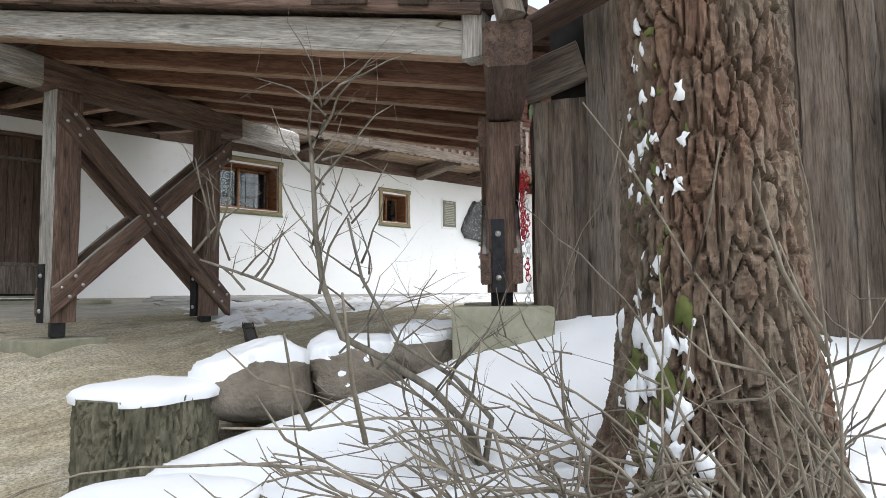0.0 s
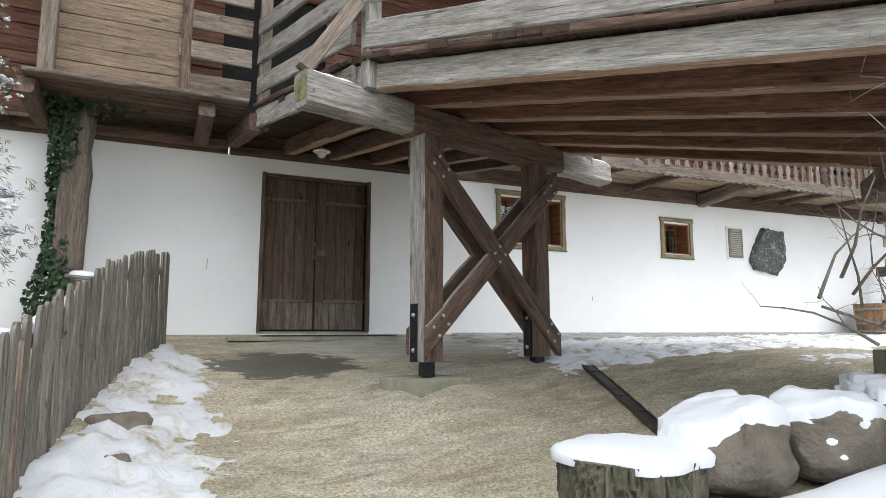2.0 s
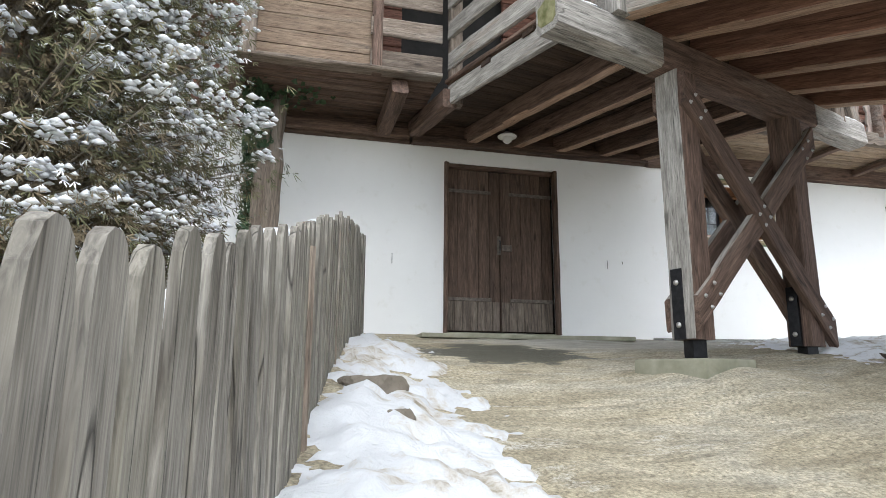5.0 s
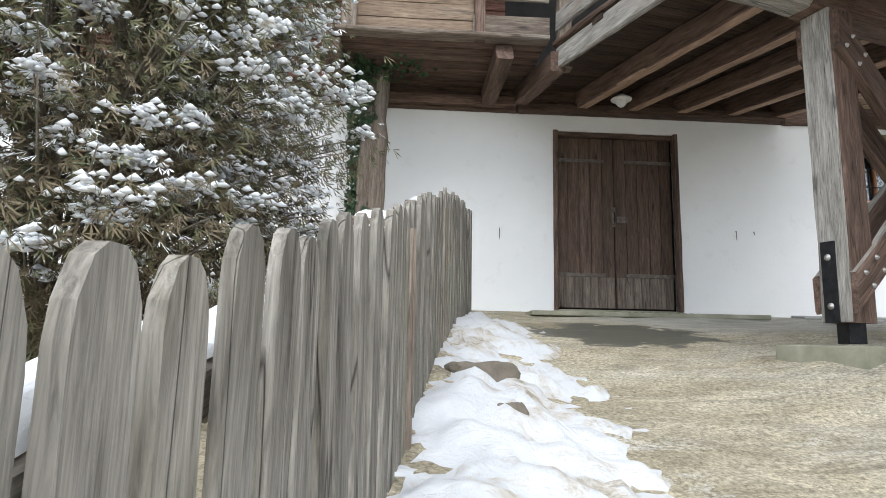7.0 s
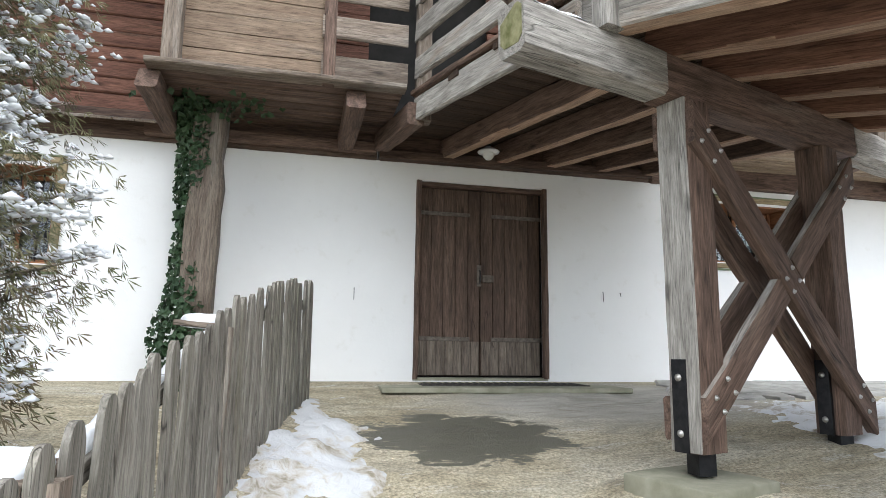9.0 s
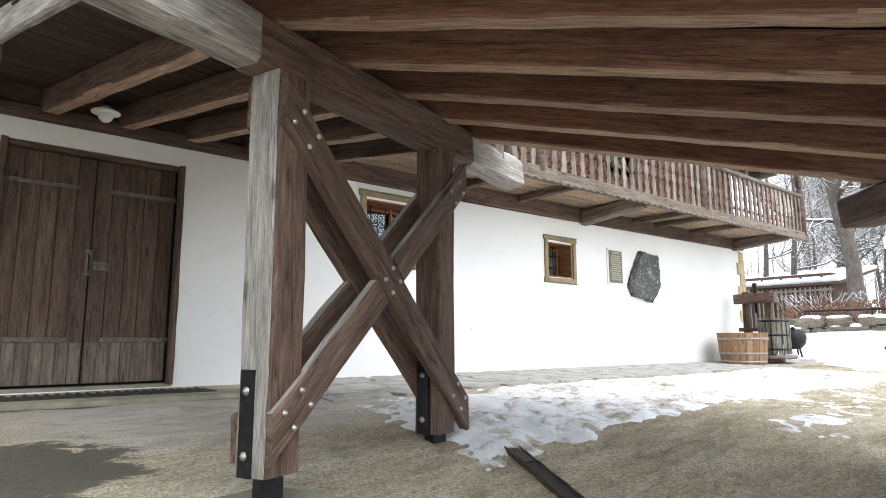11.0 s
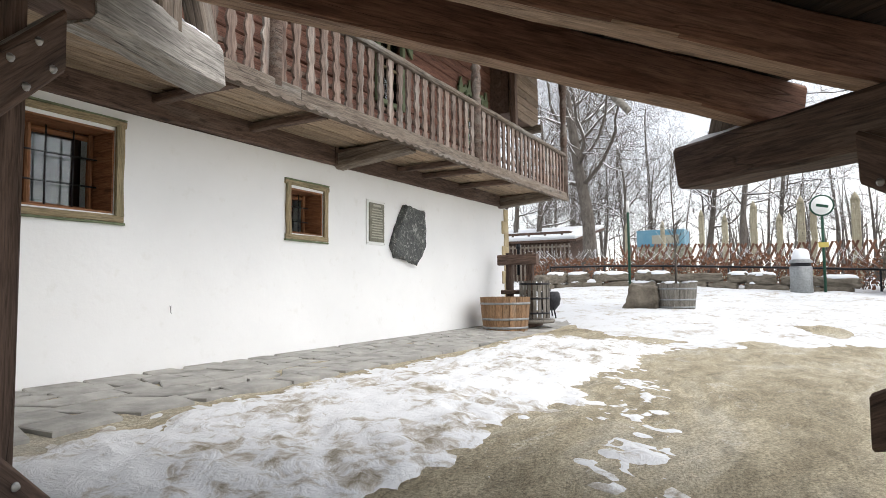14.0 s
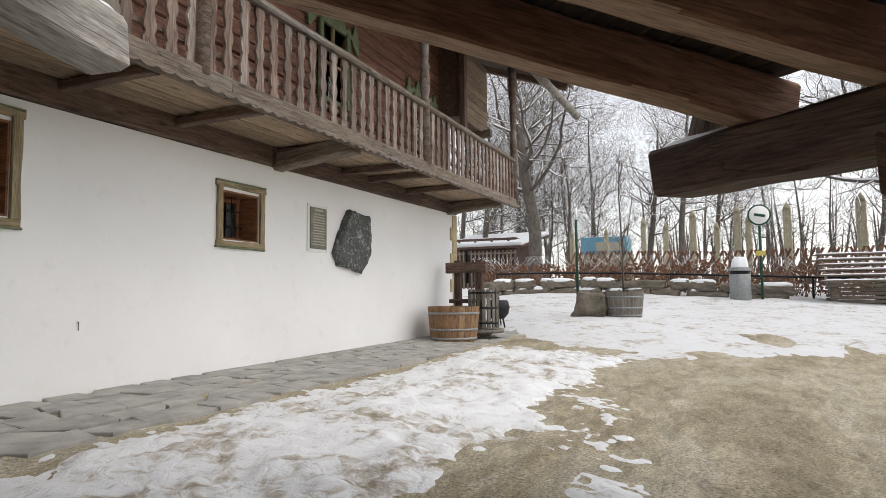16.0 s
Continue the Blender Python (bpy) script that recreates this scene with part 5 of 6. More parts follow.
for k in range(2500):
    h = rng.uniform(0.05, 1.0) ** 0.95
    z = h * H
    a = rng.uniform(0, 2 * math.pi)
    lump = 1 + 0.22 * noise.noise((math.cos(a) * 1.6, math.sin(a) * 1.6, z * 1.3))
    rad = R * lump * (0.74 + 0.26 * math.sin(min(1, (z - 0.4) / 1.8) * math.pi / 2)) * (1 - 0.70 * smooth(1.7, H, z))
    f = math.sqrt(rng.uniform(0.16, 1.0))
    out = Vector((math.cos(a), math.sin(a), 0))
    root = base + out * rad * f * 0.55 + Vector((0, 0, z - 0.25))
    tip = base + out * rad * f + Vector((0, 0, z + rng.normal(0, 0.06)))
    limb_paths.append([(root, 0.007), ((root + tip) / 2 + Vector((0, 0, 0.02)), 0.005), (tip, 0.002)])
    side = out.cross(Vector((0, 0, 1)))
    for j in range(58):
        q = rng.uniform(0.2, 1.12)
        p = root.lerp(tip, q) + side * rng.normal(0, 0.12) + Vector((0, 0, rng.normal(-0.06, 0.09)))
        d = (out * rng.uniform(0.2, 0.9) + side * rng.normal(0, 0.6) + Vector((0, 0, -rng.uniform(0.1, 1.0)))).normalized()
        (spray_b if f < 0.72 or z < 1.6 and rng.random() < 0.6 else spray_a).append((p, d))
    if f > 0.60 and z > 0.6 and rng.random() < 0.40 + 0.60 * smooth(1.0, 2.4, z):
        pad = root.lerp(tip, rng.uniform(0.75, 1.05)) + Vector((0, 0, 0.03))
        wide = rng.uniform(0.02, 0.075)
        for j in range(rng.integers(20, 58)):
            p = pad + side * rng.normal(0, wide) + out * rng.normal(0, wide) + Vector((0, 0, rng.normal(0, 0.012)))
            flakes.append((p, rng.uniform(0.008, 0.026)))


def spray_mesh(items, name, mat, length=0.060, width=0.0032):
    """Narrow forked scale-leaf sprays."""
    verts, faces = [], []
    for p, d in items:
        p, d = Vector(p), Vector(d)
        n = Vector(rng.normal(0, 1, 3))
        side = d.cross(n).normalized()
        ln = length * rng.uniform(0.6, 1.4)
        for ang in (-0.55, 0.0, 0.6):
            e = (d + side * ang).normalized()
            w = e.cross(d.cross(side)).normalized() * width
            c = len(verts)
            q = p + e * ln * (1 if ang == 0 else 0.75)
            verts += [p - w * 0.4, p + e * ln * 0.5 - w, q, p + e * ln * 0.5 + w]
            faces.append((c, c + 1, c + 2, c + 3))
    return mesh_from(name, verts, faces, mat)


def lump_mesh(items, name, material, seed=1):
    """Flat irregular lumps lying against a surface; each item is a point, its normal and a size."""
    r = np.random.default_rng(seed)
    verts, faces = [], []
    for p, nrm, s in items:
        c, n = len(verts), 9
        nrm = Vector(nrm)
        t = Vector((0, 0, 1))
        b = nrm.cross(t).normalized()
        w = [r.uniform(0.35, 1.5) for _ in range(n)]
        for f, h in ((1.0, 0.0), (0.75, 0.28), (0.3, 0.36)):
            for k in range(n):
                a = 2 * math.pi * k / n
                verts.append(Vector(p) + (b * math.cos(a) * 0.75 + t * math.sin(a) * 1.25) * s * w[k] * f + nrm * s * h)
        for j in range(2):
            for k in range(n):
                u, v = c + j * n + k, c + j * n + (k + 1) % n
                faces.append((u, v, v + n, u + n))
        faces.append(tuple(c + 2 * n + k for k in range(n)))
    return mesh_from(name, verts, faces, material, True)


def flake_mesh(items, name, seed=1):
    """Small flattened lumps of snow."""
    r = np.random.default_rng(seed)
    verts, faces = [], []
    for p, s in items:
        c = len(verts)
        a0 = r.uniform(0, 6)
        sx_, sy_ = r.uniform(0.8, 1.3), r.uniform(0.7, 1.2)
        for k in range(6):
            a = k * math.pi / 3
            q = Vector((math.cos(a) * s * sx_ * r.uniform(0.7, 1.2), math.sin(a) * s * sy_ * r.uniform(0.7, 1.2), 0))
            q.rotate(Matrix.Rotation(a0, 3, "Z"))
            verts.append(Vector(p) + q)
        verts.append(Vector(p) + Vector((0, 0, s * 0.8)))
        verts.append(Vector(p) + Vector((0, 0, -s * 0.3)))
        for k in range(6):
            faces += [(c + k, c + (k + 1) % 6, c + 6), (c + (k + 1) % 6, c + k, c + 7)]
    return mesh_from(name, verts, faces, SNOW, True)


part("trunk", tubes(trunk_paths + limb_paths, TWIG, 4, "trunk"), thuja)
part("green_sprays", spray_mesh(spray_a, "green_sprays", CONIFER), thuja, None, "drooping green scale-leaf sprays")
part("bronze_sprays", spray_mesh(spray_b, "bronze_sprays", BRONZED), thuja, None, "bronze-brown inner sprays")
part("snow_dusting", flake_mesh(flakes, "snow_dusting"), thuja, None, "lumps of snow on the sprays")

# ---- the big trunk in the bed ----
def rough_trunk(cx, cy, z0, z1, radius_at, name, across=320, up_=480, depth=0.036, cell=(22.0, 5.2), material=BARK):
    """A trunk with deep plated bark."""
    verts, faces = [], []
    for j in range(up_ + 1):
        z = z0 + (z1 - z0) * j / up_
        for k in range(across):
            a = 2 * math.pi * k / across
            r = radius_at(z, a)
            q = Vector((math.cos(a) * r * cell[0], math.sin(a) * r * cell[0], z * cell[1]))
            q += noise.noise_vector(q * 0.8) * 0.5
            d, _ = noise.voronoi(q)
            ridge = min(1.0, (d[1] - d[0]) / 0.17)
            plate = noise.noise(q * 0.45) * 0.012
            rr = r + depth * (ridge - 0.6) + plate + 0.006 * noise.noise(q * 1.7) + 0.010 * noise.noise(Vector((q.x * 1.6, q.y * 1.6, q.z * 8.0))) + 0.006 * noise.noise(q * 8.0)
            verts.append((cx + rr * math.cos(a), cy + rr * math.sin(a), z))
    for j in range(up_):
        for k in range(across):
            a, b = j * across + k, j * across + (k + 1) % across
            faces.append((a, b, b + across, a + across))
    faces.append(tuple(range(up_ * across, (up_ + 1) * across)))
    return mesh_from(name, verts, faces, material, False)


TX, TY = 3.02, 1.345


def trunk_radius(z, a):
    flare = 0.24 * math.exp(-(z + 1.0) / 0.34)
    return 0.315 + 0.02 * max(0, 0.6 - z) + flare * (1 + 0.35 * math.cos(3 * a + 0.6)) + 0.02 * math.sin(2 * a + z)


big_tree = thing("big_tree", pose(TX, TY, -1.0), "thick old tree trunk with deeply plated grey-red bark", "tree")
part("trunk", rough_trunk(TX, TY, -1.05, 3.4, trunk_radius, "trunk"), big_tree)
crown_paths = []
for k in range(7):
    a = k * 0.9 + 0.3
    p0 = Vector((TX, TY, 3.3))
    d = Vector((math.cos(a) * 0.5, math.sin(a) * 0.5, 1)).normalized()
    pts_ = [(p0, 0.17)]
    for s in range(1, 7):
        d = (d + Vector(rng.normal(0, 0.18, 3))).normalized()
        pts_.append((pts_[-1][0] + d * 1.0, 0.17 * (1 - s / 7.5)))
    crown_paths.append(pts_)
part("crown", tubes(crown_paths, FARBARK, 7, "crown"), big_tree, None, "bare limbs above the trunk")
MOSS = plain("bark_moss", (0.06, 0.075, 0.02), (0.13, 0.14, 0.05), 14, 0.95)
patches, moss = [], []
for k in range(130):
    z = rng.uniform(-0.75, 0.55) if rng.random() < 0.8 else rng.uniform(0.5, 1.3)
    a = math.pi * 0.93 + rng.normal(0, 0.24)
    r = trunk_radius(z, a) + 0.008
    p = Vector((TX + r * math.cos(a), TY + r * math.sin(a), z))
    (patches if rng.random() < 0.62 else moss).append((p, (math.cos(a), math.sin(a), 0), rng.uniform(0.012, 0.05) * (1.25 if z < -0.1 else 0.6)))
for k, item in enumerate(patches):
    part("snow_patch", lump_mesh([item], "snow_patch", SNOW, k), big_tree, None, "snow clinging in the bark")
for k, item in enumerate(moss):
    part("moss_patch", lump_mesh([item], "moss_patch", MOSS, k), big_tree, None, "yellow-green moss cushion")

# ---- stump and stones edging the bed ----
def stump(cx, cy, z0, z1, r, seed):
    t = thing("tree_stump", pose(cx, cy, z0), "sawn bark-covered tree stump capped with snow", "stump", "stumps edging the bed")
    f = lambda z, a: r * (1 + 0.07 * math.sin(2 * a + seed) + 0.05 * math.cos(3 * a))
    part("bark", rough_trunk(cx, cy, z0 - 0.1, z1, f, "bark", 220, 60, 0.028, (22, 4.0), STUMPBARK), t)
    part("snow_cap", cap_mesh(r * 0.98, r * 0.96, 0.05, seed, 0.2), t, pose(cx, cy, z1 + 0.003))


stump(1.70, 3.80, -1.05, -0.525, 0.33, 1)
stump(1.38, 2.72, -1.30, -0.80, 0.36, 2)


def rock_meshes(w, d, h, seed, snowy):
    """A rough angular rock with a flattish top, and the snow that drapes over it."""
    bm = bmesh.new()
    bmesh.ops.create_icosphere(bm, subdivisions=5, radius=1)
    r = np.random.default_rng(seed)
    planes = [(Vector((r.normal(), r.normal(), r.normal(0, 0.5))).normalized(), r.uniform(0.72, 0.95)) for _ in range(9)] + [(Vector((r.normal(0, 0.12), r.normal(0, 0.12), 1)).normalized(), 0.62)]
    for v in bm.verts:
        p = v.co.copy()
        for n_, at_ in planes:
            e = p.dot(n_) - at_
            if e > 0:
                p -= n_ * e * 0.92
        p += noise.noise_vector(p * 1.8 + Vector((seed * 3.1, 0, 0))) * 0.10 + noise.noise_vector(p * 6 + Vector((seed, 0, 0))) * 0.035
        v.co = Vector((p.x * w * 0.6, p.y * d * 0.6, p.z * h * 0.72))
    bm.normal_update()
    me = bpy.data.meshes.new("rock")
    bm.to_mesh(me)
    me.materials.append(STONE)
    me.polygons.foreach_set("use_smooth", [True] * len(me.polygons))
    if not snowy:
        bm.free()
        return me, None
    upness = {}
    for v in bm.verts:
        k = v.normal.z + 0.14 * noise.noise(v.co * 4 + Vector((0, seed, 0))) + 0.06 * noise.noise(v.co * 14)
        upness[v] = float(smooth(0.42, 0.80, k))
    bmesh.ops.delete(bm, geom=[f for f in bm.faces if max(upness[v] for v in f.verts) <= 0.0], context="FACES")
    for v in bm.verts:
        v.co += Vector((0, 0, 0.05 * upness[v])) + v.normal * (0.014 * upness[v] - 0.003)
    cap = bpy.data.meshes.new("snow_cap")
    bm.to_mesh(cap)
    bm.free()
    cap.materials.append(SNOW)
    cap.polygons.foreach_set("use_smooth", [True] * len(cap.polygons))
    return me, cap


def boulder(cx, cy, z0, w, d, h, turn, seed, cap=True, label="angular grey-brown stone edging the bed, draped with snow"):
    b = thing("edging_stone", pose(cx, cy, z0), label, "stone", "stones edging the bed")
    rock, snow = rock_meshes(w, d, h, seed, cap)
    part("rock", rock, b, pose(cx, cy, z0 + h * 0.52, 0, 0, turn))
    if snow:
        part("snow_cap", snow, b, pose(cx, cy, z0 + h * 0.52, 0, 0, turn), "fresh snow draped over the stone")


boulder(2.34, 3.82, -0.76, 0.72, 0.50, 0.38, 12, 3)
boulder(2.93, 3.68, -0.68, 0.60, 0.42, 0.34, -8, 4)
boulder(3.46, 3.54, -0.62, 0.62, 0.40, 0.32, 5, 5)
boulder(3.80, 3.95, -0.55, 0.50, 0.38, 0.26, 30, 6)
boulder(-0.79, 5.30, -0.88, 0.22, 0.18, 0.24, 30, 8, False, "small mossy stone by the fence")
boulder(-0.56, 5.98, -0.66, 0.34, 0.20, 0.17, 10, 9, False, "small dark stone by the fence")
boulder(-0.53, 5.36, -0.81, 0.14, 0.12, 0.17, 10, 10, False, "small mossy stone by the fence")

# ---- bare shrub and brushwood in the bed ----
def shrub_paths(root, stems, height, lean, seed, thick=0.016, twigs=7):
    r = np.random.default_rng(seed)
    paths = []

    def grow(p, d, length, rad, depth):
        n = max(3, int(length / 0.09))
        pts_ = [(Vector(p), rad)]
        for s in range(1, n + 1):
            d = (d + Vector(r.normal(0, 0.16, 3))).normalized()
            pts_.append((pts_[-1][0] + d * length / n, rad * (1 - 0.72 * s / n)))
            if depth < 3 and r.random() < (0.55 if depth else 0.5):
                dd = (d + Vector(r.normal(0, 0.75, 3)) + Vector((0, 0, 0.12))).normalized()
                grow(pts_[-1][0], dd, length * r.uniform(0.3, 0.6), pts_[-1][1] * 0.6, depth + 1)
        paths.append(pts_)

    for k in range(stems):
        a = r.uniform(0, 2 * math.pi)
        d = Vector((math.cos(a) * lean, math.sin(a) * lean, 1)).normalized()
        grow(Vector(root) + Vector(r.normal(0, 0.04, 3)), d, height * r.uniform(0.7, 1.1), thick * r.uniform(0.7, 1.1), 0)
    return paths


GREYTWIG = bark_material("grey_lichen_twigs", (0.075, 0.068, 0.055), (0.21, 0.19, 0.155))
shrub = thing("bare_shrub", pose(2.68, 2.27, -0.8), "leafless grey shrub with tangled thin branches in the bed", "shrub")
limb = [(2.68, 2.27, -0.85), (2.60, 2.28, -0.62), (2.42, 2.32, -0.44), (2.22, 2.40, -0.30), (2.04, 2.45, -0.20), (1.95, 2.46, 0.02), (1.91, 2.45, 0.22), (1.90, 2.45, 0.40), (1.88, 2.44, 0.56), (1.96, 2.46, 0.70)]
limb2 = [(2.68, 2.27, -0.85), (2.72, 2.25, -0.60), (2.62, 2.38, -0.42), (2.45, 2.60, -0.25), (2.35, 2.75, 0.05), (2.30, 2.80, 0.35)]
limb3 = [(2.10, 2.43, -0.24), (1.92, 2.50, -0.05), (1.72, 2.62, 0.05), (1.55, 2.72, 0.12)]
paths = []
for line, r0 in ((limb, 0.021), (limb2, 0.016), (limb3, 0.010)):
    n = len(line)
    paths.append([(Vector(p), r0 * (1 - 0.7 * k / n)) for k, p in enumerate(line)])
    for k in range(2, n):
        for sub_ in shrub_paths(line[k], 2 if k < n - 2 else 4, 0.55 if k < n - 2 else 0.42, 1.1, 50 + k * 3 + n, 0.0065):
            paths.append(sub_)
for path in paths:
    part("branch", tubes([path], GREYTWIG, 5, "branch"), shrub)
shrub = thing("bare_shrub", pose(2.6, 2.2, -0.9), "leafless low shrub with arching thin twigs in the snow", "shrub")
for path in shrub_paths((2.62, 2.25, -0.9), 7, 0.75, 1.3, 8, 0.014):
    part("branch", tubes([path], TWIG, 5, "branch"), shrub)
r_ = np.random.default_rng(31)
brush = thing("brushwood", pose(2.0, 1.3, -0.9), "tangle of long pale dead twigs before the big trunk", "brushwood")
paths = []
for k in range(105):
    a = Vector((r_.uniform(1.9, 2.85), r_.uniform(0.30, 2.0), -0.95 + r_.uniform(0, 0.3)))
    d = Vector((r_.normal(-0.5, 0.7), r_.normal(0.25, 0.7), r_.uniform(-0.02, 0.75))).normalized()
    ln, n = r_.uniform(0.5, 1.7), 12
    pts_ = [(a, r_.uniform(0.003, 0.010))]
    for s in range(n):
        d = (d + Vector(r_.normal(0, 0.13, 3)) + Vector((0, 0, -0.04))).normalized()
        q = pts_[-1][0] + d * ln / n
        q.z = max(q.z, float(land(q.x, q.y)) + 0.1)
        near_eye = Vector((q.x - 0.6, q.y - 0.29, 0)).length
        if near_eye < 0.75:
            break
        pts_.append((q, pts_[0][1] * (1 - 0.75 * (s + 1) / n)))
        if r_.random() < 0.35:
            e = (d + Vector(r_.normal(0, 0.7, 3))).normalized()
            paths.append([(q, 0.004), (q + e * 0.12, 0.003), (q + e * 0.2 + Vector((0, 0, 0.05)), 0.0015)])
    if len(pts_) > 2:
        paths.append(pts_)
for path in paths:
    part("twig", tubes([path], TWIG, 5, "twig"), brush)

# ---- boarded wall of the shed beside the ramp ----
shed = thing("shed_wall", pose(4.3, 2.0, -0.5), "grey-brown vertical board wall of the shed beside the ramp", "wall", kind="structure")
A_, B_ = Vector((3.97, 2.97, 0)), Vector((5.05, 0.55, 0))
dirn = (B_ - A_).normalized()
out = Vector((-dirn.y, dirn.x, 0)) * -1
n = 26
for k in range(n):
    c = A_ + dirn * (0.075 + k * 0.125)
    zb = -0.26 - 0.12 * k / n * 2
    zt = 1.30 if k < 3 else 3.2
    off = 0.022 if k % 2 else 0.0
    timber("board", c + out * off + Vector((0, 0, zb)), c + out * off + Vector((0, 0, zt)), 0.145, 0.026, SHEDWOOD, shed, up=out, chamfer=0.004)
timber("top_beam", A_ + dirn * -0.02 + out * 0.03 + Vector((0, 0, 1.3)), A_ + dirn * 0.40 + out * 0.03 + Vector((0, 0, 1.42)), 0.08, 0.28, SHEDWOOD, shed)
timber("base_beam", A_ + out * 0.03 + Vector((0, 0, -0.40)), B_ + dirn * 1.2 + out * 0.03 + Vector((0, 0, -0.62)), 0.16, 0.14, SHEDWOOD, shed)
timber("roof_edge", A_ + dirn * -0.15 + out * 0.25 + Vector((0, 0, 1.62)), A_ + dirn * 2.6 + out * 0.25 + Vector((0, 0, 2.7)), 0.3, 0.05, DARK, shed)
part("backing", block(3.4, 0.06, 3.4, BLACKROOM, 0), shed, Matrix.Translation((A_ + B_) / 2 - out * 0.06 + dirn * 0.5 + Vector((0, 0, -0.4))) @ pose(0, 0, 0, 0, 0, math.degrees(math.atan2(dirn.y, dirn.x))))
ALGAE = wood("algae_green_timber", (0.06, 0.062, 0.04), (0.13, 0.13, 0.085), 0.4, weather=(0.15, 0.13, 0.09), amount=0.4)
c = A_ + dirn * 2.15 + out * 0.06
post = timber("corner_post", c + Vector((0, 0, -0.55)), c + Vector((0, 0, 1.15)), 0.2, 0.18, ALGAE, shed, "green algae-stained post", up=out)

# added dark boards that stand for the shaded gap behind the bridge post
for k in range(8):
    c = A_ + U2 * (0.06 + k * 0.125) + V2 * -0.06
    timber("board", c + Vector((0, 0, -0.3)), c + Vector((0, 0, 1.4)), 0.13, 0.026, DARK, shed, up=V2)

chain = thing("chain", pose(3.8, 2.95, 0.2), "red and white plastic barrier chain hanging by the post", "chain")
REDP = plain("red_plastic", (0.36, 0.02, 0.03), (0.45, 0.04, 0.05), 8, 0.4)
WHITEP = plain("white_plastic", (0.6, 0.6, 0.58), (0.7, 0.7, 0.68), 8, 0.4)
for col in range(2):
    for k in range(24):
        ring = [((0.018 * math.cos(t) , 0.0, 0.026 * math.sin(t)), 0.0045) for t in np.linspace(0, 2 * math.pi, 11)]
        z = 0.78 - k * 0.037 if col == 0 else 0.78 - k * 0.019
        part("link", tubes([ring], REDP if (k // 4 + col) % 2 == 0 or col == 1 else WHITEP, 5, "link"), chain, Matrix.Translation((3.82 - 0.02 * col + 0.008 * math.sin(k), 2.92 + 0.02 * col, z)) @ pose(0, 0, 0, 0, 0, 90 * (k % 2) + 20))


# ---- drain, tub, press and iron pot ----
STEELRUST = plain("rusty_rail", (0.06, 0.045, 0.035), (0.12, 0.09, 0.07), 12, 0.7, 0.3)
drain = thing("drain_channel", pose(3.0, 5.9, -0.4), "dark iron drain channel across the yard", "drain")
da, db = Vector((3.66, 6.82, 0)), Vector((2.75, 4.6, 0))
n = 12
for k in range(n):
    c0, c1 = da.lerp(db, k / n), da.lerp(db, (k + 0.99) / n)
    c0.z, c1.z = float(land(c0.x, c0.y)) - 0.004, float(land(c1.x, c1.y)) - 0.004
    timber("grate", c0, c1, 0.085, 0.025, IRON, drain, chamfer=0.005)
    side = Vector((-(db - da).y, (db - da).x, 0)).normalized() * 0.05
    timber("edge_rail", c0 + side, c1 + side, 0.012, 0.032, STEELRUST, drain, chamfer=0.002)
    timber("edge_rail", c0 - side, c1 - side, 0.012, 0.032, STEELRUST, drain, chamfer=0.002)


def staved_tub(name, cx, cy, z, r0, r1, h, mats, hoops, label, category="tub", fill=0.06, n=22, group=""):
    t = thing(name, pose(cx, cy, z), label, category, group)
    for k in range(n):
        a0, a1 = 2 * math.pi * k / n + 0.008, 2 * math.pi * (k + 1) / n - 0.008
        verts = []
        for zz, r in ((0, r0), (h * 0.5, (r0 + r1) / 2 * 1.015), (h, r1)):
            for rr in (r, r - 0.03):
                for a in (a0, a1):
                    verts.append((zz, rr * math.cos(a), rr * math.sin(a)))
        faces = []
        for j in range(2):
            o = j * 4
            faces += [(o, o + 4, o + 5, o + 1), (o + 2, o + 3, o + 7, o + 6), (o, o + 2, o + 6, o + 4), (o + 1, o + 5, o + 7, o + 3)]
        faces += [(0, 1, 3, 2), (8, 10, 11, 9)]
        me = mesh_from("stave", verts, faces, mats[k % len(mats)])
        part("stave", me, t, Matrix.Translation((cx, cy, z)) @ Matrix(((0, 1, 0, 0), (0, 0, 1, 0), (1, 0, 0, 0), (0, 0, 0, 1))))
    for f in hoops:
        r = r0 + (r1 - r0) * f + 0.004
        part("hoop", lathe([(r, 0), (r + 0.008, 0.003), (r + 0.008, 0.037), (r + 0.001, 0.04)], 32, STEELGREY, "hoop", False), t, pose(cx, cy, z + h * f))
    # near-black disc set just below the rim stands for the dark inside
    part("bottom", lathe([(r1 - 0.04, 0), (r1 - 0.04, 0.02)], 24, BLACKROOM, "bottom"), t, pose(cx, cy, z + h * (1 - fill) - 0.02))
    return t


STEELGREY = plain("galvanised_hoop", (0.20, 0.21, 0.21), (0.32, 0.33, 0.33), 14, 0.5, 0.5)
OAK = wood("oak_staves", (0.24, 0.13, 0.065), (0.42, 0.26, 0.15), 0.3, weather=(0.34, 0.27, 0.20), amount=0.2)
GREYOAK = wood("grey_oak_staves", (0.14, 0.125, 0.105), (0.27, 0.25, 0.22), 0.4)
staved_tub("wooden_tub", 12.75, 9.12, -0.06, 0.40, 0.46, 0.62, [OAK], (0.08, 0.33, 0.78), "orange-brown staved wooden tub with grey metal hoops")
press = thing("cider_press", pose(13.7, 9.2, 0), "old dark wooden screw press with a slatted basket", "press")
part("base", block(0.7, 0.62, 0.10, DARK, 0.01), press, pose(13.65, 9.15, -0.03))
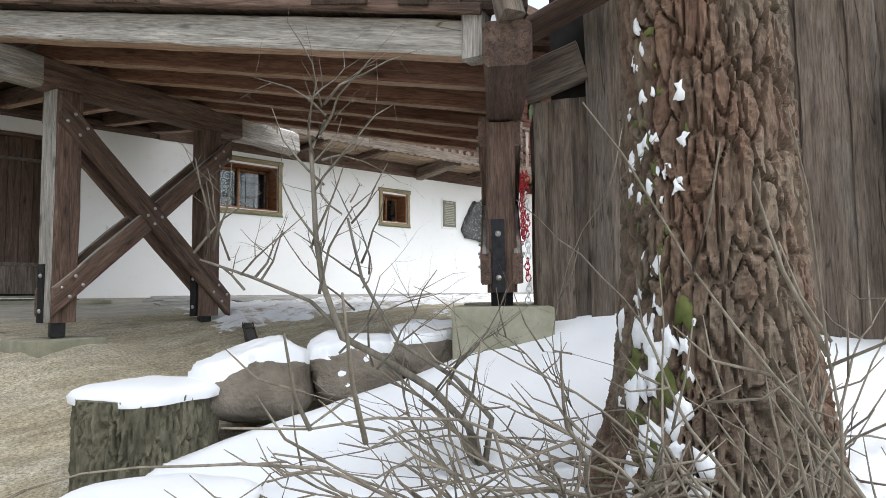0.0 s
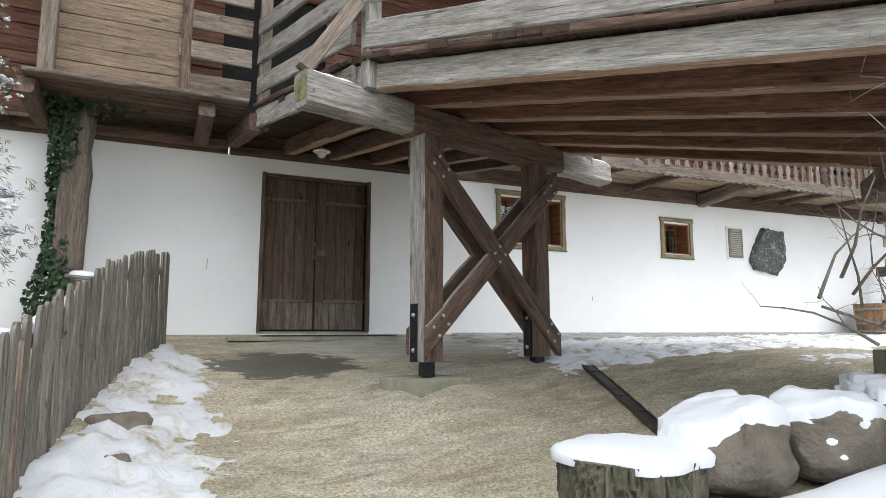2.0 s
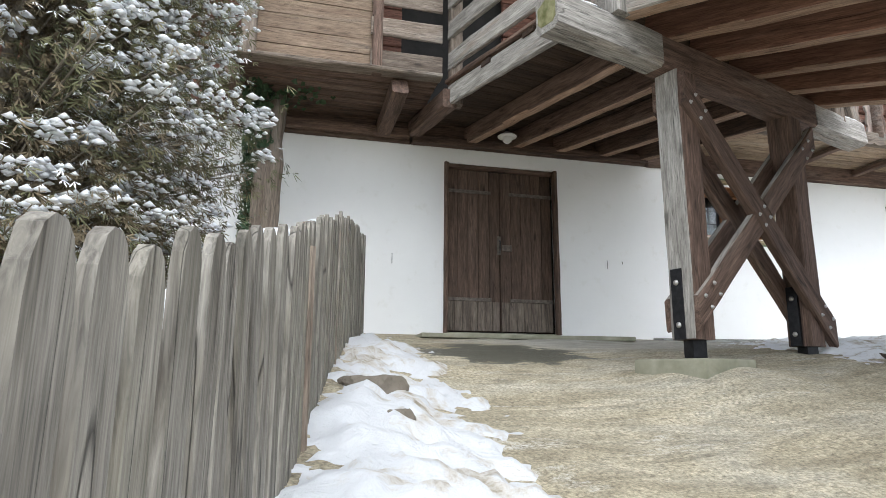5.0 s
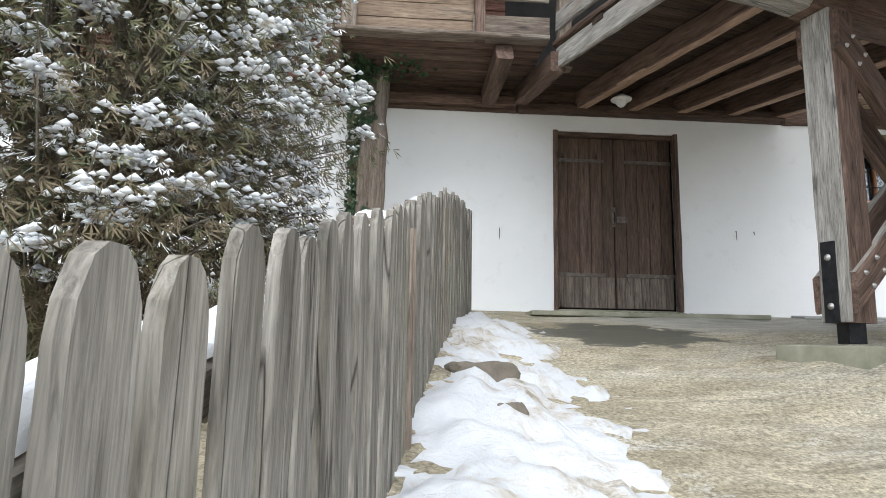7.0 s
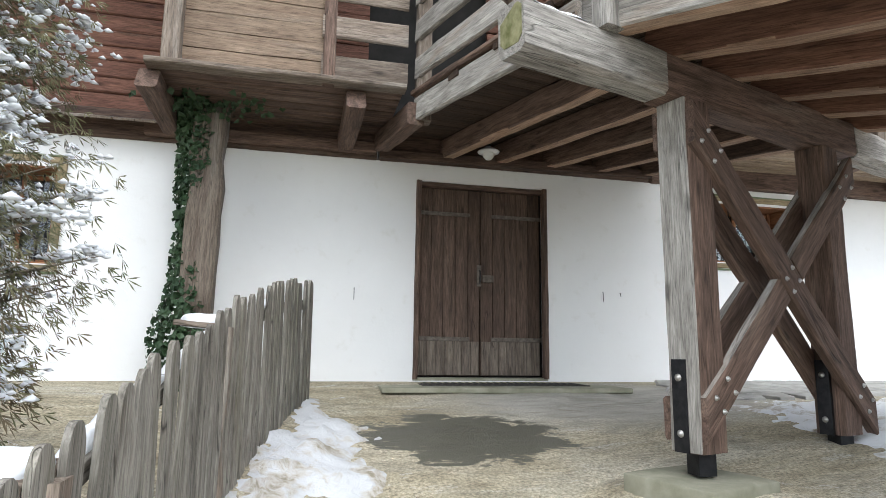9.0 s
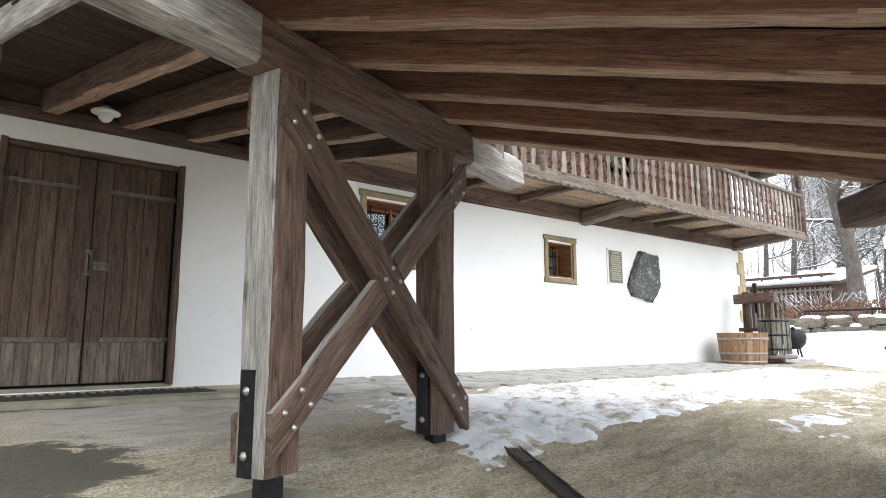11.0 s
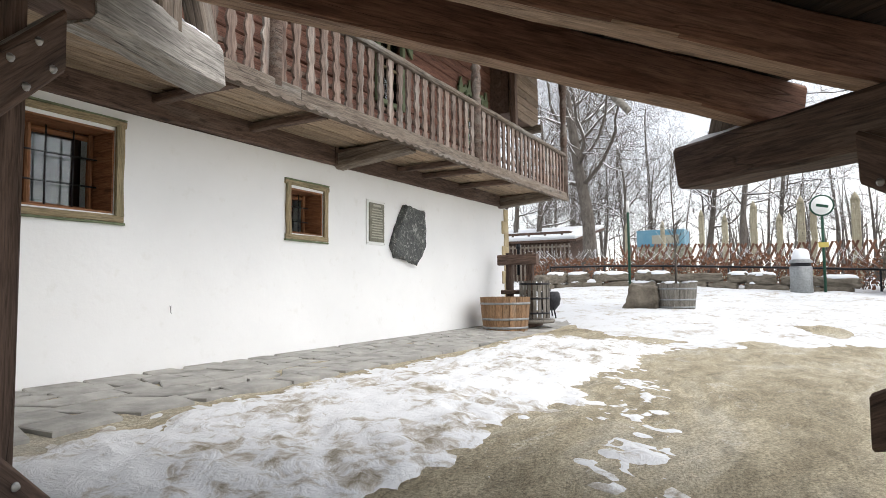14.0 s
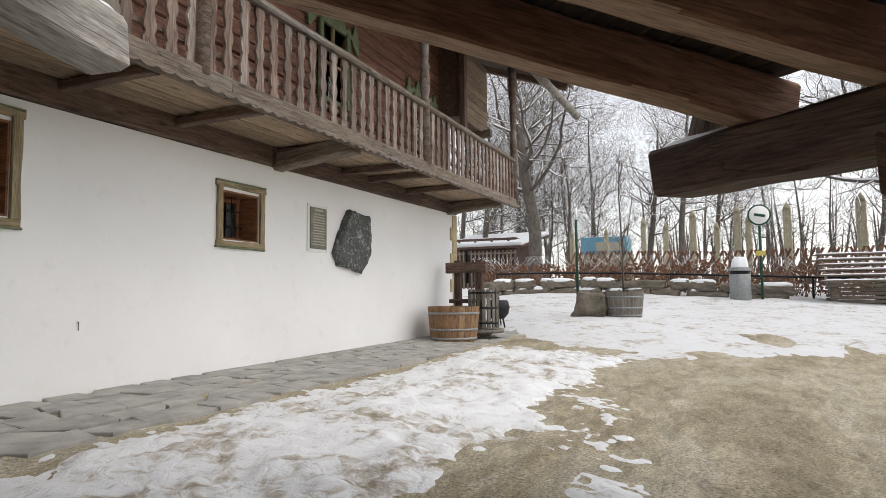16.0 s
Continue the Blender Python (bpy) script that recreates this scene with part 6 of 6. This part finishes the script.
for y in (9.42, 8.98):
    timber("upright", (13.65, y, 0.05), (13.65, y, 1.42), 0.13, 0.13, DARK, press, up=(1, 0, 0))
timber("head_beam", (13.65, 8.80, 1.18), (13.65, 9.62, 1.18), 0.16, 0.20, BROWN, press)
timber("head_beam", (13.65, 8.86, 0.60), (13.65, 9.56, 0.60), 0.12, 0.08, DARK, press)
part("screw", lathe([(0.03, 0), (0.03, 0.5), (0.045, 0.52), (0.045, 0.6), (0.02, 0.62)], 12, IRON, "screw"), press, pose(13.65, 9.2, 0.98))
for k in range(18):
    a = 2 * math.pi * k / 18
    timber("basket_slat", (13.6 + 0.27 * math.cos(a), 8.86 + 0.27 * math.sin(a), 0.14), (13.6 + 0.27 * math.cos(a), 8.86 + 0.27 * math.sin(a), 0.86), 0.07, 0.02, GREYOAK, press, up=(math.cos(a), math.sin(a), 0))
for z in (0.22, 0.5, 0.78):
    part("hoop", lathe([(0.285, 0), (0.295, 0), (0.295, 0.035), (0.285, 0.035)], 28, IRON, "hoop", False), press, pose(13.6, 8.86, z))
part("tray", lathe([(0.36, 0), (0.38, 0.02), (0.38, 0.07), (0.35, 0.06)], 28, GREYOAK, "tray"), press, pose(13.6, 8.86, 0.05))
pot = thing("iron_pot", pose(15.3, 9.2, 0.1), "round black iron kettle standing on short legs", "pot")
z0 = float(land(15.3, 9.15))
part("bowl", lathe([(0.02, 0.16), (0.14, 0.18), (0.23, 0.28), (0.26, 0.42), (0.23, 0.55), (0.2, 0.58), (0.17, 0.57)], 22, IRON, "bowl"), pot, pose(15.3, 9.15, z0))
for k in range(3):
    a = k * 2.09
    part("leg", tubes([[((15.3 + 0.15 * math.cos(a), 9.15 + 0.15 * math.sin(a), z0 + 0.24), 0.02), ((15.3 + 0.22 * math.cos(a), 9.15 + 0.22 * math.sin(a), z0), 0.015)]], IRON, 6, "leg"), pot)
part("knob", lathe([(0.03, 0.0), (0.05, 0.04), (0.02, 0.08)], 10, IRON, "knob"), pot, pose(15.3, 9.15, z0 + 0.58))

# ---- half-barrel planter with a sapling, boulder, marker pole ----
PX, PY = 17.9, 6.85
PZ = float(land(PX, PY))
planter = staved_tub("barrel_planter", PX, PY, PZ, 0.40, 0.47, 0.64, [GREYOAK], (0.10, 0.38, 0.78), "grey weathered half-barrel planter in the snowy yard", "planter", 0.08)
sap = thing("young_tree", pose(PX, PY, PZ + 0.5), "slender leafless sapling in a half-barrel planter", "tree")
paths = [[((PX, PY, PZ + 0.45), 0.028), ((PX + 0.03, PY, PZ + 1.6), 0.022), ((PX, PY + 0.05, PZ + 3.0), 0.015), ((PX + 0.05, PY, PZ + 4.3), 0.005)]]
r_ = np.random.default_rng(12)
for k in range(60):
    z = r_.uniform(1.2, 4.1)
    d = Vector((r_.normal(0, 1), r_.normal(0, 1), 1.1)).normalized()
    p = Vector((PX + 0.02, PY, PZ + z))
    ln = 0.85 * (1.15 - z / 4.6)
    paths.append([(p, 0.008), (p + d * ln * 0.5, 0.005), (p + d * ln + Vector((0, 0, 0.1)), 0.002)])
part("trunk", tubes(paths, FARBARK, 5, "trunk"), sap)
bo = thing("boulder", pose(17.7, 7.7, PZ), "brown wedge-shaped boulder beside the planter", "boulder")
me = block(0.62, 0.85, 0.66, STONE, 0.12, 0.14, 3, 4, "rock")
for v in me.vertices:
    v.co.y += -0.12 * v.co.z
    v.co.y *= 1 - 0.35 * v.co.z
part("rock", me, bo, pose(17.8, 7.62, PZ - 0.06))
pole = thing("marker_pole", pose(18.6, 8.08, 0.2), "thin dark green metal pole with a pale tip", "pole")
pz = float(land(18.6, 8.08))
GREENM = plain("green_enamel", (0.012, 0.05, 0.03), (0.02, 0.07, 0.045), 10, 0.4)
part("shaft", tubes([[((18.6, 8.08, pz), 0.035), ((18.6, 8.08, pz + 2.45), 0.035)]], GREENM, 10), pole)
part("tip", tubes([[((18.6, 8.08, pz + 2.45), 0.036), ((18.6, 8.08, pz + 2.75), 0.036)]], LAMP, 10), pole, None, "pale tip")

# ---- far edge of the yard: dry-stone wall, rail, bin, sign, model hut ----
DIST = lambda s: (26.5 + 0.0 * s, 13.2 - 14.0 * s)
stone_wall = thing("dry_stone_wall", pose(26.5, 7, 0.7), "low dry-stone wall with snow in its joints", "wall")
r_ = np.random.default_rng(5)
rock_shapes = [block(1, 1, 1, STONE, 0.16, 0.16, 2, s, "stone") for s in range(6)]
WALL_PATH = [(24.0, 12.4), (25.3, 12.0), (26.4, 9.5), (26.6, 6.0), (26.2, 2.9)]


def on_path(d):
    for (ax, ay), (bx, by) in zip(WALL_PATH[:-1], WALL_PATH[1:]):
        l = math.hypot(bx - ax, by - ay)
        if d <= l:
            return ax + (bx - ax) * d / l, ay + (by - ay) * d / l, math.degrees(math.atan2(by - ay, bx - ax))
        d -= l
    return None


for course in range(2):
    d = 0.2 * course
    while on_path(d):
        x, y, a = on_path(d)
        w = r_.uniform(0.5, 1.15)
        z = float(land(x, y)) - 0.05 + course * 0.31
        h = r_.uniform(0.28, 0.36)
        part("stone", rock_shapes[r_.integers(6)], stone_wall, pose(x, y, z, r_.normal(0, 4), r_.normal(0, 4), a) @ Matrix.Diagonal((w * 0.97, 0.5, h, 1)))
        if r_.random() < 0.55:
            part("snow_cap", cap_mesh(w * 0.45, 0.24, 0.10, d), stone_wall, pose(x, y, z + h - 0.01, 0, 0, a))
        d += w
rail = thing("handrail_fence", pose(27.0, 5, 0.8), "dark metal tube railing along the hedge", "railing")
for k in range(9):
    y = 13.2 - k * 2.3
    x = 27.4 - 0.05 * k
    z = float(land(x, y))
    part("post", tubes([[((x, y, z - 0.1), 0.035), ((x, y, z + 0.86), 0.035)]], IRON, 8, "post"), rail)
    x2, y2 = 27.4 - 0.05 * (k + 1), 13.2 - (k + 1) * 2.3
    part("rail", tubes([[((x, y, z + 0.83), 0.04), ((x2, y2, float(land(x2, y2)) + 0.83), 0.04)]], IRON, 8, "rail"), rail)
bin_ = thing("litter_bin", pose(24.9, 3.9, 0.6), "round brushed-steel litter bin with snow on its lid", "bin")
bz0 = float(land(24.9, 4.05))
part("body", lathe([(0.30, 0), (0.32, 0.02), (0.32, 0.92), (0.30, 0.94)], 28, STEELGREY, "body"), bin_, pose(24.9, 4.05, bz0))
part("slot_ring", lathe([(0.29, 0.93), (0.29, 1.05)], 28, IRON, "slot_ring"), bin_, pose(24.9, 4.05, bz0))
part("lid", lathe([(0.33, 1.04), (0.33, 1.12), (0.28, 1.16), (0.0, 1.18)], 28, STEELGREY, "lid", False), bin_, pose(24.9, 4.05, bz0))
part("snow_cap", cap_mesh(0.25, 0.25, 0.32, 2.5), bin_, pose(24.9, 4.05, bz0 + 1.16))
sign = thing("round_sign", pose(25.4, 3.4, 0.6), "round white direction sign on a green post", "sign")
sz = float(land(25.4, 3.38))
part("post", tubes([[((25.4, 3.38, sz), 0.045), ((25.4, 3.38, sz + 2.55), 0.045)]], GREENM, 10), sign)
part("disc", lathe([(0.33, 0), (0.35, 0.01), (0.35, 0.03), (0.33, 0.04)], 36, GREENM, "disc"), sign, pose(25.38, 3.38, sz + 2.9, 0, -90, 0))
part("face", lathe([(0.30, 0), (0.30, 0.01)], 36, LAMP, "face"), sign, pose(25.335, 3.38, sz + 2.9, 0, -90, 0), "white sign face")
part("picture", block(0.012, 0.34, 0.09, GREENM, 0.003), sign, pose(25.315, 3.38, sz + 2.84, 12), "dark sign picture")
YELLOW = plain("yellow_enamel", (0.50, 0.40, 0.10), (0.60, 0.48, 0.14), 8, 0.5)
part("notice", block(0.02, 0.28, 0.16, YELLOW, 0.004), sign, pose(25.34, 3.38, sz + 1.55), "small yellow notice")
hut = thing("model_hut", pose(26.5, 0.6, 0.7), "small log play hut with a plank roof striped with snow", "hut")
hz = float(land(26.3, 0.6))
for k in range(6):
    for y in (1.3, -0.1):
        timber("log", (25.7, y, hz + k * 0.13), (27.0, y, hz + k * 0.13), 0.12, 0.10, GREYBROWN, hut)
    timber("log", (25.75, 1.42, hz + 0.06 + k * 0.13), (25.75, -0.9, hz + 0.06 + k * 0.13), 0.12, 0.10, GREYBROWN, hut)
for k in range(6):
    f = k / 6
    timber("roof_plank", (25.2 + f * 1.0, 1.75, hz + 0.75 + f * 1.05), (25.2 + f * 1.0, -0.75, hz + 0.75 + f * 1.05), 0.24, 0.04, GREYBROWN, hut)
    snow_strip("snow_cap", Vector((25.17 + f * 1.0, 1.72, hz + 0.79 + f * 1.05)), Vector((25.17 + f * 1.0, -0.72, hz + 0.79 + f * 1.05)), 0.12, 0.04, hut, k)
for y in (1.6, -0.6):
    timber("gable", (25.1, y, hz + 0.62), (26.3, y, hz + 1.85), 0.06, 0.10, GREYBROWN, hut)
    timber("gable", (27.5, y, hz + 0.62), (26.3, y, hz + 1.85), 0.06, 0.10, GREYBROWN, hut)
for k in range(6):
    f = k / 6
    timber("roof_plank", (27.4 - f * 1.0, 1.75, hz + 0.75 + f * 1.05), (27.4 - f * 1.0, -0.75, hz + 0.75 + f * 1.05), 0.24, 0.04, GREYBROWN, hut)

# ---- hedge, stakes and lattice fence ----
RUST = plain("rust_brown_beech_leaf", (0.13, 0.060, 0.035), (0.25, 0.125, 0.075), 1.2, 0.8)
hedge = thing("beech_hedge", pose(29, 4, 1), "leafless-looking hedge with rust-brown dead leaves", "hedge", kind="stuff")
r_ = np.random.default_rng(40)
pts, paths = [], []
for k in range(9000):
    y = r_.uniform(-22, 14.5)
    x = 28.6 + r_.normal(0, 0.5)
    z = float(land(x, y)) + r_.uniform(0.15, 1.45) * (0.8 + 0.3 * noise.noise((y * 0.5, 1, 0)))
    pts.append(((x, y, z), (-1, 0, 0.3)))
part("leaves", leaf_cloud(pts, 0.105, RUST, "leaves", 0.2, 9), hedge)
for k in range(520):
    y = r_.uniform(-22, 14.5)
    x = 28.6 + r_.normal(0, 0.3)
    z = float(land(x, y))
    paths.append([((x, y, z), 0.018), ((x + r_.normal(0, 0.2), y + r_.normal(0, 0.25), z + 0.8), 0.012), ((x + r_.normal(0, 0.4), y + r_.normal(0, 0.5), z + 1.55), 0.004)])
part("stems", tubes(paths, FARBARK, 4, "stems"), hedge)
PALEWOOD = wood("pale_stake_wood", (0.36, 0.32, 0.22), (0.54, 0.49, 0.37), 0.3, spread=0.3)
for k, (dy, h, w) in enumerate(((0.205, 1.5, 0.26), (0.150, 1.6, 0.24), (0.093, 2.2, 0.28), (0.060, 1.75, 0.3), (0.021, 2.5, 0.34), (-0.012, 1.9, 0.3), (-0.040, 2.6, 0.36), (-0.055, 2.2, 0.3), (-0.105, 2.9, 0.4), (-0.195, 3.1, 0.42), (-0.24, 2.6, 0.4), (-0.30, 2.9, 0.4))):
    x = 37.0 + (k % 3) * 0.8
    y = 4.97 + (x - 2.96) * dy
    z = float(land(x, y))
    st = thing("carved_stake", pose(x, y, z), "tall pale pointed wooden stake in the enclosure", "stake", "pale wooden stakes")
    me = timber_mesh(h + 1.6, w * 0.95, w * 0.85, PALEWOOD, 0.05, 0.02, seed=k, name="shaft")
    part("shaft", me, st, along((x, y, z - 0.2), (x + 0.02, y, z + h + 1.4), (-1, 0, 0)))
    part("point", lathe([(w * 0.50, 0), (w * 0.40, 0.18), (0.02, 0.42)], 8, PALEWOOD, "point"), st, pose(x - w * 0.5, y, z + h + 1.36))
lattice = thing("lattice_fence", pose(33, 2, 1.6), "brown diagonal lattice fence behind the hedge", "fence")
r_ = np.random.default_rng(2)
for k in range(120):
    y = 11.5 - k * 0.30
    x = 33.0
    z = float(land(x, y)) + 0.6 + 0.05 * max(0, 5 - y)
    me_ = ("slat", (x, y, z), (x, y - 0.55, z + 1.25))
    timber("slat", me_[1], me_[2], 0.05, 0.10, JOIST, lattice, step=3.0)
    if k % 2 == 0:
        timber("slat", (x + 0.06, y - 0.5, z), (x + 0.06, y + 0.05, z + 1.25), 0.05, 0.10, JOIST, lattice, step=3.0)
box = thing("blue_container", pose(44, 14, 2), "bright blue site container with a pale mural behind the trees", "container")
BLUE = plain("faded_blue_paint", (0.08, 0.24, 0.36), (0.20, 0.36, 0.44), 0.8, 0.5)
bx_y = 11.15
part("body", block(2.4, 2.9, 1.05, BLUE, 0.04), box, pose(44, bx_y, float(land(44, bx_y)) + 2.15))
part("panel", block(0.03, 1.6, 0.55, PALE, 0.01), box, pose(42.78, bx_y - 0.3, float(land(44, bx_y)) + 2.3), "painted mural panel")
part("plinth", block(2.2, 3.2, 2.3, CONCRETE, 0.02), box, pose(44, bx_y, float(land(44, bx_y)) - 0.15))

# ---- low outbuilding beyond the house corner ----
barn = thing("outbuilding", pose(40, 20, 2), "long low dark outbuilding with a snow-covered roof", "building")
gz = float(land(38.5, 18)) + 1.25
part("wall", block(5, 7.2, 3.4, DARK, 0.02), barn, pose(41, 19.3, gz - 1.5))
part("roof", block(7.0, 8.4, 0.14, BROWN, 0.02), barn, pose(40.6, 19.1, gz + 1.75, 0, -10, 0))
part("roof_snow", block(6.9, 8.3, 0.24, SNOW, 0.09), barn, pose(40.6, 19.1, gz + 1.87, 0, -10, 0), "thick snow on the roof")
for k in range(7):
    y = 15.9 + k * 1.05
    timber("post", (37.6, y, gz - 1.4), (37.6, y, gz + 1.75), 0.12, 0.12, BROWN, barn, up=(1, 0, 0))
part("window", block(0.05, 0.7, 0.8, GLASS, 0.01), barn, pose(38.46, 20.6, gz + 0.8))
part("window_frame", block(0.04, 0.86, 0.96, LAMP, 0.01), barn, pose(38.48, 20.6, gz + 0.72))
yard_fence = thing("board_fence", pose(36, 17, 1.5), "grey horizontal board fence before the outbuilding", "fence")
for k in range(22):
    y = 15.0 + k * 0.24
    timber("slat", (36, y, gz - 1.5), (36, y, gz + 0.95), 0.10, 0.03, GREYBROWN, yard_fence, up=(-1, 0, 0), step=3)
timber("rail", (36.05, 14.9, gz + 0.75), (36.05, 20.2, gz + 0.75), 0.06, 0.1, GREYBROWN, yard_fence, step=3)

# ---- bare winter woodland ----
def bare_tree_paths(height, r0, seed, density=1.0, crooked=0.12):
    r = np.random.default_rng(seed)
    trunk_, limbs = [], []

    def grow(p, d, length, rad, depth, into):
        n = max(3, int(length / (0.9 if depth == 0 else 0.5)))
        pts_ = [(Vector(p), rad)]
        for s in range(1, n + 1):
            d = (d + Vector(r.normal(0, crooked * (0.35 if depth == 0 else 1 + 0.5 * depth), 3)) + Vector((0, 0, 0.05))).normalized()
            pts_.append((pts_[-1][0] + d * length / n, max(0.0045, rad * (1 - 0.8 * s / n))))
            if depth < 4 and (depth > 0 or s > n * 0.28):
                for q in range(1 + (depth == 0) + (depth > 1 and r.random() < 0.3)):
                    if r.random() < (0.95, 0.85, 0.7, 0.4)[depth] * density:
                        side = Vector(r.normal(0, 1, 3))
                        side = (side - d * side.dot(d)).normalized()
                        dd = (d * 0.45 + side * 0.9).normalized()
                        grow(pts_[-1][0], dd, length * (0.46 if depth == 0 else 0.55) * r.uniform(0.6, 1.1), pts_[-1][1] * 0.46, depth + 1, limbs)
        into.append(pts_)

    grow(Vector((0, 0, -0.2)), Vector((0, 0, 1)), height, r0, 0, trunk_)
    return trunk_, limbs


forms = []
for s, (h, r0) in enumerate(((15, 0.34), (13, 0.22), (17, 0.28), (11, 0.14), (14, 0.20))):
    a, b = bare_tree_paths(h, r0, 100 + s)
    forms.append((tubes(a, FARBARK, 9, "trunk"), tubes([p if len(p) < 9 else p for p in b], FARBARK, 3, "crown")))


def place_tree(x, y, form, turn, scale, label):
    z = float(land(x, y))
    t = thing("bare_tree", pose(x, y, z), label, "tree", "woodland trees")
    m = pose(x, y, z, 0, 0, turn) @ Matrix.Diagonal((scale, scale, scale, 1))
    part("trunk", forms[form][0], t, m)
    part("crown", forms[form][1], t, m)


TREE_LABEL = "tall leafless woodland tree with snow on its branches"
place_tree(34.0, 4.97 + 31.0 * 0.27, 0, 40, 1.15, "thick ivy-stemmed leafless tree at the wood's edge")
r_ = np.random.default_rng(77)
made = 0
while made < 52:
    x = r_.uniform(34, 78)
    k = r_.uniform(-0.62, 0.42)
    y = 4.97 + (x - 2.96) * k
    if x < 39 and k > 0.2:
        continue
    place_tree(x, y, int(r_.integers(5)), r_.uniform(0, 360), r_.uniform(0.75, 1.15), TREE_LABEL)
    made += 1
ivy_trunk = [((28.9, -1.3), 0), ((31.5, -2.5), 2)]
for (x, y), f in ivy_trunk:
    place_tree(x, y, f, 10, 0.95, "leafless tree with ivy on its stem behind the hut")
pts = []
z = float(land(28.9, -1.3))
for k in range(420):
    a, h = r_.uniform(1.6, 4.8), r_.uniform(0.2, 4.2)
    pts.append(((28.9 + 0.36 * math.cos(a), -1.3 + 0.36 * math.sin(a), z + h), (math.cos(a), math.sin(a), 0.2)))
ivy2 = thing("climbing_ivy", pose(28.9, -1.3, z), "dark green ivy climbing a bare trunk", "ivy")
part("leaves", leaf_cloud(pts, 0.16, IVY, "leaves", 0.3, 13), ivy2)

# far woodland as a soft dark band, beyond the single trees
wood_band = thing("far_woodland", pose(90, 0, 2), "dense grey-brown leafless woodland in the distance", "woodland", kind="stuff")
paths = []
for k in range(380):
    x = r_.uniform(80, 125)
    y = 5 + (x - 3) * r_.uniform(-0.8, 0.6)
    z = float(land(x, y))
    h = r_.uniform(7, 15)
    top = Vector((x + r_.normal(0, 1), y + r_.normal(0, 1), z + h))
    paths.append([((x, y, z), 0.16), (((x + top.x) / 2, (y + top.y) / 2, z + h / 2), 0.11), (top, 0.02)])
    for j in range(9):
        f = r_.uniform(0.3, 0.95)
        p = Vector((x, y, z)).lerp(top, f)
        d = Vector((r_.normal(0, 1), r_.normal(0, 1), 0.8)).normalized() * r_.uniform(1, 3)
        paths.append([(p, 0.05), (p + d * 0.5, 0.035), (p + d + Vector((0, 0, 0.4)), 0.01)])
part("stems", tubes(paths, FARBARK, 3, "stems"), wood_band)

# ---- flagstones along the wall ----
paving = thing("pavement", pose(9, 9.1, -0.1), "grey irregular flagstone path along the white wall", "pavement", kind="structure")
r_ = np.random.default_rng(17)
lines = [9.79, 9.53, 9.27, 8.99, 8.72, 8.42]
cols = {}
for row_ in range(5):
    x = 3.2 + r_.uniform(0, 0.4)
    while x < 14.6:
        w = r_.uniform(0.26, 0.62)
        y1, y0 = lines[row_], lines[row_ + 1]
        g = 0.012
        sk0, sk1 = r_.normal(0, 0.05, 2)
        cs = [(x + g + sk0, y0 + g), (x + w - g + sk1, y0 + g), (x + w - g - sk1, y1 - g), (x + g - sk0, y1 - g)]
        cs = [(cx + r_.normal(0, 0.02), cy + (r_.normal(0, 0.03) if 8.5 < cy < 9.7 else 0)) for cx, cy in cs]
        mx, my = sum(c[0] for c in cs) / 4, sum(c[1] for c in cs) / 4
        up_ = 0.002 + r_.uniform(0, 0.006)
        tx, ty = r_.normal(0, 0.003, 2)
        verts = []
        for inset, zz in ((1.0, -0.06), (1.0, up_ - 0.006), (0.955, up_)):
            for cx, cy in cs:
                xx, yy = (cx - mx) * inset, (cy - my) * inset
                verts.append((xx, yy, zz + float(land(cx, cy)) - float(land(mx, my)) + tx * xx + ty * yy + 0.02))
        faces = [(8, 9, 10, 11)] + [(a, (a + 1) % 4, (a + 1) % 4 + 4, a + 4) for a in range(4)] + [(a + 4, (a + 1) % 4 + 4, (a + 1) % 4 + 8, a + 8) for a in range(4)]
        part("flagstone", mesh_from("flagstone", verts, faces, SLATE), paving, pose(mx, my, float(land(mx, my))))
        x += w
